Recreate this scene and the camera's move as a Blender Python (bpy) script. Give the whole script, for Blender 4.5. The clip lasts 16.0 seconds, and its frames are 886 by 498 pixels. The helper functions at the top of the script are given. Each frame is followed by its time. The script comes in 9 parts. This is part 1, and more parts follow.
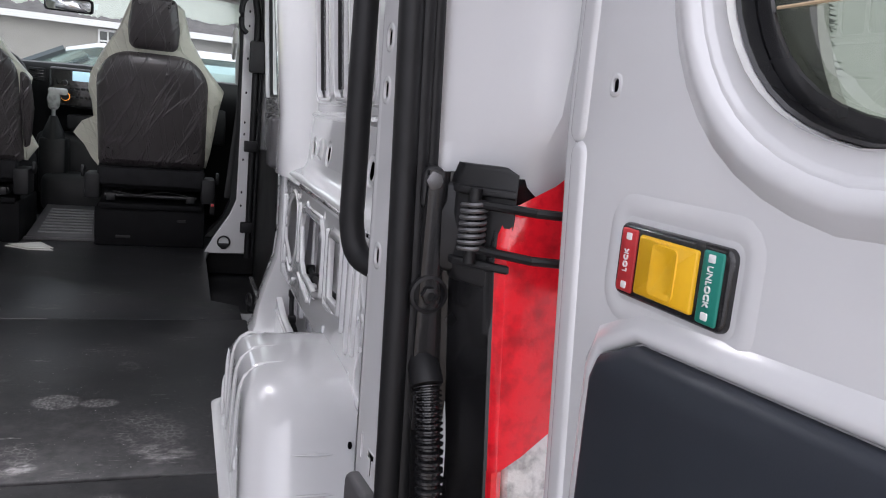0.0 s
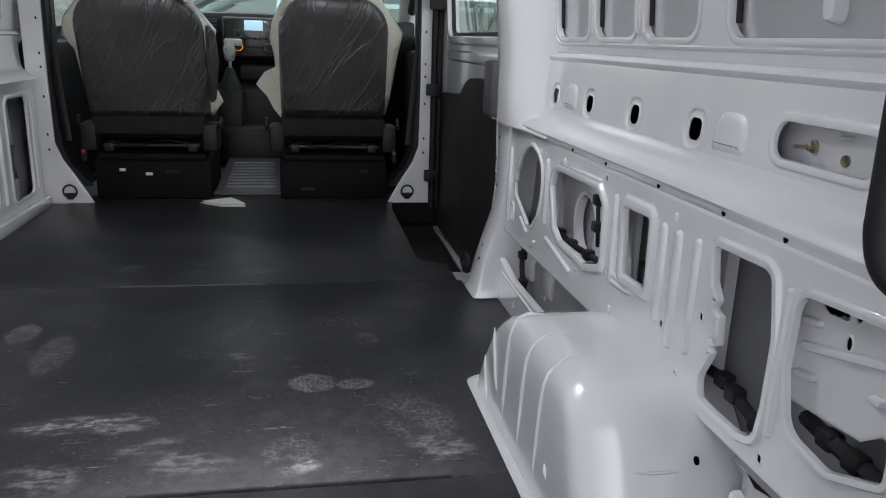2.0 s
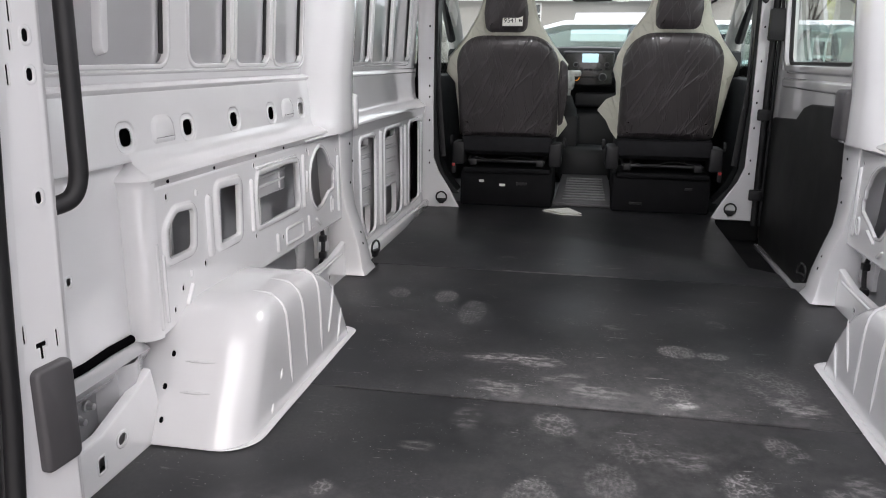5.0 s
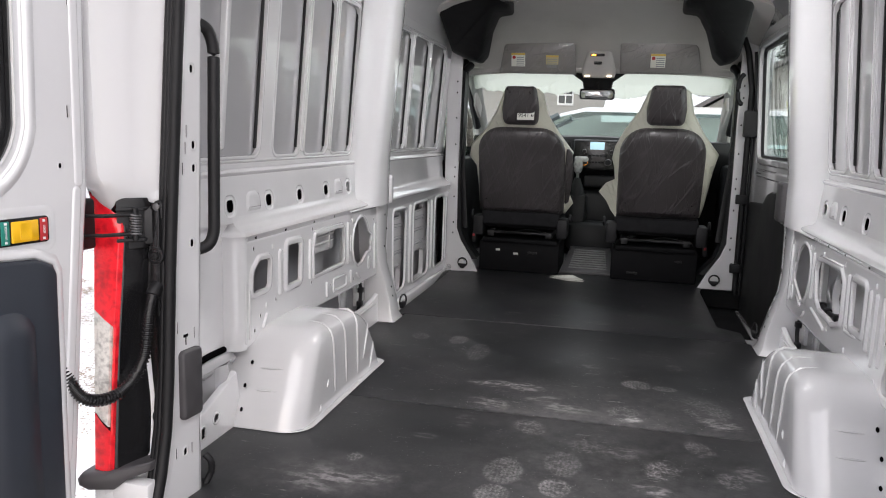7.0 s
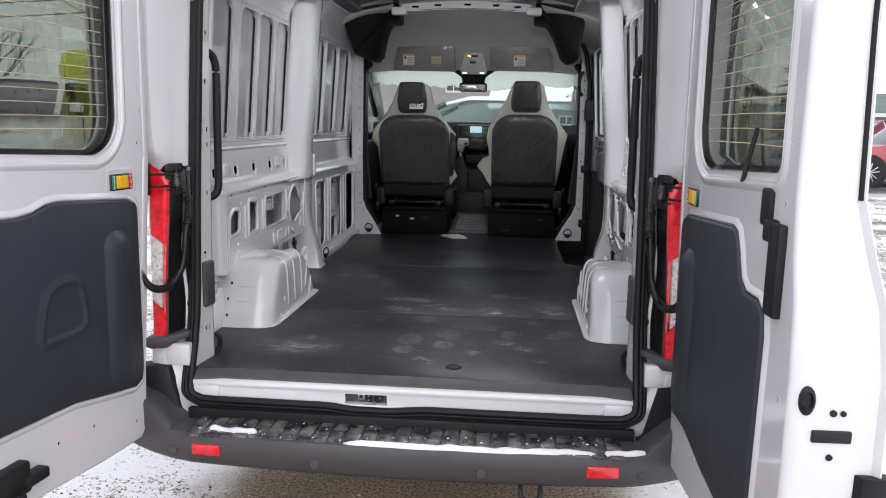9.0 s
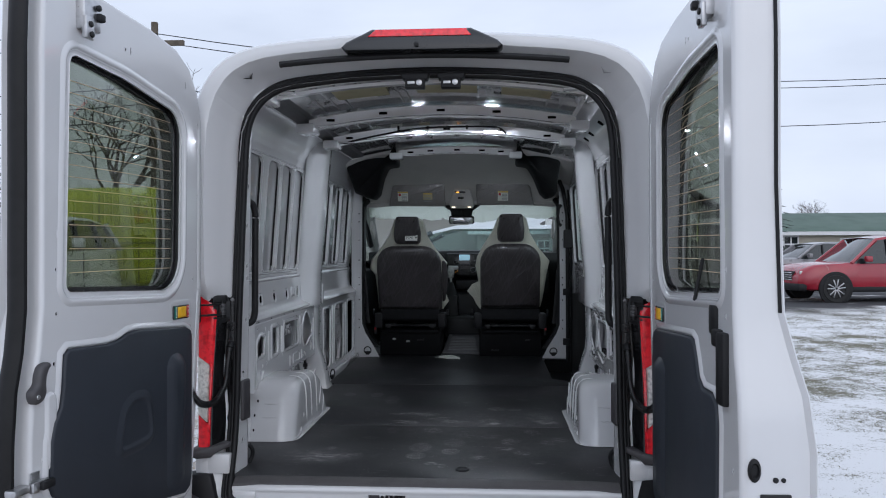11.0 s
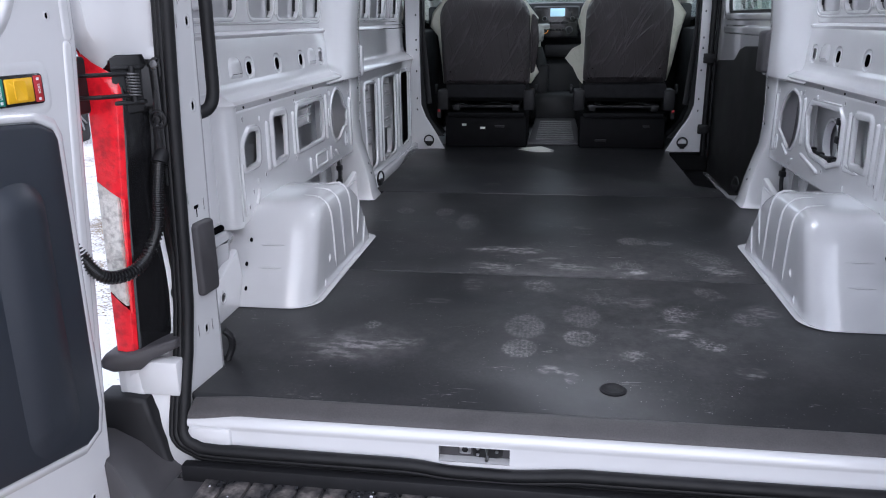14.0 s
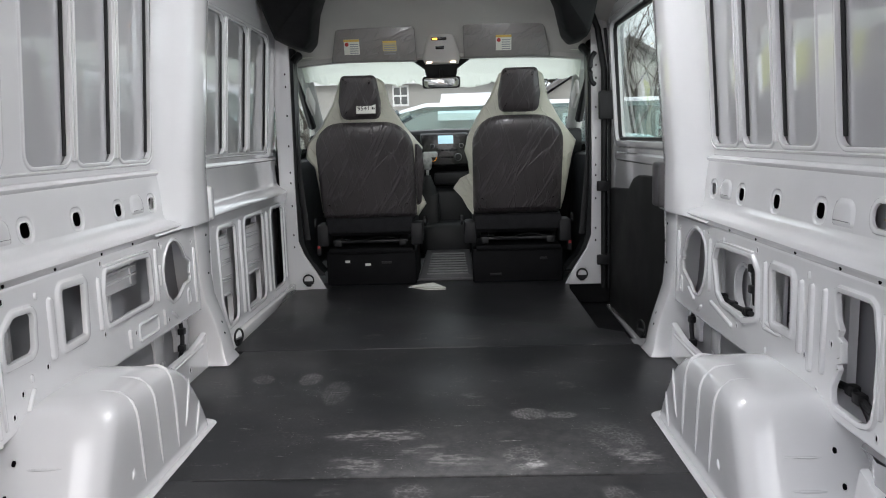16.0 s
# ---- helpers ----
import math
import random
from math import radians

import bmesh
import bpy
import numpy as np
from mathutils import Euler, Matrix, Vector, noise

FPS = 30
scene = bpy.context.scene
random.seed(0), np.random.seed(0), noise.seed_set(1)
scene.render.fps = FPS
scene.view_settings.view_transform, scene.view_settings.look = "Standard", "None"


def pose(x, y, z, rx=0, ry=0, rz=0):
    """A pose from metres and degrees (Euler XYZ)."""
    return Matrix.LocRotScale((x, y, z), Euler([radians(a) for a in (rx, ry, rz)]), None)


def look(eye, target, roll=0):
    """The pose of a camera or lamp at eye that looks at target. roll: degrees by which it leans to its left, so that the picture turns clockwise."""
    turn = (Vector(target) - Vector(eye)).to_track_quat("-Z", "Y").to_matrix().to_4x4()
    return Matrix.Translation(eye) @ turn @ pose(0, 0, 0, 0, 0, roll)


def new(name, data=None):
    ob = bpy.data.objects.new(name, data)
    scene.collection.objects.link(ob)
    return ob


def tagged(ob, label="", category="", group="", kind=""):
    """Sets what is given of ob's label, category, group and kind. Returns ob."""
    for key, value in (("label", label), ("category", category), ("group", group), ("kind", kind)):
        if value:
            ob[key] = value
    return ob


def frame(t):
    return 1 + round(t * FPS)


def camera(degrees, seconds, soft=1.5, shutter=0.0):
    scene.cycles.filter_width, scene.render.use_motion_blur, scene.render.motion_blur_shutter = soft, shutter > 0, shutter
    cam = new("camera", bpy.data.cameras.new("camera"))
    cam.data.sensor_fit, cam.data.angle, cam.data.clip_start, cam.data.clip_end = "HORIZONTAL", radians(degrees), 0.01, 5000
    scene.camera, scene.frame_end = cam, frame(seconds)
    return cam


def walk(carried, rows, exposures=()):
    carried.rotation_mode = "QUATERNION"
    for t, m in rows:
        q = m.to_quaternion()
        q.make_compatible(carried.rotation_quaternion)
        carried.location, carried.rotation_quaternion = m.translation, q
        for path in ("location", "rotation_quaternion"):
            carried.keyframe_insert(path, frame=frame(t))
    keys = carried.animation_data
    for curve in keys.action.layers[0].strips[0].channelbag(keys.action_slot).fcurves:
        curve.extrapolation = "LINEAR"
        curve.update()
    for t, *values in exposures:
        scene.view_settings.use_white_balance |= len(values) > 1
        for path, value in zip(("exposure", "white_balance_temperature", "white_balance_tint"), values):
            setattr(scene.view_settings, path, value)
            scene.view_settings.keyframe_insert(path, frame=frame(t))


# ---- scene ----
cam = camera(60.9, 16.0, soft=1.05)
PATH = [
    (0, (0.58, -0.599, 1.475), (1.237, 1.261, 1.145), 5.4),
    (0.5, (0.452, -0.57, 1.468), (0.991, 1.315, 1.071), 3.4),
    (1, (0.437, -0.41, 1.434), (0.786, 1.491, 0.92), 0.1),
    (1.5, (0.4, -0.277, 1.469), (0.598, 1.635, 0.916), -0.3),
    (2, (0.296, -0.28, 1.493), (0.648, 1.616, 0.96), 2.0),
    (2.5, (0.228, -0.386, 1.51), (0.485, 1.509, 0.924), 1.8),
    (3, (0.215, -0.557, 1.52), (0.062, 1.338, 0.897), 0.6),
    (3.5, (0.136, -0.663, 1.526), (-0.225, 1.224, 0.972), 0.1),
    (3.7, (0.071, -0.707, 1.525), (-0.256, 1.196, 1.005), 0.2),
    (5.8, (-0.001, -0.861, 1.552), (-0.445, 1.032, 1.082), 1.6),
    (6, (0.061, -0.916, 1.565), (-0.449, 0.966, 1.119), 1.1),
    (6.5, (0.16, -1.143, 1.598), (-0.394, 0.747, 1.254), 0.7),
    (7, (0.199, -1.401, 1.604), (-0.251, 0.524, 1.298), 1.8),
    (7.5, (0.325, -1.653, 1.611), (-0.043, 0.29, 1.309), 2.5),
    (8, (0.384, -1.944, 1.596), (0.068, 0.007, 1.291), 2.2),
    (8.2, (0.371, -2.077, 1.606), (0.083, -0.126, 1.269), 1.9),
    (10.3, (0.313, -2.917, 1.585), (0.24, -0.94, 1.293), 0.4),
    (10.5, (0.301, -2.956, 1.603), (0.202, -0.969, 1.404), -0.0),
    (11, (0.271, -2.99, 1.634), (0.142, -0.995, 1.631), -0.1),
    (11.5, (0.237, -2.949, 1.629), (0.104, -0.954, 1.623), 0.1),
    (12, (0.223, -2.761, 1.577), (0.045, -0.777, 1.394), -0.1),
    (12.5, (0.198, -2.42, 1.555), (-0.175, -0.499, 1.14), -1.5),
    (13, (0.059, -2.076, 1.491), (-0.387, -0.21, 0.925), -2.4),
    (13.5, (0.007, -1.732, 1.468), (-0.344, 0.131, 0.83), -1.4),
    (14, (-0.006, -1.383, 1.499), (-0.284, 0.51, 0.917), -0.7),
    (14.5, (-0.099, -1.099, 1.522), (-0.167, 0.848, 1.067), -1.2),
    (15, (-0.147, -0.934, 1.533), (-0.023, 1.021, 1.133), -1.1),
    (15.5, (-0.109, -0.89, 1.543), (-0.08, 1.079, 1.192), -2.0),
    (16, (0.107, -0.864, 1.558), (0.054, 1.114, 1.264), -1.6),
]
# the clip's automatic exposure and white balance: seconds, stops, kelvin, tint
EXPOSURES = [(0.0, 1.34, 6350, 17), (0.5, 1.1, 6400, 16), (1.0, 1.08, 6300, 12), (1.5, 1.22, 6250, 12), (2.0, 1.22, 6250, 12), (3.5, 1.66, 6500, 14), (6.0, 1.58, 6600, 15), (7.0, 1.46, 6650, 15), (8.2, 1.34, 6600, 16), (10.3, 0.52, 5850, 12), (11.0, 0.26, 5800, 11), (11.5, 0.15, 5550, 8), (12.0, 0.27, 5050, 7), (12.5, 0.88, 5300, 12), (13.0, 0.98, 5650, 16), (13.5, 1.03, 5750, 17), (14.5, 1.37, 6000, 14), (15.0, 1.36, 6350, 15), (16.0, 1.44, 6450, 12)]
walk(cam, [(t, look(eye, target, roll)) for t, eye, target, roll in PATH], EXPOSURES)



# ---- world and light ----
SUN_EL, SUN_ROT = radians(30), radians(163)
world = bpy.data.worlds.new("overcast")
world.use_nodes = True
scene.world = world
wn, wl = world.node_tree.nodes, world.node_tree.links
bg = wn["Background"]
sky = wn.new("ShaderNodeTexSky")
sky.sky_type, sky.sun_disc = "NISHITA", False
sky.sun_elevation, sky.sun_rotation = SUN_EL, SUN_ROT
sky.dust_density, sky.air_density, sky.ozone_density = 6.0, 1.0, 1.0
# a closed cloud cover: the sky's light washed to a pale grey with soft cloud bands
wtc = wn.new("ShaderNodeTexCoord")
wnoise = wn.new("ShaderNodeTexNoise")
wnoise.inputs["Scale"].default_value, wnoise.inputs["Detail"].default_value = 2.2, 5.0
wmap = wn.new("ShaderNodeMapping")
wmap.inputs["Scale"].default_value = (1.0, 1.0, 3.5)
wl.new(wtc.outputs["Generated"], wmap.inputs["Vector"])
wl.new(wmap.outputs["Vector"], wnoise.inputs["Vector"])
wramp = wn.new("ShaderNodeValToRGB")
wramp.color_ramp.elements[0].position, wramp.color_ramp.elements[0].color = 0.25, (6.2, 6.5, 7.1, 1)
wramp.color_ramp.elements[1].position, wramp.color_ramp.elements[1].color = 0.75, (8.8, 9.0, 9.4, 1)
wl.new(wnoise.outputs["Fac"], wramp.inputs["Fac"])
wmix = wn.new("ShaderNodeMix")
wmix.data_type = "RGBA"
wmix.inputs["Factor"].default_value = 0.92
wl.new(sky.outputs["Color"], wmix.inputs["A"])
wl.new(wramp.outputs["Color"], wmix.inputs["B"])
wl.new(wmix.outputs["Result"], bg.inputs["Color"])
bg.inputs["Strength"].default_value = 0.094
sun_data = bpy.data.lights.new("sun", "SUN")
sun_data.energy, sun_data.angle, sun_data.color = 0.42, radians(80), (1.0, 0.98, 0.95)
sun = new("sun", sun_data)
sun.matrix_basis = look((math.sin(SUN_ROT), math.cos(SUN_ROT), math.tan(SUN_EL)), (0, 0, 0))

# ---- materials ----


def surface(name, colour, rough=0.5, metal=0.0, vary=0.08, vscale=6.0, grain=0.0, gscale=200.0, bump=0.0, bscale=40.0,
            coat=0.0, other=None, spread=(0.45, 0.7), rvary=0.1, island=0.0):
    """A node material: a base colour that varies at two scales, or drifts towards another colour, with fine relief."""
    m = bpy.data.materials.new(name)
    m.use_nodes = True
    n, l = m.node_tree.nodes, m.node_tree.links
    b = n["Principled BSDF"]
    b.inputs["Metallic"].default_value = metal
    b.inputs["Coat Weight"].default_value = coat
    b.inputs["Coat Roughness"].default_value = 0.06
    tc = n.new("ShaderNodeTexCoord")
    big = n.new("ShaderNodeTexNoise")
    big.inputs["Scale"].default_value, big.inputs["Detail"].default_value = vscale, 6.0
    l.new(tc.outputs["Object"], big.inputs["Vector"])
    ramp = n.new("ShaderNodeValToRGB")
    e = ramp.color_ramp.elements
    e[0].position, e[1].position = spread
    far = other or tuple(c * (1 - vary) for c in colour)
    e[0].color, e[1].color = (*colour, 1), (*far, 1)
    l.new(big.outputs["Fac"], ramp.inputs["Fac"])
    out = ramp.outputs["Color"]
    if grain:
        fine = n.new("ShaderNodeTexNoise")
        fine.inputs["Scale"].default_value, fine.inputs["Detail"].default_value = gscale, 3.0
        l.new(tc.outputs["Object"], fine.inputs["Vector"])
        mp = n.new("ShaderNodeMapRange")
        mp.inputs["From Min"].default_value, mp.inputs["From Max"].default_value = 0.3, 0.7
        mp.inputs["To Min"].default_value, mp.inputs["To Max"].default_value = 1 - grain, 1 + grain
        l.new(fine.outputs["Fac"], mp.inputs["Value"])
        mul = n.new("ShaderNodeVectorMath")
        mul.operation = "SCALE"
        l.new(out, mul.inputs[0])
        l.new(mp.outputs["Result"], mul.inputs["Scale"])
        out = mul.outputs["Vector"]
    if island:
        geo = n.new("ShaderNodeNewGeometry")
        mp2 = n.new("ShaderNodeMapRange")
        mp2.inputs["To Min"].default_value, mp2.inputs["To Max"].default_value = 1 - island, 1 + island
        l.new(geo.outputs["Random Per Island"], mp2.inputs["Value"])
        mul2 = n.new("ShaderNodeVectorMath")
        mul2.operation = "SCALE"
        l.new(out, mul2.inputs[0])
        l.new(mp2.outputs["Result"], mul2.inputs["Scale"])
        out = mul2.outputs["Vector"]
    l.new(out, b.inputs["Base Color"])
    rr = n.new("ShaderNodeMapRange")
    rr.inputs["To Min"].default_value, rr.inputs["To Max"].default_value = max(0.02, rough - rvary), min(1.0, rough + rvary)
    l.new(big.outputs["Fac"], rr.inputs["Value"])
    l.new(rr.outputs["Result"], b.inputs["Roughness"])
    if bump:
        bn = n.new("ShaderNodeTexNoise")
        bn.inputs["Scale"].default_value, bn.inputs["Detail"].default_value = bscale, 5.0
        l.new(tc.outputs["Object"], bn.inputs["Vector"])
        bp = n.new("ShaderNodeBump")
        bp.inputs["Strength"].default_value, bp.inputs["Distance"].default_value = bump, 0.3 / bscale
        l.new(bn.outputs["Fac"], bp.inputs["Height"])
        l.new(bp.outputs["Normal"], b.inputs["Normal"])
    return m


def glass(name, tint, rough=0.0, mixed=0.12):
    """A thin pane: mostly clear with the tint, and a mirror share by Fresnel."""
    m = bpy.data.materials.new(name)
    m.use_nodes = True
    n, l = m.node_tree.nodes, m.node_tree.links
    n.remove(n["Principled BSDF"])
    tr, gl, mx, fr = (n.new("ShaderNodeBsdfTransparent"), n.new("ShaderNodeBsdfGlossy"), n.new("ShaderNodeMixShader"), n.new("ShaderNodeLayerWeight"))
    fr.inputs["Blend"].default_value = 0.18
    rng = n.new("ShaderNodeMapRange")
    rng.inputs["To Min"].default_value, rng.inputs["To Max"].default_value = 0.035, 0.75
    tr.inputs["Color"].default_value = (*tint, 1)
    gl.inputs["Roughness"].default_value = rough
    l.new(fr.outputs["Facing"], rng.inputs["Value"])
    l.new(rng.outputs["Result"], mx.inputs["Fac"])
    l.new(tr.outputs["BSDF"], mx.inputs[1])
    l.new(gl.outputs["BSDF"], mx.inputs[2])
    l.new(mx.outputs["Shader"], n["Material Output"].inputs["Surface"])
    return m


def glow(name, colour, strength):
    m = bpy.data.materials.new(name)
    m.use_nodes = True
    b = m.node_tree.nodes["Principled BSDF"]
    b.inputs["Base Color"].default_value = (*colour, 1)
    b.inputs["Emission Color"].default_value = (*colour, 1)
    b.inputs["Emission Strength"].default_value = strength
    return m


WHITE = surface("white_paint", (0.66, 0.66, 0.67), 0.2, vary=0.03, vscale=3, coat=0.9, bump=0.010, bscale=9, rvary=0.06)
INNER = surface("white_inner_paint", (0.74, 0.74, 0.75), 0.16, vary=0.07, vscale=2.5, coat=1.0, bump=0.012, bscale=7, rvary=0.06)
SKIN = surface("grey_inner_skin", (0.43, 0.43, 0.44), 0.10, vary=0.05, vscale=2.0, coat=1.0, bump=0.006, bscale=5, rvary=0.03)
for m_ in (WHITE, INNER, SKIN):
    m_.node_tree.nodes["Principled BSDF"].inputs["Coat Roughness"].default_value = 0.03
    m_.node_tree.nodes["Principled BSDF"].inputs["Coat IOR"].default_value = 1.6
# One dull grey for sheet inside the hollows and under the floor.
CAVITY = surface("cavity_grey", (0.30, 0.30, 0.31), 0.5, vary=0.15, vscale=5)
BLACK = surface("black_plastic", (0.011, 0.011, 0.0125), 0.55, vary=0.25, vscale=8, bump=0.12, bscale=600, rvary=0.08)
GLOSS = surface("gloss_black_plastic", (0.009, 0.009, 0.010), 0.26, vary=0.2, vscale=7, coat=0.3, rvary=0.06)
RUBBER = surface("black_rubber", (0.009, 0.009, 0.010), 0.5, vary=0.2, vscale=20, bump=0.05, bscale=300)
GREYP = surface("dark_grey_plastic", (0.062, 0.059, 0.063), 0.5, vary=0.12, vscale=10, bump=0.1, bscale=700)
TRIM = surface("charcoal_door_trim", (0.023, 0.028, 0.038), 0.5, vary=0.15, vscale=4, bump=0.18, bscale=900)
DASH = surface("dark_dash_plastic", (0.012, 0.013, 0.014), 0.5, vary=0.2, vscale=6, bump=0.1, bscale=500)
FABRIC = surface("dark_seat_fabric", (0.016, 0.016, 0.018), 0.85, vary=0.2, vscale=30, grain=0.2, gscale=900, bump=0.1, bscale=400)
HEADLINER = surface("grey_headliner", (0.53, 0.515, 0.50), 0.9, vary=0.06, vscale=5, grain=0.08, gscale=500)
STEEL = surface("zinc_steel", (0.55, 0.55, 0.56), 0.32, metal=1.0, vary=0.2, vscale=40)
DARKSTEEL = surface("black_steel", (0.012, 0.012, 0.013), 0.42, metal=0.0, vary=0.2, vscale=30)
PAPER = surface("white_paper", (0.82, 0.82, 0.76), 0.8, vary=0.05, vscale=8)
RED = surface("red_lens", (0.86, 0.014, 0.026), 0.10, vary=0.45, vscale=45, coat=0.9, bump=0.6, bscale=110)
CLEAR = surface("clear_lamp_lens", (0.80, 0.79, 0.74), 0.16, metal=0.15, vary=0.5, vscale=80, coat=0.8, bump=1.0, bscale=90)
YELLOW = surface("yellow_switch", (0.85, 0.47, 0.01), 0.4, vary=0.06, vscale=30)
LOCKRED = surface("red_label", (0.50, 0.03, 0.035), 0.4, vary=0.05)
LOCKGREEN = surface("green_label", (0.01, 0.22, 0.17), 0.4, vary=0.05)
PLASTICWHITE = surface("white_marking", (0.8, 0.8, 0.8), 0.5, vary=0.02)
SNOW = surface("snow", (0.86, 0.88, 0.92), 0.75, vary=0.08, vscale=3, grain=0.05, gscale=120, bump=0.6, bscale=25)
# Painted dark for the inside of open holes and gaps.
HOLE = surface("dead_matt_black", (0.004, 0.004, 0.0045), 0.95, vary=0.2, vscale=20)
PEDESTAL = surface("matt_black_steel", (0.005, 0.005, 0.006), 0.7, vary=0.2, vscale=12)
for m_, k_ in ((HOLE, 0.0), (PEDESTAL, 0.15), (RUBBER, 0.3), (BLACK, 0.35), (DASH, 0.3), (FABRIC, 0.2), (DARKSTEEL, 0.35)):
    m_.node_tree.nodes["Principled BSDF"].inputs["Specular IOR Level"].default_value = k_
TINTED = glass("privacy_glass", (0.50, 0.53, 0.47))
PANE = glass("clear_glass", (0.90, 0.95, 0.92))

# ---- mesh tools ----


def part(name, bm, material, parent=None, label="", smooth=40):
    """Links a bmesh as one mesh object, under a thing or a part where one is given."""
    bmesh.ops.remove_doubles(bm, verts=bm.verts, dist=1e-5)
    bmesh.ops.recalc_face_normals(bm, faces=bm.faces)
    me = bpy.data.meshes.new(name)
    bm.to_mesh(me)
    bm.free()
    me.materials.append(material)
    if smooth:
        me.shade_smooth()
        me.set_sharp_from_angle(angle=radians(smooth))
    ob = new(name, me)
    if parent is not None:
        ob.parent = parent
    if label:
        ob["label"] = label
    return ob


def thing(name, m, label, category, group="", kind=""):
    ob = new(name)
    ob.empty_display_size = 0.05
    ob.matrix_basis = m if isinstance(m, Matrix) else Matrix.Translation(m)
    return tagged(ob, label, category, group, kind)


def merge(bm, other, m=None):
    vs = {v: bm.verts.new(m @ v.co if m else v.co) for v in other.verts}
    for f in other.faces:
        bm.faces.new([vs[v] for v in f.verts])
    other.free()


def box(bm, lo, hi, bev=0.0, seg=2, m=None):
    t = bmesh.new()
    bmesh.ops.create_cube(t, size=1)
    for v in t.verts:
        v.co = Vector([lo[i] + (v.co[i] + 0.5) * (hi[i] - lo[i]) for i in range(3)])
    if bev:
        bmesh.ops.bevel(t, geom=t.edges[:], offset=bev, segments=seg, profile=0.5, affect="EDGES")
    merge(bm, t, m)
    return bm


def rrect(u0, v0, u1, v1, r, n=4):
    """A rounded rectangle, counter-clockwise; r: one radius or four (from the lower left corner on)."""
    rs = r if isinstance(r, (tuple, list)) else (r,) * 4
    cs = ((u0, v0, 1, 1, 180), (u1, v0, -1, 1, 270), (u1, v1, -1, -1, 0), (u0, v1, 1, -1, 90))
    out = []
    for (u, v, a, b, start), q in zip(cs, rs):
        q = max(q, 1e-4)
        for k in range(n + 1):
            g = radians(start + 90 * k / n)
            out.append((u + a * q + q * math.cos(g), v + b * q + q * math.sin(g)))
    return out


def oval(cu, cv, ru, rv, n=24):
    return [(cu + ru * math.cos(2 * math.pi * k / n), cv + rv * math.sin(2 * math.pi * k / n)) for k in range(n)]


def grown(loop, d):
    """A counter-clockwise loop moved outwards by d along the corner normals."""
    out, n = [], len(loop)
    for i in range(n):
        a, b, c = Vector(loop[i - 1]), Vector(loop[i]), Vector(loop[(i + 1) % n])
        e, f = (b - a), (c - b)
        e = e.normalized() if e.length > 1e-9 else f.normalized()
        f = f.normalized() if f.length > 1e-9 else e
        k = Vector((e.y + f.y, -e.x - f.x))
        k = k.normalized() if k.length > 1e-6 else Vector((e.y, -e.x))
        s = max(0.5, k.dot(Vector((e.y, -e.x))))
        out.append(tuple(b + k * d / s))
    return out


def rings(bm, loops, cap_last=False, cap_first=False, closed=True):
    """Bridges loops of 3D points that have one length."""
    vs = [[bm.verts.new(p) for p in lp] for lp in loops]
    n = len(vs[0])
    for a, b in zip(vs, vs[1:]):
        for i in range(n if closed else n - 1):
            j = (i + 1) % n
            bm.faces.new((a[i], a[j], b[j], b[i]))
    if cap_last:
        bm.faces.new(vs[-1])
    if cap_first:
        bm.faces.new(vs[0])
    return vs


def within(p, loop):
    c = False
    for (x1, y1), (x2, y2) in zip(loop, loop[1:] + loop[:1]):
        if (y1 > p[1]) != (y2 > p[1]) and p[0] < (x2 - x1) * (p[1] - y1) / (y2 - y1) + x1:
            c = not c
    return c


def sheet(bm, outline, holes, f, lip=0.012, rise=0.006, turn=0.02, edge=0.02):
    """A stamped sheet: an outline with holes in (u, v), laid into space by f(u, v, w), w towards the viewer. Each hole has a raised,
    rounded rim and a flange that turns back; the outer edge is turned back too. holes: loops, or (loop, lip, rise)."""
    t = bmesh.new()
    edges = []

    def ring(lp):
        vs = [t.verts.new((u, v, 0)) for u, v in lp]
        return [t.edges.new((vs[i - 1], vs[i])) for i in range(len(vs))]
    edge_in = grown(outline, -0.003)
    edges += ring(edge_in)
    cut, taken = [], []
    for h in holes:
        lp, lp_lip, lp_rise = h if isinstance(h, tuple) and len(h) == 3 and isinstance(h[0], list) else (h, lip, rise)
        wide = grown(lp, lp_lip * 2 + min(0.003, lp_lip * 0.5))
        if lp_lip <= 0.004 and (any(not within(p, edge_in) for p in wide) or any(within(p, o) for o in taken for p in wide)):
            continue
        taken.append(wide)
        cut.append((lp, lp_lip, lp_rise))
        edges += ring(wide)
    bmesh.ops.triangle_fill(t, use_beauty=True, edges=edges)
    vs = {v: bm.verts.new(f(v.co.x, v.co.y, 0)) for v in t.verts}
    for face in t.faces:
        bm.faces.new([vs[v] for v in face.verts])
    t.free()
    for lp, q, h in cut:
        back = turn if q > 0.005 else min(turn, 0.001)
        steps = ((2 * q + min(0.003, q * 0.5), 0), (2 * q, 0), (1.82 * q, h * 0.16), (1.58 * q, h * 0.84), (1.42 * q, h), (0.36 * q, h), (0.14 * q, h * 0.86), (0.03 * q, h * 0.4), (0, -q * 0.15), (0, -q * 0.2 - back))
        rings(bm, [[f(u, v, w) for u, v in grown(lp, d)] for d, w in steps])
    rings(bm, [[f(u, v, 0) for u, v in edge_in], [f(u, v, 0) for u, v in outline]])
    if edge:
        rings(bm, [[f(u, v, w) for u, v in grown(outline, d)] for d, w in ((0, 0), (0.004, -0.002), (0.006, -0.007), (0.006, -edge))])
    return bm


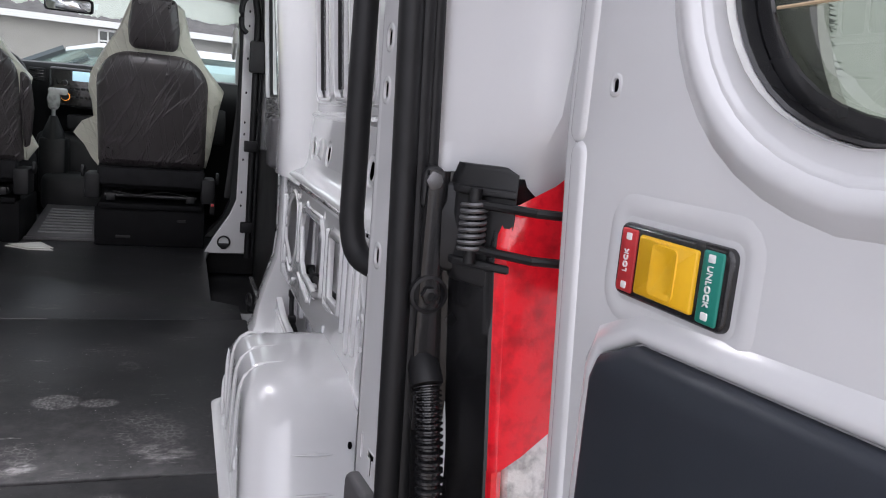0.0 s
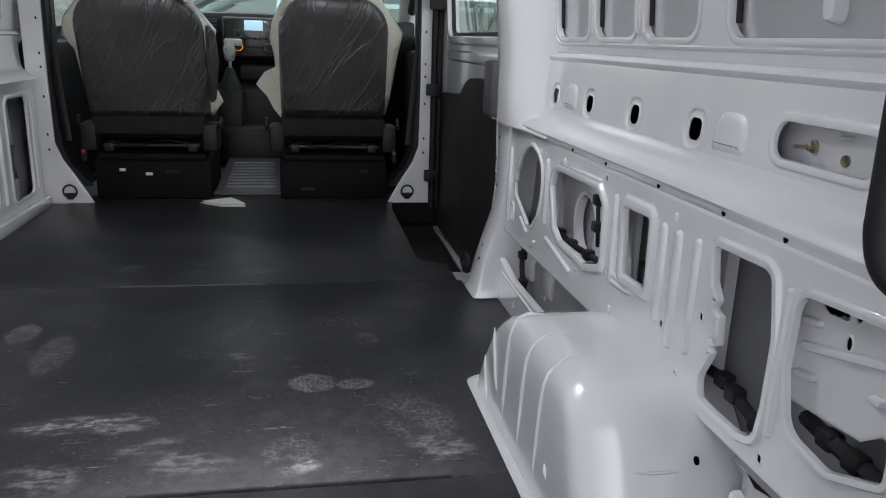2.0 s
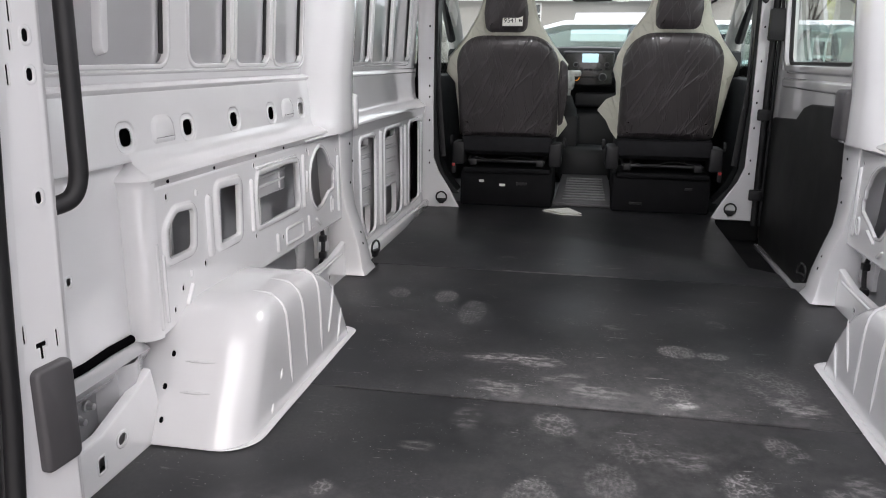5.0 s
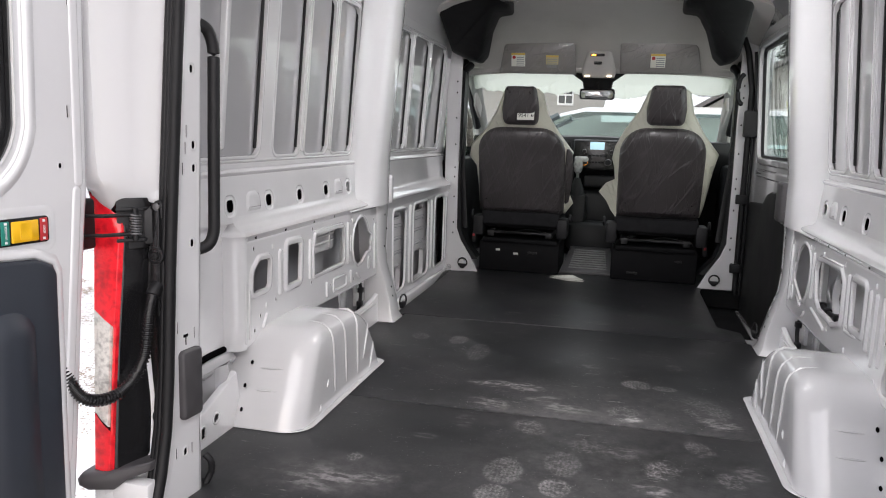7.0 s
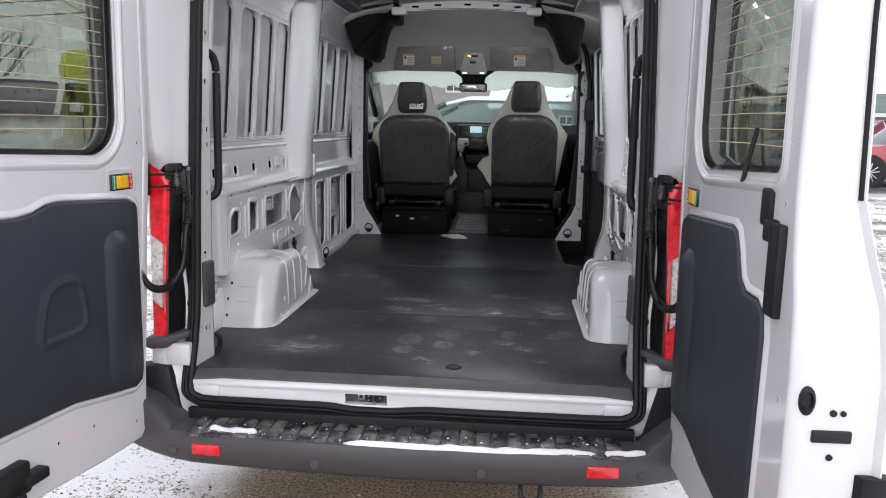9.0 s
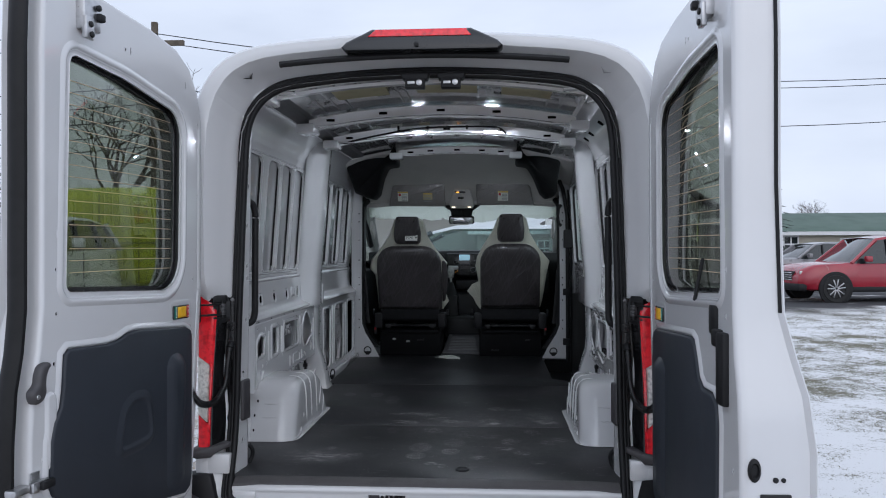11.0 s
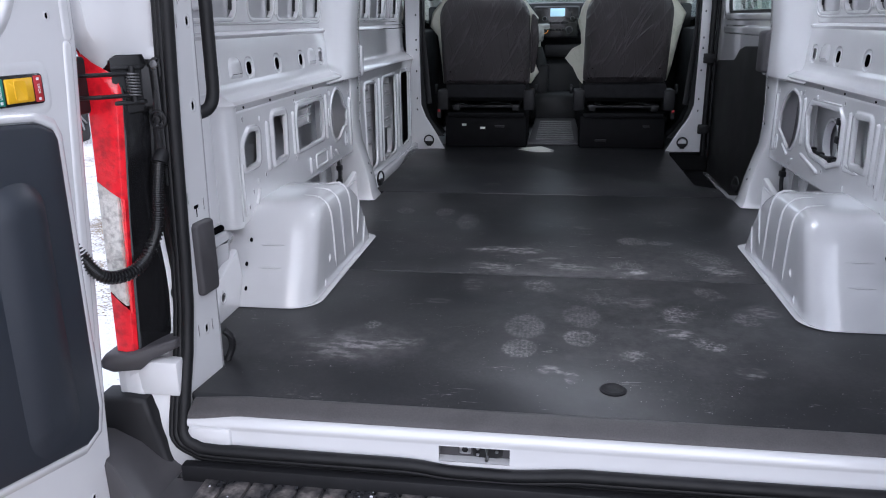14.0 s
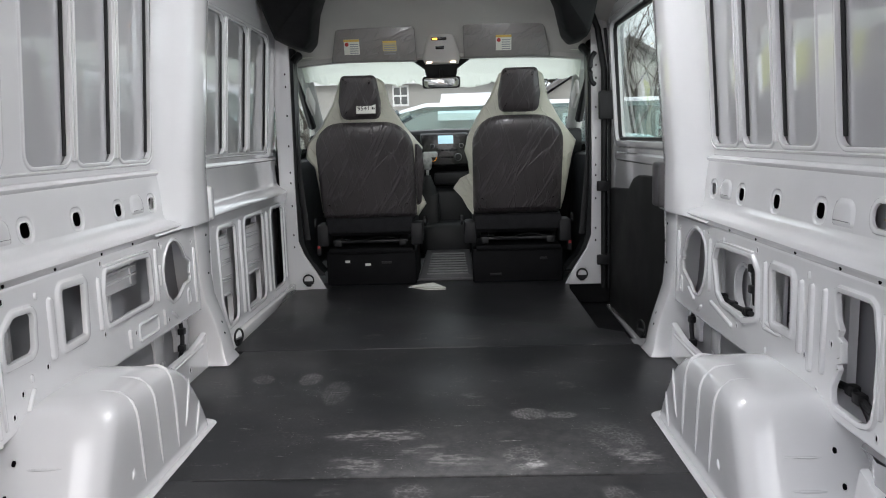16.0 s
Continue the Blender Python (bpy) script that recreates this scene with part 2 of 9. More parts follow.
def bead(bm, a, b, width, height, f, n=5):
    """A pill-shaped stamping on a sheet between (u, v) points a and b."""
    a, b = Vector(a), Vector(b)
    d = (b - a).normalized() if (b - a).length > 1e-6 else Vector((1, 0))
    s = Vector((-d.y, d.x))

    def loop(r):
        return [a + r * (s * math.cos(g) - d * math.sin(g)) for g in [math.pi * k / n for k in range(n + 1)]] + \
               [b + r * (-s * math.cos(g) + d * math.sin(g)) for g in [math.pi * k / n for k in range(n + 1)]]
    rings(bm, [[f(p.x, p.y, w) for p in loop(r)] for r, w in
               ((width / 2, -0.001), (width * 0.46, height * 0.12), (width * 0.36, height * 0.80), (width * 0.29, height * 0.97), (width * 0.2, height))], cap_last=True)
    return bm


def rim(bm, loop, f, width=0.010, height=0.005):
    """A raised line stamped along a closed loop."""
    rings(bm, [[f(u, v, w) for u, v in grown(loop, d)] for d, w in
               ((width * 0.5, -0.001), (width * 0.36, height * 0.75), (width * 0.15, height), (-width * 0.15, height), (-width * 0.36, height * 0.75), (-width * 0.5, -0.001))])
    return bm


def tube(bm, pts, r, n=10, closed=False, flat=1.0, up=Vector((0, 0, 1)), cap=True):
    """A round or flattened tube along points; r is one radius or one for each point."""
    pts = [Vector(p) for p in pts]
    loops = []
    for i, p in enumerate(pts):
        a = pts[i - 1] if i or closed else p
        b = pts[(i + 1) % len(pts)] if i < len(pts) - 1 or closed else p
        d = (b - a).normalized()
        side = d.cross(up)
        side = side.normalized() if side.length > 1e-3 else d.cross(Vector((1, 0, 0))).normalized()
        top = side.cross(d)
        q = r[i] if isinstance(r, (list, tuple)) else r
        loops.append([p + q * (side * math.cos(2 * math.pi * k / n) + flat * top * math.sin(2 * math.pi * k / n)) for k in range(n)])
    if closed:
        loops.append(loops[0])
    rings(bm, loops, cap_last=cap and not closed, cap_first=cap and not closed)
    return bm


def spline(pts, n=8, closed=False):
    """Catmull-Rom points through pts."""
    ps = [Vector(p) for p in pts]
    out, m = [], len(ps)
    for i in range(m if closed else m - 1):
        if closed:
            a, b, c, d = ps[i - 1], ps[i], ps[(i + 1) % m], ps[(i + 2) % m]
        else:
            a, b, c, d = ps[max(i - 1, 0)], ps[i], ps[i + 1], ps[min(i + 2, m - 1)]
        for k in range(n):
            t = k / n
            out.append(0.5 * (2 * b + (c - a) * t + (2 * a - 5 * b + 4 * c - d) * t * t + (3 * b - a - 3 * c + d) * t ** 3))
    if not closed:
        out.append(ps[-1])
    return out


def lathe(bm, prof, m=None, n=16):
    """Turns (radius, height) points round z."""
    t = bmesh.new()
    rings(t, [[Vector((r * math.cos(2 * math.pi * k / n), r * math.sin(2 * math.pi * k / n), h)) for k in range(n)] for r, h in prof], cap_last=True, cap_first=True)
    merge(bm, t, m)
    return bm


def slab(bm, loop, f, depth, bev=0.004):
    """A plate of an outline in (u, v) with depth behind w = 0 and rounded front edges."""
    a = [[f(u, v, w) for u, v in grown(loop, d)] for d, w in ((0, -depth), (0, -bev), (-bev * 0.35, -bev * 0.35), (-bev, 0))]
    rings(bm, a, cap_last=True, cap_first=True)
    return bm


def writing(name, text, size, m, material, parent=None, depth=0.0006):
    """Letters as a mesh, in the plane of m."""
    c = bpy.data.curves.new(name, "FONT")
    c.body, c.size, c.extrude, c.align_x, c.align_y = text, size, depth, "CENTER", "CENTER"
    tmp = bpy.data.objects.new(name, c)
    me = bpy.data.meshes.new_from_object(tmp)
    bpy.data.objects.remove(tmp)
    me.name = name
    me.materials.append(material)
    ob = new(name, me)
    ob.parent = parent
    ob.matrix_basis = m
    return ob



def rounded(poly, radii, n=6):
    """A counter-clockwise polygon with its corners rounded, one radius each."""
    out, m = [], len(poly)
    for i in range(m):
        a, b, c = Vector(poly[i - 1]), Vector(poly[i]), Vector(poly[(i + 1) % m])
        e, f = (a - b).normalized(), (c - b).normalized()
        half = e.angle(f) / 2
        d = min(radii[i] / math.tan(half), (a - b).length * 0.48, (c - b).length * 0.48)
        p, q = b + e * d, b + f * d
        for k in range(n + 1):
            t = k / n
            out.append(tuple((1 - t) ** 2 * p + 2 * t * (1 - t) * (b * 0.72 + (p + q) * 0.14) + t * t * q))
    return out


def hole_discs(parent, f, dots, r=0.0075, back=0.0022):
    """Matt black discs just behind small punched holes, painting in their dark."""
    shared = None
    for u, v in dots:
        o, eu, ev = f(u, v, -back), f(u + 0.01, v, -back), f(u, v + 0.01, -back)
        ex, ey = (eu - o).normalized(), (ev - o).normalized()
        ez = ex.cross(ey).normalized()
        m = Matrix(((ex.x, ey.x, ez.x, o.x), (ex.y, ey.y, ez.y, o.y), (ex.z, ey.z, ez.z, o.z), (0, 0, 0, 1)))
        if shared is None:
            ob = part("hole_disc", lathe(B(), ((r, 0), (r, 0.0015), (r * 0.6, 0.001)), None, 8), HOLE, parent)
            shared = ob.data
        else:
            ob = new("hole_disc", shared)
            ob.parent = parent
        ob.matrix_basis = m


B = bmesh.new

# ---- the van's shell ----
BRASS = surface("brass", (0.42, 0.36, 0.24), 0.3, metal=1.0, vary=0.2, vscale=40)
FZ = 0.70           # load floor above the ground


def lerp(a, b, t):
    return a + (b - a) * t


def mat_material():
    """Black load mat with dust smears and boot prints that lie on it."""
    m = surface("black_load_mat", (0.0135, 0.0142, 0.0165), 0.42, vary=0.2, vscale=3.0, grain=0.12, gscale=700, bump=0.06, bscale=900, rvary=0.06)
    n, l = m.node_tree.nodes, m.node_tree.links
    b = n["Principled BSDF"]
    base = b.inputs["Base Color"].links[0].from_socket
    geo = n.new("ShaderNodeNewGeometry")

    def noise_node(scale, detail=6.0, rough=0.6):
        x = n.new("ShaderNodeTexNoise")
        x.inputs["Scale"].default_value, x.inputs["Detail"].default_value, x.inputs["Roughness"].default_value = scale, detail, rough
        l.new(geo.outputs["Position"], x.inputs["Vector"])
        return x.outputs["Fac"]

    def span(v, lo, hi, a=0.0, z=1.0):
        r = n.new("ShaderNodeMapRange")
        r.interpolation_type = "SMOOTHSTEP"
        for key, val in (("From Min", lo), ("From Max", hi), ("To Min", a), ("To Max", z)):
            r.inputs[key].default_value = val
        l.new(v, r.inputs["Value"])
        return r.outputs["Result"]

    def op(kind, a, c):
        k = n.new("ShaderNodeMath")
        k.operation = kind
        for s, v in zip(k.inputs, (a, c)):
            if isinstance(v, (int, float)):
                s.default_value = v
            else:
                l.new(v, s)
        return k.outputs["Value"]
    fine, mid, low = noise_node(90, 6, 0.75), noise_node(9, 6, 0.65), noise_node(2.6, 4, 0.6)
    # rubbed dust where three noises meet, drawn-out scuffs, and grit
    total = op("MULTIPLY", op("MULTIPLY", span(mid, 0.52, 0.72), span(fine, 0.45, 0.68, 0.0, 0.20)), span(low, 0.42, 0.60, 0.15, 1.0))

    total = op("ADD", total, op("MULTIPLY", span(low, 0.36, 0.62), span(fine, 0.35, 0.65, 0.015, 0.05)))

    def streak(scale, turn, lo, k):
        mp = n.new("ShaderNodeMapping")
        mp.inputs["Scale"].default_value = scale
        mp.inputs["Rotation"].default_value = (0, 0, radians(turn))
        l.new(geo.outputs["Position"], mp.inputs["Vector"])
        x = n.new("ShaderNodeTexNoise")
        x.inputs["Scale"].default_value, x.inputs["Detail"].default_value = 1.0, 3.0
        l.new(mp.outputs["Vector"], x.inputs["Vector"])
        return op("MULTIPLY", op("MULTIPLY", span(x.outputs["Fac"], lo, lo + 0.03), span(fine, 0.45, 0.6, 0.2, k)), span(mid, 0.52, 0.62))
    total = op("ADD", total, streak((10, 110, 1), 25, 0.66, 0.5))
    total = op("ADD", total, streak((14, 120, 1), 100, 0.67, 0.5))
    specks = noise_node(170, 1, 0.4)
    total = op("ADD", total, op("MULTIPLY", span(specks, 0.735, 0.765), span(mid, 0.46, 0.56, 0.0, 0.9)))
    # broad haze of trodden-in dust where people step in
    def field(x, y, a, c, turn):
        mp = n.new("ShaderNodeMapping")
        mp.vector_type = "TEXTURE"
        mp.inputs["Location"].default_value = (x, y, FZ)
        mp.inputs["Rotation"].default_value = (0, 0, radians(turn))
        mp.inputs["Scale"].default_value = (a, c, 1)
        l.new(geo.outputs["Position"], mp.inputs["Vector"])
        ln = n.new("ShaderNodeVectorMath")
        ln.operation = "LENGTH"
        l.new(mp.outputs["Vector"], ln.inputs[0])
        return ln.outputs["Value"]
    rubbed = noise_node(22, 5, 0.7)
    for x, y, a, c, turn, k in ((0.24, 0.78, 0.58, 0.66, 0, 0.055), (0.18, 0.95, 0.40, 0.30, 0, 0.05), (-0.50, 0.36, 0.24, 0.15, 8, 0.10), (0.30, 0.50, 0.40, 0.26, 0, 0.035)):
        total = op("ADD", total, op("MULTIPLY", span(op("ADD", field(x, y, a, c, turn), op("MULTIPLY", op("SUBTRACT", mid, 0.5), 1.4)), 0.35, 1.15, k, 0.0), span(rubbed, 0.32, 0.66, 0.35, 1.3)))
    # boot prints and rubbed patches: x, y, half width, half length, heading, strength, kind (0 rubbed, 1 ribbed sole, 2 lugged sole)
    prints = ((-0.063, 0.529, 0.056, 0.088, 0, 0.30, 1), (-0.070, 0.382, 0.047, 0.058, 0, 0.42, 1), (0.088, 0.614, 0.052, 0.084, 4, 0.26, 1), (0.082, 0.464, 0.044, 0.056, 0, 0.52, 1),
              (0.362, 0.659, 0.052, 0.075, -25, 0.55, 2), (0.330, 0.520, 0.048, 0.030, -20, 0.62, 0), (0.405, 0.455, 0.050, 0.030, -35, 0.60, 2), (0.219, 0.361, 0.042, 0.035, 15, 0.42, 2),
              (0.009, 0.265, 0.035, 0.022, 0, 0.42, 0), (0.055, 0.235, 0.016, 0.035, 0, 0.50, 0), (-0.200, 1.235, 0.085, 0.035, 4, 0.48, 0), (-0.090, 1.225, 0.070, 0.045, 0, 0.34, 0), (-0.190, 1.032, 0.068, 0.052, 0, 0.30, 0),
              (-0.031, 0.860, 0.050, 0.060, 25, 0.46, 2), (0.301, 1.384, 0.056, 0.052, 0, 0.32, 1), (0.400, 1.370, 0.045, 0.030, 0, 0.34, 1), (0.259, 1.069, 0.052, 0.090, 0, 0.24, 2), (0.285, 1.020, 0.030, 0.028, 0, 0.62, 0),
              (0.516, 1.178, 0.085, 0.130, 10, 0.17, 2), (0.560, 1.060, 0.060, 0.050, 0, 0.36, 0), (-0.458, 1.764, 0.042, 0.070, 0, 0.34, 1), (-0.630, 1.771, 0.040, 0.055, 20, 0.30, 1), (-0.340, 1.620, 0.050, 0.120, 0, 0.18, 1),
              (0.476, 0.835, 0.040, 0.060, 20, 0.34, 2), (-0.531, 0.337, 0.085, 0.080, 0, 0.26, 0), (-0.420, 0.372, 0.095, 0.036, 12, 0.32, 0), (-0.240, 0.848, 0.032, 0.055, 0, 0.26, 0), (-0.478, 0.494, 0.022, 0.028, 0, 0.34, 2),
              (0.150, 0.760, 0.060, 0.050, 30, 0.24, 2), (0.250, 0.740, 0.050, 0.040, 0, 0.30, 0), (0.540, 0.640, 0.045, 0.050, 10, 0.30, 2), (0.600, 0.700, 0.035, 0.050, 0, 0.30, 0), (0.060, 1.060, 0.075, 0.045, -12, 0.28, 0),
              (-0.020, 1.130, 0.070, 0.025, 20, 0.26, 0), (0.470, 0.300, 0.034, 0.030, 0, 0.30, 0), (-0.330, 0.690, 0.045, 0.020, 0, 0.22, 0), (0.120, 1.560, 0.040, 0.030, 0, 0.16, 0), (0.450, 1.640, 0.035, 0.050, 0, 0.16, 2), (-0.300, 2.350, 0.05, 0.04, 0, 0.12, 0), (0.130, 2.300, 0.06, 0.035, 0, 0.12, 0))
    broken = span(fine, 0.38, 0.60, 0.25, 1.15)
    sole = n.new("ShaderNodeTexWave")
    sole.wave_type, sole.bands_direction = "BANDS", "X"
    for key, val in (("Scale", 26.0), ("Distortion", 6.0), ("Detail", 3.0), ("Detail Scale", 2.0)):
        sole.inputs[key].default_value = val
    l.new(geo.outputs["Position"], sole.inputs["Vector"])
    ribbed = op("MULTIPLY", op("MULTIPLY", span(sole.outputs["Fac"], 0.2, 0.8, 0.65, 1.05), broken), span(rubbed, 0.36, 0.58, 0.45, 1.15))
    lugs = n.new("ShaderNodeTexVoronoi")
    lugs.feature = "DISTANCE_TO_EDGE"
    lugs.inputs["Scale"].default_value = 62.0
    l.new(geo.outputs["Position"], lugs.inputs["Vector"])
    lugged = op("MULTIPLY", op("MULTIPLY", span(lugs.outputs["Distance"], 0.05, 0.20, 1.1, 0.30), span(fine, 0.35, 0.55, 0.35, 1.2)), span(rubbed, 0.40, 0.60, 0.15, 1.15))
    drawn = n.new("ShaderNodeMapping")
    drawn.inputs["Scale"].default_value = (26, 62, 1)
    drawn.inputs["Rotation"].default_value = (0, 0, radians(8))
    l.new(geo.outputs["Position"], drawn.inputs["Vector"])
    scuff = n.new("ShaderNodeTexNoise")
    scuff.inputs["Scale"].default_value, scuff.inputs["Detail"].default_value = 1.0, 4.0
    l.new(drawn.outputs["Vector"], scuff.inputs["Vector"])
    smeared = op("MULTIPLY", span(scuff.outputs["Fac"], 0.42, 0.62, 0.12, 1.3), span(fine, 0.3, 0.6, 0.4, 1.2))
    for x, y, a, c, turn, k, kind in prints:
        edge = op("ADD", field(x, y, a, c, turn), op("MULTIPLY", op("SUBTRACT", mid, 0.5), (1.7, 0.55, 1.0)[kind]))
        total = op("ADD", total, op("MULTIPLY", span(edge, (0.45, 0.82, 0.70)[kind], (1.3, 1.08, 1.12)[kind], k * 0.85, 0.0), (smeared, ribbed, lugged)[kind]))
    b.inputs["Specular IOR Level"].default_value = 0.40
    mix = n.new("ShaderNodeMix")
    mix.data_type = "RGBA"
    mix.clamp_factor = True
    l.new(total, mix.inputs["Factor"])
    l.new(base, mix.inputs["A"])
    mix.inputs["B"].default_value = (0.40, 0.38, 0.38, 1)
    l.new(mix.outputs["Result"], b.inputs["Base Color"])
    return m


MAT = mat_material()

# floor: the mat in three lengths with seams, the step well cut out on the sliding door's side
floor = new("floor", None)
tagged(floor, "black rubber load floor with dusty boot prints", "floor", kind="structure")


def mat_piece(loop):
    bm = B()
    f = lambda u, v, w: Vector((u, v, FZ + w))
    slab(bm, loop, f, 0.018, 0.003)
    return part("mat", bm, MAT, floor, "black ribbed load mat with boot prints")


mat_piece([(-0.775, 0.030), (-0.70, 0.044), (0.70, 0.044), (0.775, 0.030), (0.80, 0.06), (0.80, 0.25), (0.95, 0.28), (0.95, 0.953), (0.56, 0.953), (0.55, 0.949), (-0.60, 0.949), (-0.61, 0.953), (-0.95, 0.953), (-0.95, 0.28), (-0.80, 0.25), (-0.80, 0.06)])
mat_piece([(-0.95, 0.955), (-0.61, 0.955), (-0.60, 0.961), (0.55, 0.961), (0.56, 0.955), (0.95, 0.955), (0.95, 1.9), (0.815, 1.96), (0.815, 2.145), (-0.815, 2.145), (-0.815, 1.96), (-0.95, 1.9)])
mat_piece([(-0.90, 2.152), (0.80, 2.152), (0.80, 2.34), (0.70, 2.42), (0.70, 3.30), (0.74, 3.62), (-0.74, 3.62), (-0.74, 3.46), (-0.86, 3.40)])
# Black strips under the seams paint in the dark of the gaps.
part("seam_dark", box(B(), (-0.80, 0.945, FZ - 0.0195), (0.80, 0.975, FZ - 0.012)), HOLE, floor)
part("seam_dark", box(B(), (-0.82, 2.135, FZ - 0.0195), (0.82, 2.162, FZ - 0.012)), HOLE, floor)
part("seam_strip", box(B(), (-0.30, 2.1445, FZ - 0.01), (0.16, 2.1525, FZ + 0.0015), 0.0005), GREYP, floor, "worn pale seam edge")
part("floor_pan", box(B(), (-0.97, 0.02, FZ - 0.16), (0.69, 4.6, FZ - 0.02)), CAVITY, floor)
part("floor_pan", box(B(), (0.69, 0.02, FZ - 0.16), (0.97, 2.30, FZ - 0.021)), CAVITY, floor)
part("step_well", box(box(B(), (0.69, 2.30, FZ - 0.20), (1.03, 3.75, FZ - 0.16)), (0.685, 2.36, FZ - 0.18), (0.70, 3.62, FZ - 0.02), 0.004), BLACK, floor, "black plastic step")
bm = B()
edge_profile = ((0.052, -0.01), (0.050, 0.0015), (0.044, 0.0035), (0.038, 0.0030), (0.012, -0.0085), (0.004, -0.0125), (-0.001, -0.0165), (-0.002, -0.024), (0.02, -0.026))
rings(bm, [[Vector((x, y - 0.016 * max(0.0, (abs(x) - 0.66) / 0.11), FZ + z)) for y, z in edge_profile] for x in (-0.772, -0.70, -0.66, 0.0, 0.66, 0.70, 0.772)], cap_last=True, cap_first=True)
part("mat_edge", bm, surface("grey_edge_plastic", (0.078, 0.073, 0.074), 0.55, vary=0.15, vscale=14, grain=0.12, gscale=300, bump=0.1, bscale=400), floor, "grey plastic edge strip")
bm = lathe(B(), ((0.030, 0), (0.030, 0.003), (0.024, 0.006), (0.018, 0.002), (0.008, 0.003)), Matrix.Translation((0.146, 0.178, FZ)), 20)
part("floor_anchor", bm, BLACK, floor)


def frame_x(z):
    """Half width of the upper inner frame."""
    return lerp(0.957, 0.905, (z - 1.46) / 0.72)


def side_wall(s):
    """One side: outer skin, lower stamped panels, ledge, band of round holes, upper frame with three-strip openings, pillars."""
    left = s < 0
    wall = tagged(new("wall_left" if left else "wall_right"), "white painted steel van side with stamped openings and bare metal shelf", "wall", kind="structure")
    P = lambda d, y, z: Vector((s * d, y, z))

    # outer skin
    bm = B()
    prof = ((1.0, 0.40), (1.025, 0.75), (1.03, 1.1), (1.02, 1.35), (1.0, 1.5), (0.985, 1.8), (0.955, 2.1), (0.925, 2.2))
    if left:
        fy = ((0.0, 3.66, prof),)
    else:
        fy = ((0.0, 2.06, prof), (3.40, 3.66, prof))
    for y0, y1, pr in fy:
        rings(bm, [[P(d, max(y0, 0.28), z) for d, z in pr], [P(d, y1, z) for d, z in pr]], closed=False)
    rings(bm, [[P(d, 3.66, z) for d, z in prof[:5]], [P(d, 5.2, z) for d, z in prof[:5]]], closed=False)
    rings(bm, [[P(d, 3.66, z) for d, z in prof[-2:]], [P(d - 0.02, 4.3, z) for d, z in prof[-2:]]], closed=False)
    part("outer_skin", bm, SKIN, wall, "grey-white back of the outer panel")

    f_low = lambda u, v, w: P(0.900 - w, u, v)
    f_band = lambda u, v, w: P(lerp(0.938, 0.952, (v - 1.31) / 0.15) - w, u, v)
    f_up = lambda u, v, w: P(frame_x(v) - w, u, v)
    R = rrect

    # lower panel of the rear bay: punched openings with raised lands, upright beads, studs and small holes
    ya = 0.665 if left else 0.30
    if left:
        out = [(ya, 0.925), (0.745, 0.935), (1.28, 0.935), (1.935, 0.933), (1.935, 1.251), (ya, 1.251)]
        first = rounded([(0.704, 1.089), (0.814, 1.089), (0.823, 1.182), (0.748, 1.186), (0.706, 1.155)], (0.010, 0.015, 0.012, 0.022, 0.022), 4)
        second = rounded([(0.953, 1.068), (1.058, 1.069), (1.066, 1.202), (0.957, 1.205)], (0.006, 0.006, 0.006, 0.006), 3)
        third = rounded([(1.189, 1.063), (1.488, 1.063), (1.497, 1.08), (1.490, 1.206), (1.383, 1.210), (1.345, 1.207), (1.199, 1.208), (1.185, 1.151), (1.188, 1.101)], (0.006, 0.008, 0.01, 0.01, 0.004, 0.004, 0.01, 0.01, 0.01), 2)
        fourth = rounded([(1.667, 1.022), (1.72, 1.029), (1.762, 1.050), (1.79, 1.064), (1.832, 1.066), (1.838, 1.083), (1.830, 1.092), (1.840, 1.118), (1.842, 1.134), (1.80, 1.152), (1.775, 1.192), (1.735, 1.220), (1.699, 1.228), (1.66, 1.214), (1.625, 1.184), (1.607, 1.143), (1.607, 1.10), (1.625, 1.055)],
                         (0.03, 0.03, 0.01, 0.004, 0.004, 0.003, 0.003, 0.004, 0.004, 0.004, 0.03, 0.03, 0.03, 0.03, 0.03, 0.03, 0.03, 0.03), 2)
        holes = [(first, 0.010, 0.007), (second, 0.013, 0.007), (third, 0.009, 0.006), (fourth, 0.006, 0.005), (R(1.812, 0.985, 1.830, 1.030, 0.008, 3), 0.005, 0.004)]
        roll = (0.721, 0.936, 1.179, 1.379, 1.586, 1.838)
        dots = [(0.717, 1.228), (0.687, 1.175), (0.932, 1.232), (1.174, 1.236), (1.375, 1.238), (1.583, 1.233), (1.88, 1.20), (1.168, 1.037), (1.361, 0.990), (1.622, 0.968), (0.871, 1.036), (0.76, 1.005), (0.72, 0.965)]
        beads = [((0.903, 1.056), (0.903, 1.188), 0.030), ((1.150, 1.060), (1.150, 1.195), 0.018), ((1.545, 1.055), (1.545, 1.215), 0.020), ((1.573, 1.10), (1.573, 1.16), 0.014), ((1.580, 1.008), (1.585, 0.962), 0.012),
                 ((1.655, 0.985), (1.690, 0.960), 0.012), ((1.316, 1.003), (1.318, 0.958), 0.020), ((1.895, 0.975), (1.895, 1.17), 0.020), ((1.19, 1.226), (1.48, 1.226), 0.010), ((0.775, 0.965), (0.80, 1.0), 0.014)]
        boxes = [R(1.386, 0.957, 1.530, 1.007, 0.010, 3)]
        studs = [(0.846, 1.215), (1.60, 1.222), (0.80, 1.03)]
    else:
        out = [(ya, 0.937), (0.46, 0.934), (0.80, 0.933), (1.28, 0.933), (1.935, 0.930), (1.935, 1.251), (ya, 1.251)]
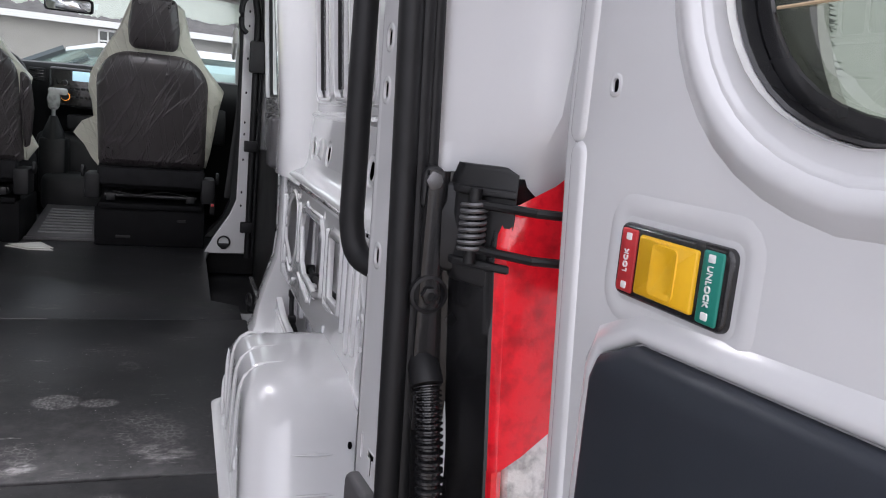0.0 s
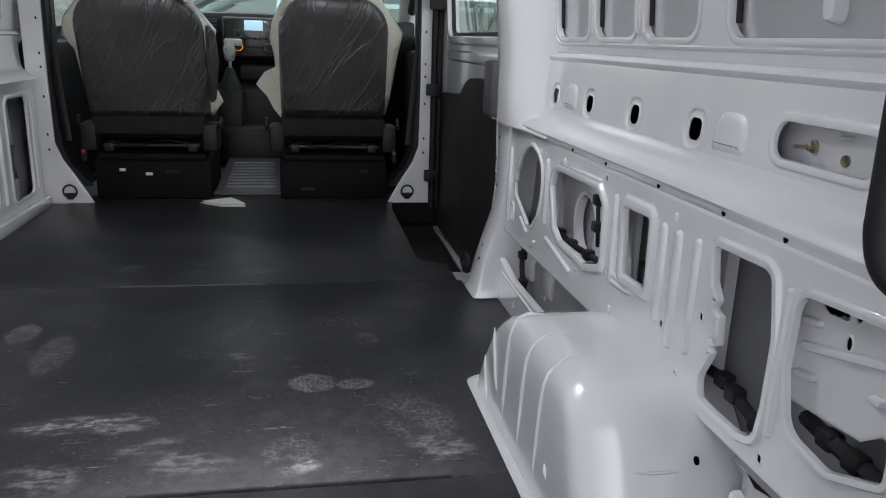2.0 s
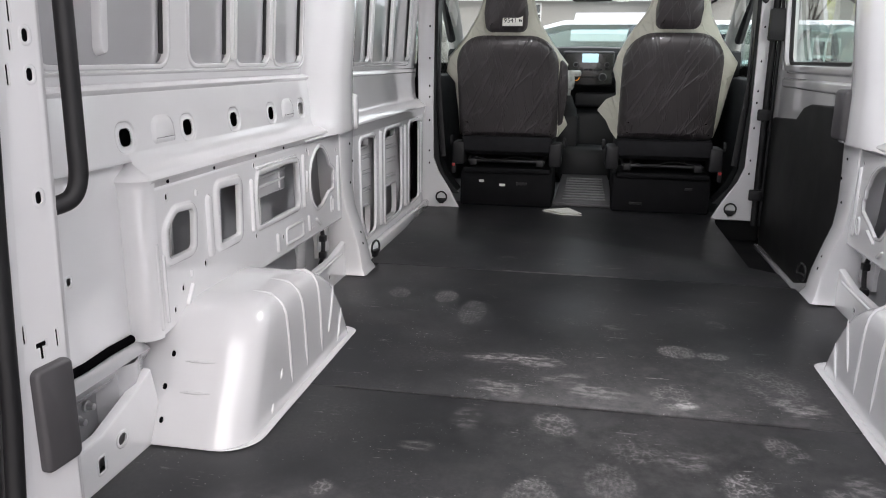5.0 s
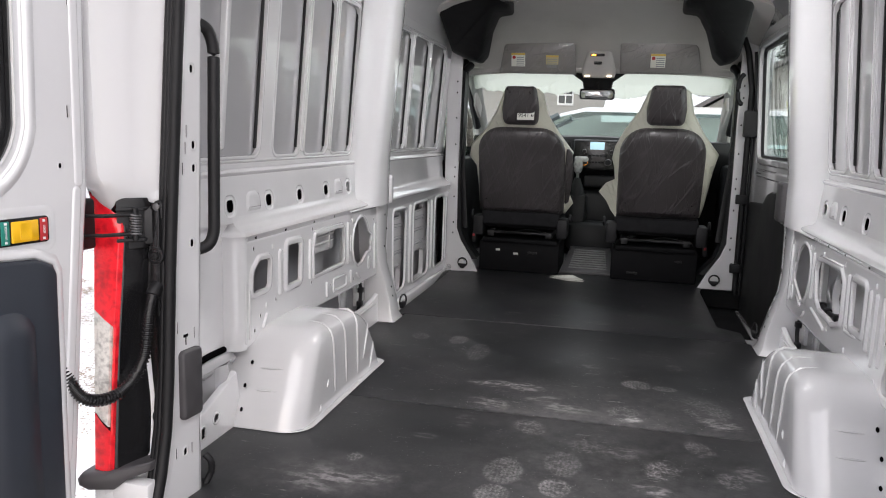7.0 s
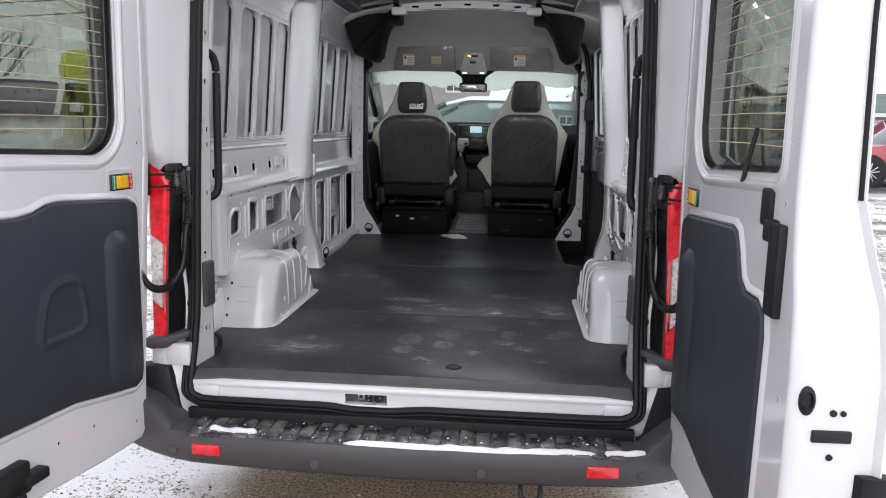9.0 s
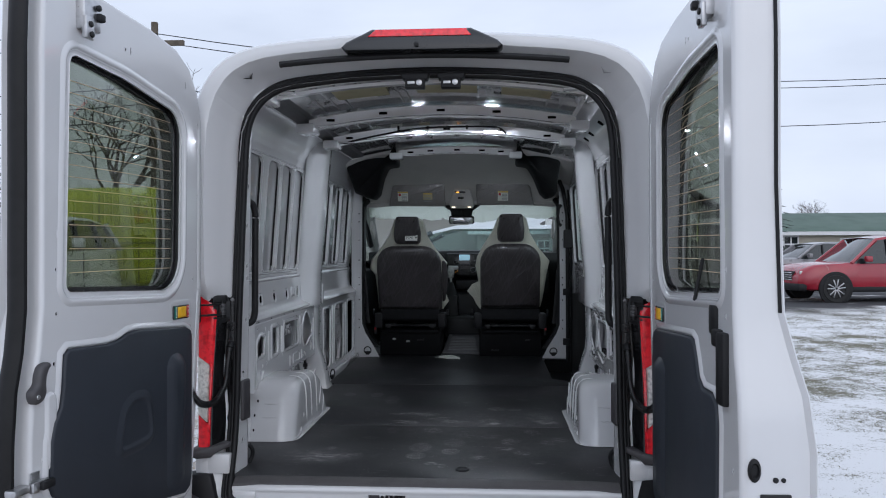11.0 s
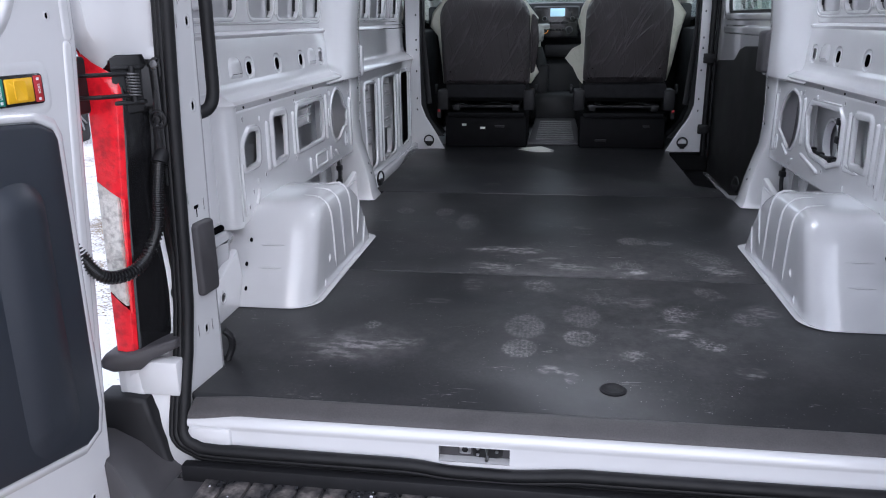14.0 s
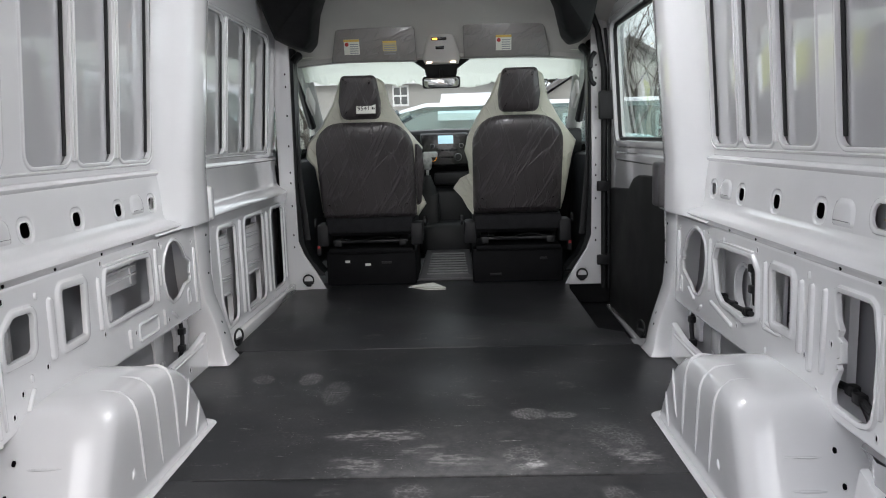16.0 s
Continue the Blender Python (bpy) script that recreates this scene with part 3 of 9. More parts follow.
        mid = rounded([(1.155, 1.053), (1.249, 1.027), (1.303, 1.034), (1.416, 1.036), (1.459, 1.058), (1.497, 1.157), (1.473, 1.193), (1.416, 1.199), (1.195, 1.202), (1.161, 1.173)], (0.012, 0.015, 0.01, 0.012, 0.012, 0.012, 0.012, 0.006, 0.01, 0.012), 3)
        third = rounded([(0.938, 1.070), (1.042, 1.066), (1.053, 1.198), (0.942, 1.199)], (0.006, 0.006, 0.006, 0.006), 3)
        ring = rounded([(1.65, 1.014), (1.694, 1.008), (1.749, 1.035), (1.80, 1.055), (1.823, 1.064), (1.828, 1.10), (1.815, 1.108), (1.818, 1.135), (1.80, 1.15), (1.785, 1.18), (1.75, 1.206), (1.71, 1.222), (1.68, 1.225), (1.63, 1.213), (1.599, 1.188), (1.586, 1.15), (1.589, 1.106), (1.61, 1.055)],
                       (0.02, 0.01, 0.012, 0.01, 0.006, 0.004, 0.003, 0.004, 0.006, 0.01, 0.02, 0.02, 0.02, 0.03, 0.03, 0.03, 0.03, 0.03), 2)
        big = rounded([(0.557, 1.03), (0.565, 0.978), (0.606, 0.966), (0.71, 0.966), (0.716, 1.0), (0.689, 1.05), (0.70, 1.057), (0.677, 1.066), (0.68, 1.112), (0.70, 1.119), (0.689, 1.133), (0.708, 1.157), (0.718, 1.211), (0.588, 1.214), (0.573, 1.206), (0.555, 1.128)],
                      (0.02, 0.02, 0.02, 0.012, 0.02, 0.004, 0.003, 0.004, 0.004, 0.003, 0.004, 0.02, 0.008, 0.01, 0.01, 0.03), 2)
        recess = rounded([(0.335, 1.050), (0.42, 1.015), (0.500, 1.026), (0.518, 1.10), (0.515, 1.205), (0.345, 1.215), (0.335, 1.19)], (0.01, 0.03, 0.03, 0.03, 0.025, 0.02, 0.01), 4)
        holes = [(third, 0.013, 0.007), (mid, 0.011, 0.007), (ring, 0.006, 0.005), (big, 0.008, 0.007), (recess, 0.006, 0.006), (R(1.845, 0.985, 1.862, 1.030, 0.008, 3), 0.005, 0.004)]
        roll = (0.40, 0.559, 0.71, 0.925, 1.167, 1.367, 1.572, 1.838)
        dots = [(0.555, 1.229), (0.92, 1.230), (1.163, 1.232), (1.361, 1.231), (1.459, 1.226), (1.568, 1.229), (1.165, 1.020), (0.866, 1.030), (0.547, 0.955), (0.74, 1.09), (0.74, 1.078), (1.30, 0.99), (1.40, 0.985), (1.88, 1.10), (1.88, 1.21), (0.80, 0.965)]
        beads = [((0.890, 1.036), (0.890, 1.195), 0.024), ((0.836, 1.008), (0.836, 1.195), 0.024), ((1.095, 1.04), (1.102, 1.205), 0.018), ((1.545, 1.05), (1.545, 1.205), 0.022), ((1.522, 1.01), (1.34, 0.980), 0.016), ((1.62, 0.975), (1.65, 0.955), 0.012),
                 ((1.70, 0.985), (1.76, 1.01), 0.012), ((1.895, 0.975), (1.895, 1.19), 0.020), ((0.775, 1.02), (0.772, 1.20), 0.018), ((0.536, 1.0), (0.536, 1.20), 0.014), ((1.19, 1.222), (1.44, 1.218), 0.010)]
        boxes = [rounded([(0.955, 1.040), (1.10, 1.034), (1.125, 1.055), (1.08, 1.05)], (0.004, 0.006, 0.004, 0.004), 2)]
        studs = [(0.854, 1.222), (1.609, 1.223), (1.09, 0.975), (1.42, 1.225)]
    bm = B()
    small = [(R(y - 0.0045, z - 0.006, y + 0.0045, z + 0.006, 0.003, 2), 0.0022, 0.0008) for y, z in dots]
    sheet(bm, out, holes + small, f_low, lip=0.008, rise=0.0045, turn=0.003)
    for a, b2, w in beads:
        bead(bm, a, b2, w, 0.007, f_low)
    for lp in boxes:
        rim(bm, lp, f_low, 0.012, 0.005)
    for u, v in studs:
        bead(bm, (u, v - 0.004), (u, v + 0.004), 0.012, 0.004, f_low)
    part("lower_panel", bm, INNER, wall, "stamped steel panel with cut-outs")
    hole_discs(wall, f_low, dots)
    hole_discs(wall, lambda u, v, w: P(0.8935 - w, u, v), [(y, 1.263) for y in roll], 0.005, 0.002)
    # grey hollow behind: folded braces and the back of the outer panel seen through the openings
    for y, z0, z1, d in ((0.802, 0.95, 1.25, 0.958), (1.028, 0.95, 1.25, 0.952), (1.33, 0.80, 1.24, 0.966), (1.70, 0.78, 1.24, 0.968)):
        b = B()
        rings(b, [[P(d + o, y + q, z) for q, o in ((-0.022, 0.02), (-0.020, 0.0), (-0.004, -0.004), (0.0, 0.006), (0.012, 0.006), (0.014, -0.002), (0.028, 0.0), (0.030, 0.02))] for z in (z0, lerp(z0, z1, 0.5), z1)], closed=False)
        part("inner_brace", b, INNER, wall, "folded brace inside the panel")
    if left:
        # ribbed inner bracket seen in the third cut-out
        f_in = lambda u, v, w: P(0.945 - w, u, v)
        bm = slab(B(), [(1.20, 1.125), (1.26, 1.118), (1.50, 1.118), (1.50, 1.24), (1.16, 1.24), (1.16, 1.20)], f_in, 0.01, 0.003)
        bead(bm, (1.25, 1.178), (1.49, 1.184), 0.012, 0.005, f_in)
        bead(bm, (1.25, 1.150), (1.49, 1.155), 0.010, 0.004, f_in)
        bead(bm, (1.205, 1.135), (1.205, 1.20), 0.020, 0.010, f_in)
        bead(bm, (1.45, 1.13), (1.45, 1.215), 0.008, 0.004, f_in)
        part("inner_bracket", bm, INNER, wall, "ribbed white inner bracket")
        # A black plate paints in the dark of the open slot.
        b = slab(B(), R(1.385, 1.196, 1.478, 1.206, 0.004, 2), lambda u, v, w: P(0.944 - w, u, v), 0.004, 0.001)
        part("bracket_slot", b, HOLE, wall, "dark slot above the bracket")
    else:
        # pressed panel set back in the rearmost cut-out, with its own punched holes and ribs
        f_in = lambda u, v, w: P(0.925 - w, u, v)
        bm = B()
        slot = rounded([(0.457, 1.189), (0.494, 1.186), (0.507, 1.192), (0.505, 1.203), (0.478, 1.207), (0.472, 1.216), (0.463, 1.214)], (0.004, 0.006, 0.005, 0.006, 0.003, 0.003, 0.003), 2)
        sheet(bm, [(0.28, 1.05), (0.38, 1.085), (0.41, 1.062), (0.55, 1.05), (0.55, 1.24), (0.28, 1.24)],
              [(slot, 0.002, 0.0008), (oval(0.443, 1.204, 0.006, 0.011, 10), 0.002, 0.001), (oval(0.452, 1.163, 0.005, 0.009, 10), 0.002, 0.001)], f_in, edge=0.012)
        bead(bm, (0.525, 1.130), (0.39, 1.162), 0.014, 0.006, f_in)
        bead(bm, (0.530, 1.165), (0.505, 1.168), 0.012, 0.008, f_in)
        bead(bm, (0.530, 1.092), (0.500, 1.096), 0.012, 0.008, f_in)
        bead(bm, (0.40, 1.118), (0.385, 1.118), 0.010, 0.008, f_in)
        part("inner_bracket", bm, INNER, wall, "white pressed bracket set back in a cut-out")
        hole_discs(wall, f_in, [(0.495, 1.195), (0.482, 1.197), (0.468, 1.202), (0.443, 1.204), (0.452, 1.163)], 0.011, 0.0025)
        # folded tab in the tall cut-out and the pale inner wall behind the middle one
        b = slab(B(), R(0.556, 1.058, 0.575, 1.112, 0.003, 2), lambda u, v, w: P(0.912 - w, u, v), 0.004, 0.001)
        part("folded_tab", b, INNER, wall)
        bm = sheet(B(), [(1.12, 0.99), (1.56, 0.99), (1.56, 1.24), (1.12, 1.24)], [(oval(1.405, 1.075, 0.065, 0.072, 20), 0.006, -0.003)], lambda u, v, w: P(0.955 - w, u, v), edge=0.01)
        part("inner_bracket", bm, INNER, wall, "pale inner sheet with a round opening")

    # shelf above it, swept along the bay
    def ledge(y0, y1):
        pr = ((0.902, 1.254), (0.897, 1.264), (0.893, 1.268), (0.890, 1.274), (0.894, 1.282), (0.905, 1.288), (0.920, 1.297), (0.931, 1.306), (0.9365, 1.318), (0.939, 1.33))
        b = B()
        k = 24
        rings(b, [[P(d, lerp(y0, y1, i / k), z) for d, z in pr] for i in range(k + 1)], closed=False)
        return part("shelf", b, INNER, wall, "rounded steel shelf")
    ledge(ya - 0.012, 1.80)

    # box end and the plain wall behind it
    if left:
        bm = B()
        col = ((0.899, 0.918), (0.897, 1.0), (0.897, 1.2), (0.896, 1.255), (0.893, 1.268), (0.890, 1.274), (0.894, 1.282), (0.905, 1.288), (0.920, 1.297), (0.931, 1.306), (0.9365, 1.318))
        rows = []
        for k in range(8):
            g = math.pi / 2 * k / 7
            rows.append([P(0.94 - (0.94 - d) * math.cos(g), 0.667 - (0.94 - d) * math.sin(g), z) for d, z in col])
        rows.append([P(1.0, 0.667 - (0.94 - d), z) for d, z in col])
        rings(bm, rows, closed=False)
        part("box_end", bm, INNER, wall)
        b = B()
        bead(b, (0.685, 0.95), (0.685, 1.10), 0.010, 0.004, lambda u, v, w: P(0.9005 - w - max(0.0, (0.70 - u)) * 0.1, u, v))
        bead(b, (0.662, 0.94), (0.662, 1.13), 0.012, 0.004, lambda u, v, w: P(0.900 - w, u, v))
        part("fold", b, INNER, wall)
        f_back = lambda u, v, w: P(0.955 - w, u, v)
        bm = sheet(B(), [(0.22, 0.93), (0.655, 0.93), (0.655, 1.31), (0.22, 1.31)],
                   [R(0.30, 1.15, 0.36, 1.20, 0.012), R(0.30, 0.99, 0.36, 1.03, 0.012), (R(0.44, 1.10, 0.452, 1.115, 0.004), 0.003, 0.001), (R(0.30, 1.26, 0.31, 1.275, 0.004), 0.003, 0.001)], f_back)
        for z in (1.06, 1.09, 1.12):
            bead(bm, (0.305, z), (0.355, z), 0.014, 0.004, f_back)
        part("rear_panel", bm, INNER, wall)
    # lower rail along the floor, and sheet behind the wheel arch
    f_rail = lambda u, v, w: P(0.893 - w, u, v)
    bm = sheet(B(), [(1.33, FZ), (1.945, FZ), (1.945, 0.828), (1.90, 0.820), (1.80, 0.802), (1.575, 0.800), (1.40, 0.80), (1.36, 0.795)], [(R(1.50, 0.742, 1.515, 0.757, 0.005), 0.003, 0.001), (R(1.75, 0.738, 1.765, 0.753, 0.005), 0.003, 0.001), (R(1.60, 0.725, 1.66, 0.745, 0.008), 0.003, 0.001)], f_rail)
    hole_discs(wall, f_rail, ((1.5075, 0.7495), (1.7575, 0.7455)), 0.011)
    bead(bm, (1.45, 0.782), (1.90, 0.800), 0.012, 0.005, f_rail)
    part("floor_rail", bm, INNER, wall)
    b = B()
    for y0, y1, d in ((1.80, 1.93, 0.952), (1.62, 1.70, 0.958)):
        box(b, P(d, y0, 0.80) if s > 0 else P(d + 0.02, y0, 0.80), P(d + 0.02, y1, 0.95) if s > 0 else P(d, y1, 0.95), 0.004)
    part("inner_brace", b, INNER, wall, "pale folded brackets behind the lower rail")
    f_rail2 = lambda u, v, w: P(0.90 - w, u, v)
    bm = sheet(B(), [(0.20, FZ), (0.64, FZ), (0.60, 0.86), (0.42, 0.80), (0.20, 0.79)], [(oval(0.48, 0.765, 0.014, 0.012, 12), 0.004, 0.002), (R(0.40, 0.73, 0.42, 0.76, 0.004), 0.003, 0.001)], f_rail2)
    part("floor_rail", bm, INNER, wall)
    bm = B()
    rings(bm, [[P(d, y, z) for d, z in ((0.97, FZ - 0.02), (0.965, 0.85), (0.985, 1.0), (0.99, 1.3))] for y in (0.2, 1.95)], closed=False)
    part("inner_skin", bm, CAVITY, wall, "dull grey inner skin")
    b = B()
    rings(b, [[P(d, y, z) for d, z in ((0.966, 0.925), (0.935, 0.915), (0.922, 0.90), (0.935, 0.875), (0.962, 0.86))] for y in (0.30, 0.45, 0.56, 0.64)], closed=False)
    rings(b, [[P(d, y, z) for d, y in ((0.966, 0.50), (0.925, 0.52), (0.910, 0.56), (0.925, 0.61), (0.966, 0.64))] for z in (0.72, 0.80, 0.90)], closed=False)
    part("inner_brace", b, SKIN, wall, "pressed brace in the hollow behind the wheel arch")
    for y, z in ((0.455, 0.845), (0.425, 0.825)):
        b = lathe(B(), ((0.012, 0), (0.012, 0.006), (0.008, 0.007), (0.007, 0.020), (0.004, 0.022)), Matrix.Translation(P(0.958, y, z)) @ pose(0, 0, 0, 0, -90 * s, 0), 10)
        part("bolt", b, STEEL, wall, "zinc bolt in the hollow")
    # Added black tube paints in the shade below the panel's lower edge.
    b = tube(B(), [P(0.952, y, 0.928 + 0.004 * math.sin(y * 40)) for y in (0.30, 0.38, 0.46, 0.54, 0.62)], 0.010, 8)
    part("undercut_shade", b, HOLE, wall, "black strip painting in shade under the panel edge")

    # band of holes, with an added black strip painting in the dark hollow behind
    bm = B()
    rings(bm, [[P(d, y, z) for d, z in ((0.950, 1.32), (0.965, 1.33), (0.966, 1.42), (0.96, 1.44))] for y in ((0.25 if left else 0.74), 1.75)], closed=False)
    part("hollow_dark", bm, HOLE, wall, "black strip painted in for the dark hollow rail")
    bm = B()
    slots = [] if left else [(R(0.475, 1.352, 0.682, 1.402, 0.022), 0.007, 0.004)]
    hy = (0.655, 0.912, 1.160, 1.413, 1.660) if left else (0.912, 1.160, 1.413, 1.660)
    slots += [(R(y - 0.021, 1.345, y + 0.021, 1.382, 0.013), 0.008, -0.004) for y in hy]
    y0 = 0.24
    sheet(bm, [(y0, 1.315), (1.76, 1.315), (1.76, 1.455), (y0, 1.455)], slots, f_band, turn=0.002, edge=0.01)
    for y in (0.80, 1.54):
        lp = R(y - 0.045, 1.342, y + 0.045, 1.398, (0.008, 0.008, 0.028, 0.028))
        rings(bm, [[f_band(u, v, w) for u, v in grown(lp, d)] for d, w in ((0.004, -0.0005), (0.0, 0.0015), (-0.004, 0.004), (-0.010, 0.005))], cap_last=True)
    rings(bm, [[P(d, y, z) for y in (y0, 0.7, 1.2, 1.76)] for d, z in ((0.952, 1.452), (0.948, 1.457), (0.946, 1.463), (0.950, 1.470), (0.958, 1.474))], closed=False)
    part("hole_band", bm, INNER, wall, "white steel band with square holes")
    if not left:
        bm = lathe(B(), ((0.009, 0), (0.009, 0.004), (0.006, 0.005), (0.006, 0.010), (0.0025, 0.012), (0.0025, 0.032)), Matrix.Translation((0.972, 0.635, 1.372)) @ pose(0, 0, 0, 0, -90, 0))
        part("bolt", bm, BRASS, wall, "brass bolt")
        bm = box(B(), (0.972, 0.44, 1.30), (0.978, 0.72, 1.45), 0.001)
        part("slot_plate", bm, INNER, wall, "white plate behind the slot")
        bm = tube(B(), [(0.974, 0.565, 1.392), (0.955, 0.567, 1.392)], 0.003, 8)
        part("pin", bm, INNER, wall)
        bm = lathe(B(), ((0.008, 0), (0.008, 0.004), (0.004, 0.003)), Matrix.Translation((0.973, 0.57, 1.362)) @ pose(0, 0, 0, 0, -90, 0), 10)
        part("bolt", bm, BRASS, wall)

    # upper frames with ribbed openings
    def upper(y0, y1, spans, ridges=()):
        b = B()
        loops = [(R(a, 1.513, c, 2.105, (0.035, 0.035, 0.05, 0.05), 5), 0.0065, 0.004) for a, c in spans]
        sheet(b, [(y0, 1.474), (y1, 1.474), (y1, 2.17), (y0, 2.17)], loops, f_up, turn=0.010, edge=0.006)
        lo, hi = min(a for a, c in spans) - 0.03, max(c for a, c in spans) + 0.03
        rim = R(lo, 1.496, hi, 2.125, 0.06, 5)
        rings(b, [[f_up(u, v, w) for u, v in grown(rim, d)] for d, w in ((0.006, -0.0005), (0.003, 0.003), (-0.001, 0.0035), (-0.004, -0.0005))])
        part("window_frame", b, INNER, wall, "white steel frame with rounded window blanks")
        for a, c in spans:
            b = B()
            g = lambda u, v, w: P(frame_x(v) + 0.017 - w, u, v)
            rings(b, [[g(u, z, 0.004 * math.sin(math.pi * (u - a + 0.02) / (c - a + 0.04))) for u in [lerp(a - 0.02, c + 0.02, k / 6) for k in range(7)]] for z in (1.50, 1.7, 1.9, 2.12)], closed=False)
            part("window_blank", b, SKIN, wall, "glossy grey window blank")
            # dark line up the front edge of the blank
            b = tube(B(), [g(c - 0.004, z, 0.004) for z in (1.535, 1.7, 1.9, 2.09)], 0.0055, 6)
            part("edge_line", b, RUBBER, wall, "dark line along one edge of the blank")
        for (_, c0), (a1, _) in zip(spans, spans[1:]):
            if a1 - c0 < 0.06:
                b = B()
                m0 = (c0 + a1) / 2
                for o in (-0.009, 0.009):
                    bead(b, (m0 + o, 1.525), (m0 + o, 2.10), 0.012, 0.007, lambda u, v, w: P(frame_x(v) - 0.003 - w, u, v))
                part("bar_fold", b, INNER, wall, "folded bar between two blanks")
        for y in ridges:
            b = bead(B(), (y, 1.545), (y, 2.10), 0.036, 0.020, lambda u, v, w: P(frame_x(v) + 0.016 - w, u, v))
            part("rib", b, INNER, wall, "upright white stiffener")
        b = B()
        rings(b, [[P(d, y, z) for y in (y0, (y0 + y1) / 2, y1)] for d, z in
                  ((0.905, 2.168), (0.897, 2.20), (0.888, 2.215), (0.885, 2.235), (0.862, 2.275), (0.825, 2.305), (0.80, 2.315), (0.795, 2.335), (0.79, 2.35))], closed=False)
        part("cant_rail", b, INNER, wall)

    upper(0.24, 1.76, ((0.42, 0.855), (0.955, 1.168), (1.204, 1.428), (1.464, 1.70)), (0.62,))
    if left:
        upper(2.10, 3.42, ((2.20, 2.512), (2.548, 2.872), (2.908, 3.26)))
        bm = B()
        rings(bm, [[P(d, y, z) for y in (2.08, 2.6, 3.44)] for d, z in
                   ((0.902, 1.215), (0.893, 1.262), (0.890, 1.268), (0.893, 1.276), (0.935, 1.305), (0.945, 1.315), (0.950, 1.33), (0.955, 1.40), (0.953, 1.452), (0.948, 1.457), (0.950, 1.468), (0.957, 1.475))], closed=False)
        part("shelf", bm, INNER, wall)
        out = [(2.09, 0.735), (3.40, 0.70), (3.40, 1.262), (2.09, 1.262)]
        holes = [rounded([(2.262, 0.783), (2.395, 0.790), (2.406, 0.86), (2.412, 1.198), (2.185, 1.202), (2.20, 0.90)], (0.015, 0.03, 0.02, 0.02, 0.02, 0.05), 4), R(2.570, 0.783, 2.885, 1.203, (0.02, 0.045, 0.03, 0.03)), R(3.052, 0.785, 3.285, 1.202, 0.03)]
        small = [(R(y - 0.005, z - 0.006, y + 0.005, z + 0.006, 0.004, 2), 0.0025, 0.0008) for y, z in
                 ((2.14, 1.23), (2.3, 1.235), (2.54, 1.235), (2.8, 1.235), (3.0, 1.235), (3.2, 1.235), (2.55, 0.77), (3.0, 0.74), (2.14, 0.9), (3.35, 1.0))]
        bm = sheet(B(), out, holes + small, f_low, lip=0.009, rise=0.006, turn=0.003)
        bead(bm, (2.495, 0.80), (2.495, 1.20), 0.036, 0.010, f_low)
        bead(bm, (2.968, 0.80), (2.968, 1.19), 0.036, 0.010, f_low)
        bead(bm, (3.345, 0.80), (3.345, 1.18), 0.020, 0.006, f_low)
        part("lower_panel", bm, INNER, wall, "stamped steel panel with three tall cut-outs")
        hole_discs(wall, f_low, ((2.14, 1.23), (2.3, 1.235), (2.54, 1.235), (2.8, 1.235), (3.0, 1.235), (3.2, 1.235), (2.55, 0.77), (3.0, 0.74), (2.14, 0.9), (3.35, 1.0)))
        f_in = lambda u, v, w: P(0.935 - w, u, v)
        bm = sheet(B(), [(2.14, 0.75), (2.99, 0.75), (2.99, 1.245), (2.14, 1.245)],
                   [(R(2.17, 1.160, 2.415, 1.215, 0.015), 0.006, 0.003), (R(2.555, 1.160, 2.885, 1.215, 0.015), 0.006, 0.003), (R(2.21, 0.765, 2.43, 0.895, 0.03), 0.006, 0.003), (R(2.555, 0.765, 2.91, 0.920, 0.03), 0.006, 0.003)], f_in)
        for z in (0.962, 1.038, 1.105):
            for o in (0.0, 0.016):
                bead(bm, (2.20, z + o), (2.44, z + o - 0.006), 0.011, 0.006, f_in)
                bead(bm, (2.575, z + o), (2.90, z + o - 0.006), 0.011, 0.006, f_in)
        part("backing_panel", bm, INNER, wall, "ribbed steel backing panel")
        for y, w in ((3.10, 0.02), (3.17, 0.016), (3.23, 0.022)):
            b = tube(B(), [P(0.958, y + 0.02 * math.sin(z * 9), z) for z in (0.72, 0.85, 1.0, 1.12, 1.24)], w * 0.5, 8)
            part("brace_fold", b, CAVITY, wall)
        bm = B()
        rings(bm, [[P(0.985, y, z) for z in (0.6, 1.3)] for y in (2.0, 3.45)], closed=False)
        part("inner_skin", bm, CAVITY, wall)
        bm = box(B(), (-0.90, 2.1, FZ - 0.01), (-0.862, 3.40, 0.745), 0.012)
        part("floor_rail", bm, INNER, wall)

    # post between the bays: wide rounded bulge above the shelf, narrow waist, splayed foot
    bm = B()
    sec = ((0.0, 0.957), (0.18, 0.954), (0.36, 0.940), (0.52, 0.917), (0.66, 0.892), (0.80, 0.876), (1.0, 0.869))
    tail = ((1.96, 0.868), (2.02, 0.872), (2.055, 0.885), (2.075, 0.905), (2.10, 0.957))
    rows = []
    for z in (1.262, 1.275, 1.29, 1.31, 1.33, 1.35, 1.38, 1.42, 1.46, 1.6, 1.8, 2.0, 2.15, 2.24, 2.32):
        taper = lerp(0, 0.062, max(0, (z - 1.46) / 0.72))
        drop = min(1.0, max(0.0, (1.45 - z) / 0.17))
        back = 0.15 * (1 - math.sqrt(max(0.0, 1 - drop * drop)))
        ledge_d = lerp(0.888, 0.957, min(1.0, max(0.0, (z - 1.268) / 0.07)) ** 0.6)
        row = []
        for t, d in sec:
            row.append(P(min(d, ledge_d) - taper, lerp(1.70 - back, 1.88, t), z))
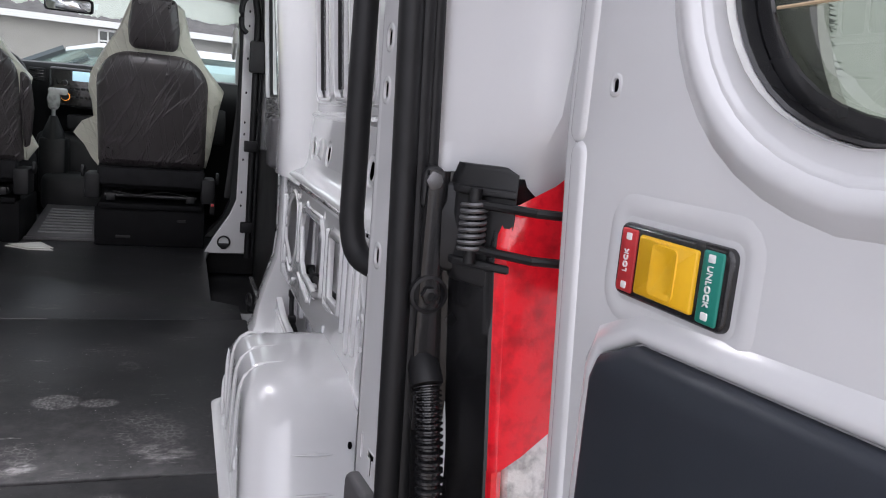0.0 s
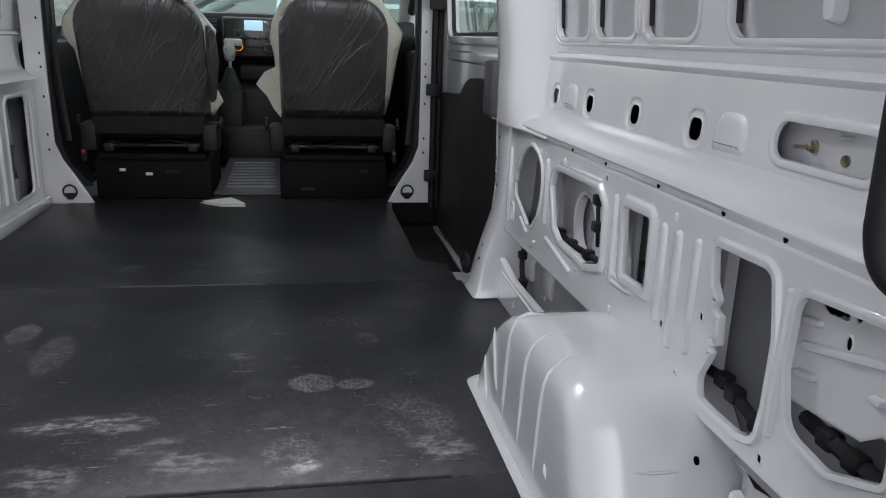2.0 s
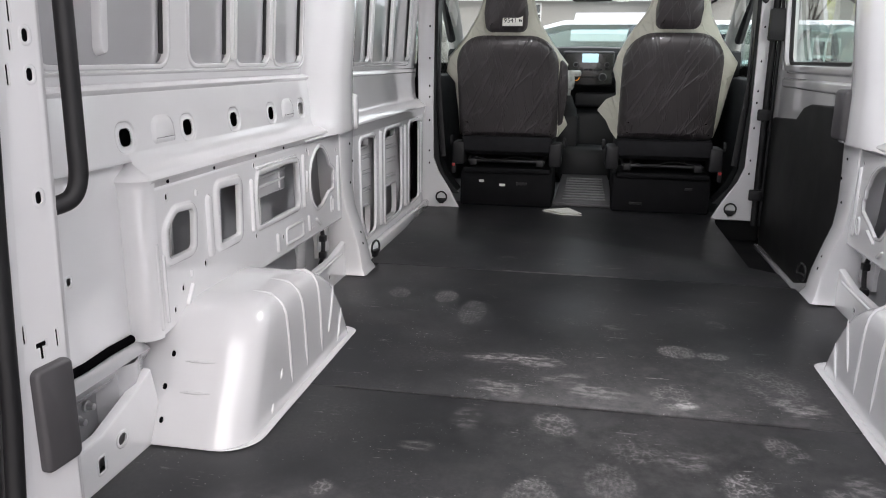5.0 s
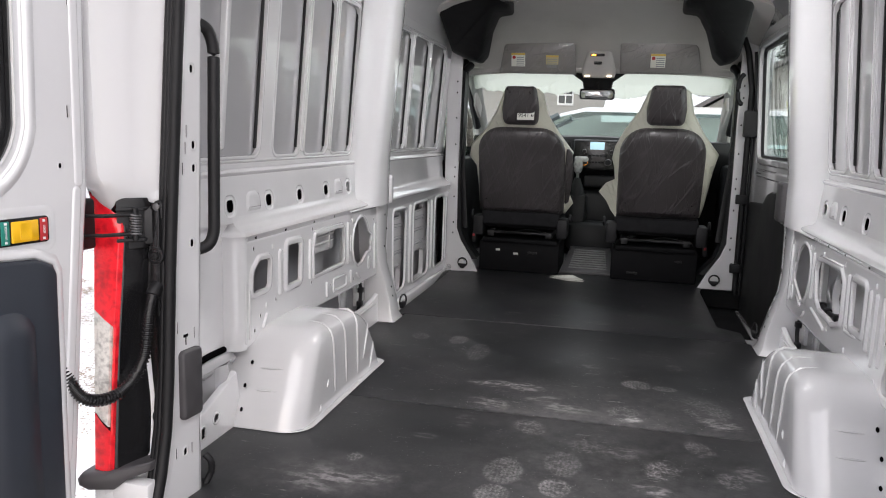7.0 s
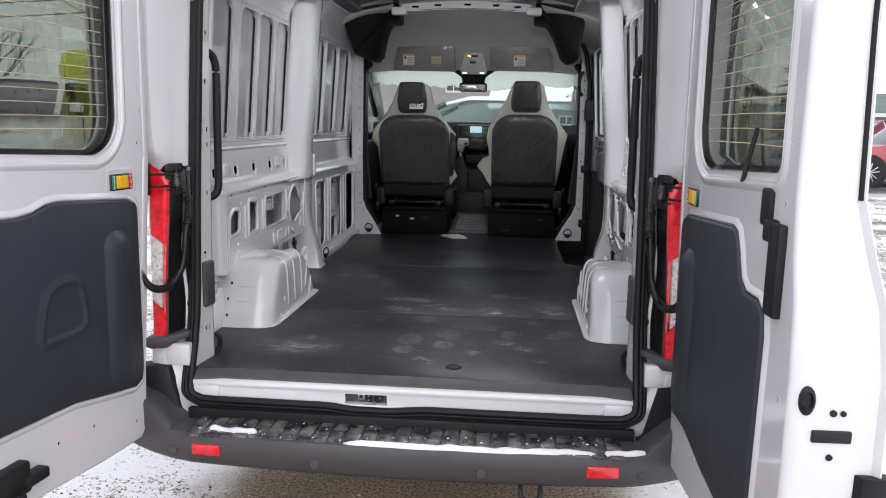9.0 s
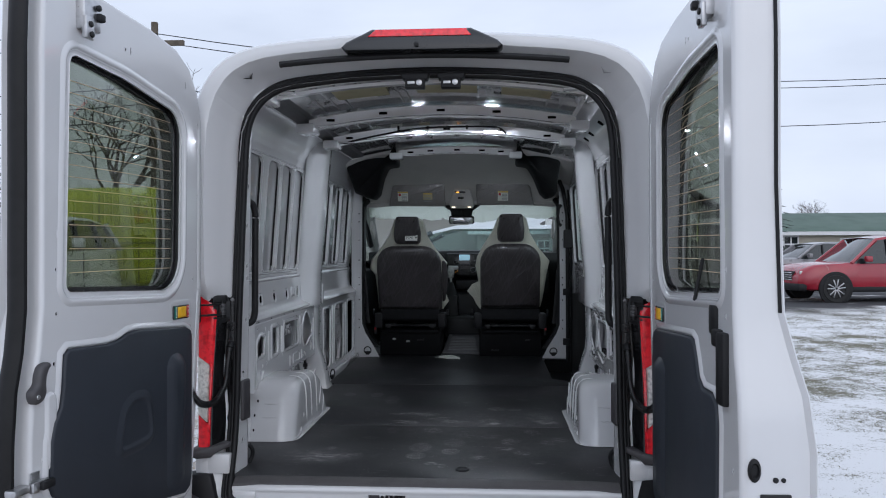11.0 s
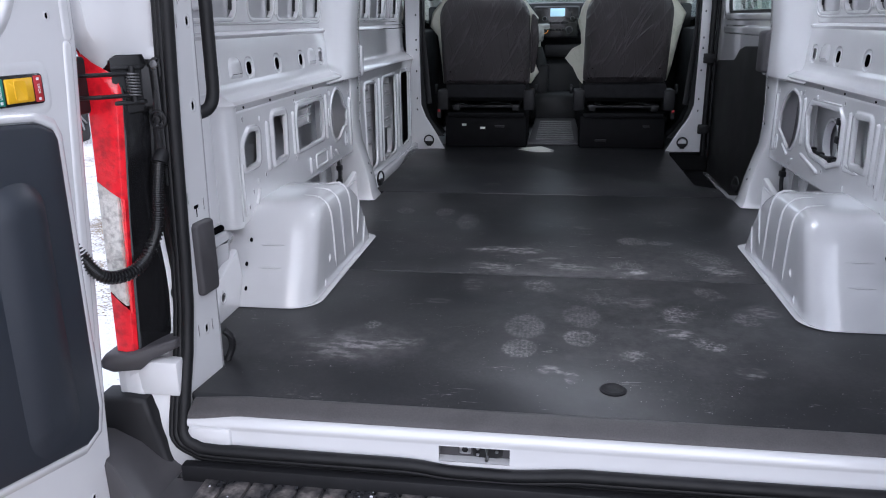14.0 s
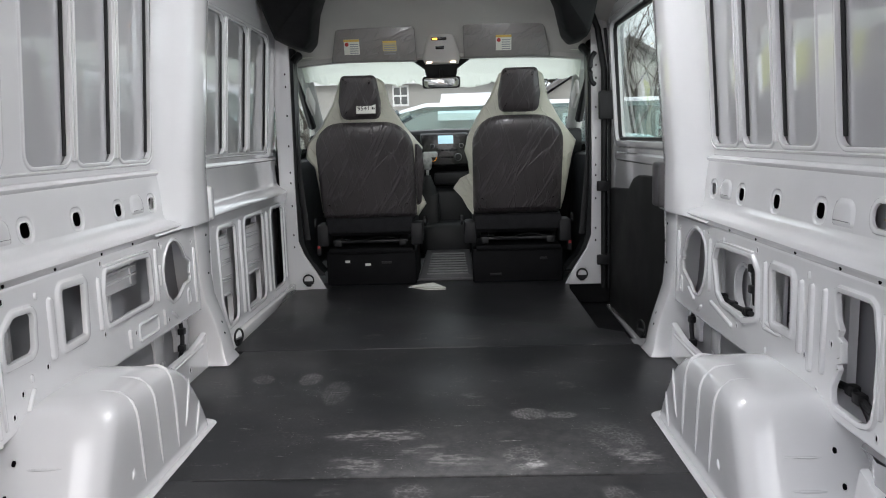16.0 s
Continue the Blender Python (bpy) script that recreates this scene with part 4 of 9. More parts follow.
        for y, d in tail:
            row.append(P(min(d, ledge_d + 0.02) - taper, y, z))
        rows.append(row)
    rings(bm, rows, closed=False)
    part("post", bm, INNER, wall, "rounded white roof post")
    b = B()
    bead(b, (2.085, 1.275), (2.085, 1.375), 0.05, 0.030, lambda u, v, w: P(0.905 - w, u, v))
    bead(b, (1.955, 1.265), (1.955, 1.315), 0.014, 0.006, lambda u, v, w: P(0.889 - w, u, v))
    part("post_gusset", b, INNER, wall)
    bm = B()
    rows = []
    for z, d, y0, y1 in ((1.27, 0.890, 1.915, 2.085), (1.15, 0.892, 1.92, 2.075), (1.05, 0.892, 1.93, 2.07), (0.97, 0.885, 1.945, 2.07), (0.88, 0.858, 1.955, 2.075), (0.80, 0.836, 1.955, 2.08), (0.73, 0.825, 1.95, 2.085), (0.703, 0.812, 1.94, 2.10)):
        rows.append([P(0.99, y0, z), P(d + 0.015, y0, z), P(d + 0.004, y0 + 0.004, z), P(d, y0 + 0.016, z), P(d, y1 - 0.016, z), P(d + 0.004, y1 - 0.004, z), P(d + 0.015, y1, z), P(0.99, y1, z)])
    rings(bm, rows, closed=False)
    part("post_foot", bm, WHITE, wall, "splayed white post foot")
    hole_discs(wall, lambda u, v, w: P(lerp(0.834, 0.888, min(1, max(0, (v - 0.80) / 0.15))) - 0.0035 - w, u, v), ((2.0, 0.82), (2.02, 0.86), (2.0, 1.06), (2.03, 1.14), (2.0, 1.21)), 0.005, 0.0)

    # tail post with its inner jamb
    bm = B()
    jamb = lambda u, v, w: P(lerp(0.789, 0.778, (u - 0.10) / 0.11) - w - (0.0 if v < 1.5 else (v - 1.5) * 0.012), u, v)
    dots = [(0.190, 1.557), (0.191, 1.503), (0.180, 1.327), (0.140, 0.822), (0.185, 1.73), (0.195, 1.90), (0.195, 2.02)]
    slits = [(0.166, 1.588), (0.162, 1.550), (0.152, 1.503), (0.122, 1.133), (0.182, 1.108), (0.108, 0.828), (0.165, 0.822), (0.165, 1.80), (0.175, 1.96)]
    small = [(R(y - 0.006, z - 0.009, y + 0.006, z + 0.009, 0.005, 3), 0.003, 0.001) for y, z in dots]
    small += [(R(y - 0.002, z - 0.014, y + 0.002, z + 0.014, 0.0015, 2), 0.0012, 0.0004) for y, z in slits]
    tee = [(0.148, 1.085), (0.154, 1.085), (0.154, 1.104), (0.161, 1.104), (0.161, 1.112), (0.141, 1.112), (0.141, 1.104), (0.148, 1.104)]
    small.append((tee, 0.001, 0.0004))
    sheet(bm, [(0.035, FZ - 0.02), (0.190, FZ - 0.02), (0.195, 1.0), (0.215, 1.6), (0.225, 2.22), (0.22, 2.30), (0.155, 2.24), (0.152, 2.0), (0.118, 1.5), (0.088, 1.05), (0.070, 0.82), (0.045, 0.74)], small, jamb, edge=0.01)
    rings(bm, [[P(d - max(0.0, z - 1.5) * 0.012, y + k, z) for d, y in ((0.778, 0.0), (0.780, 0.008), (0.790, 0.014), (0.96, 0.030))] for z, k in ((FZ - 0.02, 0.190), (1.0, 0.195), (1.6, 0.215), (2.22, 0.225), (2.3, 0.22))], closed=False)
    part("tail_post", bm, WHITE, wall, "white tail post with punched holes")
    hole_discs(wall, jamb, dots, 0.012, 0.003)
    hole_discs(wall, jamb, [(y, z + q) for y, z in slits for q in (-0.012, 0, 0.012)] + [(0.151, 1.108), (0.151, 1.098), (0.151, 1.088)], 0.010, 0.0025)

    # post beside the cab
    f_b = lambda u, v, w: P(u, 3.435 - w, v)
    bm = B()
    small = [(R(0.868 - 0.004, z - 0.006, 0.868 + 0.004, z + 0.006, 0.003, 2), 0.002, 0.0006) for z in (0.95, 1.02, 1.19, 1.32, 1.38, 1.53, 1.70, 1.86, 1.93)]
    sheet(bm, [(0.702, FZ), (0.93, FZ), (0.93, 2.26), (0.80, 2.26), (0.845, 2.1), (0.852, 1.3), (0.850, 0.98), (0.82, 0.90), (0.75, 0.79)], small, f_b, edge=0.012)
    part("cab_post", bm, WHITE, wall, "white post beside the cab")
    hole_discs(wall, f_b, [(0.868, z) for z in (0.95, 1.02, 1.19, 1.32, 1.38, 1.53, 1.70, 1.86, 1.93)], 0.008)
    bm = sheet(B(), [(0.70, 0.78), (0.78, 0.88), (0.812, 0.96), (0.835, 1.3), (0.825, 2.0), (0.87, 2.0), (0.87, 0.78)], [], lambda u, v, w: P(u, 3.45 - w, v), edge=0.16)
    part("post_trim", bm, DASH, wall, "dark plastic post trim")
    return wall


side_wall(-1)
side_wall(1)


# wheel arches: boxy hood with rounded corners, a sloping rear face and raised ribs on the flank
def wheel_arch(s):
    arch = thing("wheel_arch", (s * 0.80, 0.98, FZ), "white painted steel wheel arch with raised ribs on the load floor", "wheel arch", "wheel arches")
    P = lambda d, y, z: Vector((s * (d - 0.80), y - 0.98, z - FZ))
    # height, rear end, front end, inner flank
    prof = ((0.0, 0.578, 1.372, 0.690), (0.012, 0.583, 1.366, 0.690), (0.05, 0.603, 1.348, 0.692), (0.088, 0.622, 1.328, 0.694), (0.091, 0.6255, 1.326, 0.694), (0.14, 0.652, 1.290, 0.696), (0.143, 0.6555, 1.288, 0.696),
            (0.19, 0.683, 1.245, 0.699), (0.215, 0.703, 1.212, 0.702), (0.235, 0.724, 1.182, 0.708), (0.250, 0.746, 1.150, 0.718), (0.260, 0.770, 1.118, 0.731), (0.266, 0.80, 1.08, 0.75), (0.269, 0.85, 1.02, 0.79))

    def loop(z, y0, y1, d, out=0.0):
        r0, r1 = min(0.085, 0.825 - d), min(0.045, 0.82 - d)
        d, y0, y1 = d - out, y0 - out * 0.15, y1 + out * 0.6
        pts = [(0.97, y0), (0.90, y0), (0.83, y0)]
        pts += [(d + r0 - r0 * math.sin(g), y0 + r0 - r0 * math.cos(g)) for g in [math.pi / 2 * k / 7 for k in range(8)]]
        pts += [(d, lerp(y0 + r0, y1 - r1, k / 8)) for k in range(1, 8)]
        pts += [(d + r1 - r1 * math.cos(g), y1 - r1 + r1 * math.sin(g)) for g in [math.pi / 2 * k / 6 for k in range(7)]]
        pts += [(0.83, y1), (0.90, y1), (0.97, y1)]
        return [P(q, y, FZ + z) for q, y in pts]
    bm = B()
    rings(bm, [loop(0.002, *prof[0][1:], out=0.022), loop(0.004, *prof[0][1:], out=0.018)] + [loop(*q) for q in prof], closed=False, cap_last=True)
    part("hood", bm, WHITE, arch)

    for z, y in ((0.105, 0.6325), (0.165, 0.6675)):
        b = tube(B(), [P(d, y - 0.001 + 0.012 * (0.80 - d) / 0.08 * (d < 0.80), FZ + z + 0.012 * (0.84 - d)) for d in [lerp(0.855, 0.775, k / 8) for k in range(9)]], [0.0006, 0.002, 0.003, 0.003, 0.003, 0.003, 0.002, 0.0015, 0.0006], 6)
        part("crease", b, WHITE, arch)

    def flank(z):
        for (z0, _, _, d0), (z1, _, _, d1) in zip(prof, prof[1:]):
            if z0 <= z <= z1:
                return lerp(d0, d1, (z - z0) / (z1 - z0))
        return 0.79

    def top(y):
        for (z0, _, y0, _), (z1, _, y1, _) in zip(prof, prof[1:]):
            if y1 <= y <= y0:
                return lerp(z0, z1, (y - y0) / (y1 - y0))
        return 0.269
    for y, low, run, skew in ((0.882, 0.034, 0.055, 0.012), (0.990, 0.034, 0.06, 0.012), (1.104, 0.030, 0.05, 0.05), (1.165, 0.065, 0.0, 0.55), (1.232, 0.012, 0.0, 0.62)):
        hi = min(top(y + 0.03 + skew * 0.09) - 0.004, 0.262)
        pts = [P(flank(z), y + skew * (z - low), FZ + z) for z in [lerp(low, hi, k / 10) for k in range(11)]]
        if run:
            pts += [P(flank(hi) + run * k / 3, y + 0.004, FZ + min(top(y), 0.262 + 0.002 * k)) for k in range(1, 4)]
        b = tube(B(), pts, [0.0008, 0.003] + [0.0048] * (len(pts) - 4) + [0.003, 0.0008], 8)
        part("rib", b, WHITE, arch)
    for y, z0, z1 in ((0.815, 0.070, 0.092), (0.747, 0.012, 0.032)):
        b = tube(B(), [P(flank(z), y + 0.7 * (z - z0), FZ + z) for z in [lerp(z0, z1, k / 5) for k in range(6)]], [0.0008, 0.003, 0.0045, 0.0045, 0.003, 0.0008], 8)
        part("rib", b, WHITE, arch)
    # Black discs paint in the dark of small holes; the hood is uncut.
    for d, y, z in ((0.885, 0.672, 0.178), (0.89, 0.633, 0.115), (0.885, 0.60, 0.05)):
        b = lathe(B(), ((0.005, -0.003), (0.005, 0.001), (0.003, 0.0008)), Matrix.Translation(P(d, y, FZ + z)) @ pose(0, 0, 0, 62, 0, 0) @ Matrix.Diagonal((0.8, 1.4, 1, 1)), 10)
        part("hole_disc", b, HOLE, arch)
    return arch


wheel_arch(-1)
wheel_arch(1)

# ceiling: skin, cross bows and the cab's header
ceiling = tagged(new("ceiling"), "bare white steel van roof with cross bows", "ceiling", kind="structure")


def roof_z(x):
    return 2.425 - 0.085 * (x / 0.8) ** 2 - 0.10 * max(0, abs(x) / 0.8 - 0.8) ** 1.5


bm = B()
xs = [-0.95 + 1.9 * i / 40 for i in range(41)]
rings(bm, [[Vector((x, y, roof_z(x) - (0.0 if abs(x) < 0.86 else (abs(x) - 0.86) * 1.2))) for x in xs] for y in (0.10, 0.4, 1.0, 2.0, 3.0, 3.8)], closed=False)
for x in (-0.62, -0.55, -0.48, -0.20, -0.16, 0.20, 0.25, 0.48, 0.56, 0.63):
    for y0, y1 in ((0.34, 1.03), (1.20, 1.68), (1.86, 2.46)):
        tube(bm, [(x, y0, roof_z(x) - 0.001), (x, y1, roof_z(x) - 0.001)], 0.007, 6)
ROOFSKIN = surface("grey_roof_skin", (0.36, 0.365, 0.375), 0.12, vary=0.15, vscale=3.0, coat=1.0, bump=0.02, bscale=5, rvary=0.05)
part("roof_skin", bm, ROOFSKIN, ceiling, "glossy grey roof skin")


def bow(y, w, h, material=INNER, half=0.72, drop=0.055, name="roof_bow"):
    """A pressed cross bow: a hat section with a sunk middle, end brackets, punched holes and slots along its edges."""
    b = B()
    pr = ((-w / 2 - 0.018, 0.0), (-w / 2 - 0.002, -0.001), (-w / 2 + 0.004, -h * 0.85), (-w / 2 + 0.010, -h), (-w * 0.20, -h), (-w * 0.16, -h * 0.62), (w * 0.16, -h * 0.62), (w * 0.20, -h), (w / 2 - 0.010, -h), (w / 2 - 0.004, -h * 0.85), (w / 2 + 0.002, -0.001), (w / 2 + 0.018, 0.0))
    rings(b, [[Vector((x, y + q, roof_z(x) - drop + dz + 0.03)) for q, dz in pr] for x in [-half + 2 * half * i / 32 for i in range(33)]], closed=False)
    for q in (-1, 1):
        x0 = q * (half - 0.03)
        box(b, (min(x0, x0 + q * 0.10), y - w * 0.62, roof_z(half) - drop - h * 0.8), (max(x0, x0 + q * 0.10), y + w * 0.62, roof_z(half) - drop + 0.015), 0.012)
        box(b, (min(x0, x0 - q * 0.10), y - w * 0.50, roof_z(half * 0.9) - drop + 0.026 - h), (max(x0, x0 - q * 0.10), y - w * 0.12, roof_z(half * 0.9) - drop + 0.034 - h), 0.004)
    bo = part(name, b, material, ceiling)
    rnd_ = random.Random(int(y * 100))
    # Black discs and bars paint in the dark of the punched holes.
    b = B()
    for i in range(-6, 7):
        x = i * half / 7.2 + rnd_.uniform(-0.02, 0.02)
        z = roof_z(x) - drop + 0.03 - h - 0.0012
        wide = rnd_.random() < 0.25
        lathe(b, ((0.006, 0), (0.006, 0.002)), Matrix.Translation((x, y - w * 0.33, z)) @ Matrix.Diagonal((3.0 if wide else 1.0, 1, 1, 1)), 8)
        if i % 2:
            lathe(b, ((0.005, 0), (0.005, 0.002)), Matrix.Translation((x + 0.02, y - w * 0.33, z)), 8)
        box(b, (x - 0.022, y - w / 2 - 0.0045, z + h * 0.35), (x + 0.022, y - w / 2 + 0.004, z + h * 0.62)) if i % 3 == 0 else None
    part("bow_holes", b, HOLE, bo, "punched holes")
    return bo


bow(0.24, 0.15, 0.052, half=0.70)
bow(1.12, 0.13, 0.046)
bow(1.76, 0.13, 0.046)
bow(2.72, 0.10, 0.045, half=0.43, drop=0.060)
TAN = surface("tan_damping_pad", (0.42, 0.38, 0.24), 0.7, vary=0.15, vscale=12)
for x0, x1 in ((-0.50, -0.24), (-0.10, 0.20), (0.32, 0.56)):
    b = B()
    rings(b, [[Vector((x, y, roof_z(x) - 0.008)) for x in [lerp(x0, x1, i / 6) for i in range(7)]] for y in (0.45, 0.80)], closed=False)
    part("damping_pad", b, TAN, ceiling, "tan damping pad")
# The left rail's colour carries the shade of its gap; the right stays white.
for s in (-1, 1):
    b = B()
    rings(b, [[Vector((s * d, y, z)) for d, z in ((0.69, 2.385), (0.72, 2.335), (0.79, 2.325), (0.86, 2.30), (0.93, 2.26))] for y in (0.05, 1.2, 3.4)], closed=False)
    part("side_rail", b, surface("shadow_grey_rail", (0.10, 0.10, 0.105), 0.6) if s < 0 else INNER, ceiling, "roof side rail painted dark for its shade" if s < 0 else "")
# Black plates paint in the dark of slots; the rail is uncut.
for y in (0.55, 0.80, 1.02, 1.40, 1.62):
    b = slab(B(), rrect(y - 0.028, -0.02, y + 0.028, 0.02, 0.010), lambda u, v, w: Vector((0.845 - v * 0.85 - w * 0.6, u, 2.286 + v * 0.52 - w * 0.8)), 0.004, 0.001)
    part("rail_slot", b, HOLE, ceiling, "dark slot in the roof rail")
# cab header and lining
b = B()
prof = ((2.755, 2.41), (2.77, 2.366), (2.84, 2.350), (3.2, 2.320), (3.45, 2.262), (3.60, 2.19), (3.70, 2.10), (3.73, 2.03), (3.72, 2.005), (3.78, 2.0))
half = [-0.93 + 1.86 * i / 24 for i in range(25)]
rings(b, [[Vector((x, y, z + (0.018 if z < 2.06 else 0.0) - (0.06 if z > 2.2 else 0.02) * (x / 0.8) ** 4)) for x in half] for y, z in prof], closed=False)
part("cab_lining", b, HEADLINER, ceiling, "grey fabric cab headliner")
for s in (-1, 1):
    pts = rounded([(0.46, 2.42), (0.455, 2.278), (0.545, 2.268), (0.605, 2.20), (0.672, 2.085), (0.725, 2.045), (0.790, 2.062), (0.80 if s > 0 else 0.86, 2.09), (0.80 if s > 0 else 0.87, 2.34), (0.78, 2.40)], (0.01, 0.02, 0.04, 0.06, 0.05, 0.03, 0.02, 0.01, 0.02, 0.02), 4)
    b = slab(B(), pts, lambda u, v, w: Vector((s * u, 2.745 + 0.52 * min(1.0, max(0.0, (2.30 - v) / 0.24)) - w, v)), 0.22, 0.02)
    bmesh.ops.recalc_face_normals(b, faces=b.faces)
    part("foam_block", b, RUBBER, ceiling, "black foam running from the cab header down the post")

# frame round the rear opening
half_open = [(0.0, 0.595), (0.40, 0.595), (0.70, 0.597), (0.755, 0.608), (0.782, 0.635), (0.788, 0.68), (0.788, 0.90), (0.784, 1.30), (0.777, 1.70), (0.771, 1.95), (0.762, 2.10), (0.742, 2.185), (0.70, 2.25),
             (0.64, 2.294), (0.55, 2.320), (0.30, 2.345), (0.0, 2.355)]
OPENING = half_open + [(-u, v) for u, v in half_open[-2:0:-1]]
half_body = [(0.0, 0.50), (0.5, 0.50), (0.905, 0.50), (0.912, 0.75), (0.916, 1.1), (0.920, 1.35), (0.930, 1.46), (0.942, 1.55), (0.949, 1.8), (0.942, 2.05), (0.932, 2.16), (0.915, 2.235), (0.888, 2.30), (0.85, 2.355), (0.80, 2.397), (0.74, 2.424), (0.67, 2.442), (0.55, 2.457), (0.30, 2.475), (0.0, 2.482)]
rear_frame = tagged(new("rear_frame"), "white painted frame of the rear door opening", "door frame", kind="structure")
bm = B()


def flange_y(v):
    """How far ahead of the sill the flange of the rear opening stands at a height."""
    t = min(1.0, max(0.0, (v - 0.60) / 0.24))
    return lerp(-0.012, 0.074, t * t * (3 - 2 * t)) + 0.068 * max(0.0, min(v, 2.0) - 0.80)


BODY = half_body + [(-u, v) for u, v in half_body[-2:0:-1]]


def across(loop, g):
    """Where a ray from the middle of the opening meets a loop."""
    o, d = Vector((0, 1.45)), Vector((math.cos(g), math.sin(g)))
    best = None
    for a, c in zip(loop, loop[1:] + loop[:1]):
        a, e = Vector(a), Vector(c) - Vector(a)
        den = d.x * e.y - d.y * e.x
        if abs(den) < 1e-9:
            continue
        q = a - o
        t, k = (q.x * e.y - q.y * e.x) / den, (q.x * d.y - q.y * d.x) / den
        if t > 0 and -1e-6 <= k <= 1 + 1e-6:
            best = t if best is None else max(best, t)
    return o + d * best


def rim_y(v):
    """The body's rear edge, set in behind the tail lights."""
    k = min(1.0, max(0.0, (v - 1.42) / 0.07)) if v > 1.0 else min(1.0, max(0.0, (0.84 - v) / 0.05))
    return lerp(0.045, -0.006, k * k * (3 - 2 * k))


turns = sorted([math.atan2(v - 1.45, u) for u, v in BODY] + [2 * math.pi * k / 140 - math.pi for k in range(140)])
inner_loop = [across(OPENING, g) for g in turns]
outer_loop = [across(BODY, g) for g in turns]
rows = []
for t in (0.0, 0.04, 0.10, 0.22, 0.34, 0.46, 0.58, 0.70, 0.82, 0.92, 1.0):
    e = min(1.0, max(0.0, (t - 0.20) / 0.55))
    e = e * e * (3 - 2 * e)
    lift = 0.0 if t > 0.1 else (0.1 - t) * 0.05
    rows.append([Vector((q.x, lerp(flange_y(q.y), rim_y(q.y), e) - lift, q.y)) for q in [o.lerp(c, t) for o, c in zip(inner_loop, outer_loop)]])
rows.insert(0, [Vector((q.x, flange_y(q.y) + 0.022, q.y)) for q in inner_loop])
rings(bm, rows)
part("surround", bm, WHITE, rear_frame)
bm = B()
steps = ((-0.006, 0.0, 0), (0.002, 0.008, 0), (0.02, 0.016, 0), (0.06, 0.030, 0.3), (0.14, 0.052, 1), (0.30, 0.085, 1), (0.5, 0.112, 1), (2.06, 0.112, 1))
rings(bm, [[Vector((u, y + max(0.0, rim_y(v) + 0.006) * (1 - k), v)) for u, v in grown(BODY, d) if v > 0.6] for y, d, k in steps], closed=False)
ahead = [q for q, (u, v) in zip(grown(BODY, 0.112), BODY) if v > 0.6 and not (u > 0 and v < 2.2)]
rings(bm, [[Vector((u, y, v)) for u, v in ahead] for y in (2.06, 3.7)], closed=False)
part("outer_panels", bm, WHITE, rear_frame, "white outer body and roof panels")
bm = B()
rings(bm, [[Vector((u, y, v)) for u, v in [(0.79, 2.0), (0.778, 2.12), (0.752, 2.19), (0.705, 2.255), (0.64, 2.297), (0.55, 2.320), (0.30, 2.345), (0, 2.355)] + [(-u, v) for u, v in [(0.30, 2.345), (0.55, 2.320), (0.64, 2.297), (0.705, 2.255), (0.752, 2.19), (0.778, 2.12), (0.79, 2.0)]]] for y in (0.115, 0.17, 0.18)], closed=False)
part("header_jamb", bm, WHITE, rear_frame)
# sill under the mat with a raised step and the latch pocket
bm = B()
rows = ((0.030, FZ - 0.020), (-0.004, FZ - 0.0205), (-0.013, FZ - 0.024), (-0.0175, FZ - 0.031), (-0.019, FZ - 0.040), (-0.0155, FZ - 0.046), (-0.0155, 0.6505), (-0.017, 0.614), (-0.019, 0.606), (-0.022, 0.598), (0.0, 0.592))
cols = (-0.775, -0.74, -0.70, -0.66, -0.40, -0.221, -0.073, 0.0, 0.3, 0.66, 0.70, 0.74, 0.775)
rings(bm, [[Vector((x, y, z)) for x in cols] for y, z in rows], closed=False)
gone = [f for f in bm.faces if -0.221 < f.calc_center_median().x < -0.073 and 0.614 < f.calc_center_median().z < 0.6505]
bmesh.ops.delete(bm, geom=gone, context="FACES")
mouth = [(-0.221, 0.614), (-0.073, 0.614), (-0.073, 0.6505), (-0.221, 0.6505)]
rings(bm, [[Vector((u, y + 0.0015 * (v < 0.63) * (y < 0), v)) for u, v in mouth] for y in (-0.0170, 0.012)])
for s in (-1, 1):
    box(bm, (s * 0.725 - 0.05, -0.026, 0.604), (s * 0.725 + 0.05, 0.0, 0.660), 0.012)
part("sill", bm, WHITE, rear_frame, "white painted steel sill")
latch = thing("latch", (-0.147, 0.010, 0.632), "zinc door latch set in a pocket of the sill", "latch")
# The pocket's shade is put into the dark grey of its back.
part("pocket", box(B(), (-0.0735, -0.001, -0.018), (0.0735, 0.003, 0.018)), GREYP, latch, "pocket floor with its shade painted in")
part("catch_plate", slab(B(), [(-0.004, 0.016), (-0.002, -0.012), (0.012, -0.017), (0.044, -0.017), (0.056, -0.010), (0.058, 0.016)][::-1], lambda u, v, w: Vector((u, -0.003 - w, v)), 0.005, 0.002), DARKSTEEL, latch)
part("nut_plate", box(B(), (-0.032, -0.012, -0.007), (-0.008, -0.001, 0.016), 0.002), STEEL, latch)
part("nut", lathe(B(), ((0.007, 0), (0.007, 0.004), (0.004, 0.005)), pose(-0.020, -0.012, 0.006, 90, 0, 0), 6), DARKSTEEL, latch)
part("striker", tube(B(), [(0.026, -0.004, -0.016), (0.026, -0.020, -0.014), (0.026, -0.020, 0.012), (0.026, -0.004, 0.015)], 0.0035, 8), STEEL, latch)
for z in (0.006, -0.008):
    part("rivet", lathe(B(), ((0.004, 0), (0.003, 0.002)), pose(0.006, -0.008, z, 90, 0, 0), 8), STEEL, latch)
part("rivet", lathe(B(), ((0.004, 0), (0.003, 0.002)), pose(0.046, -0.008, 0.0, 90, 0, 0), 8), STEEL, latch)


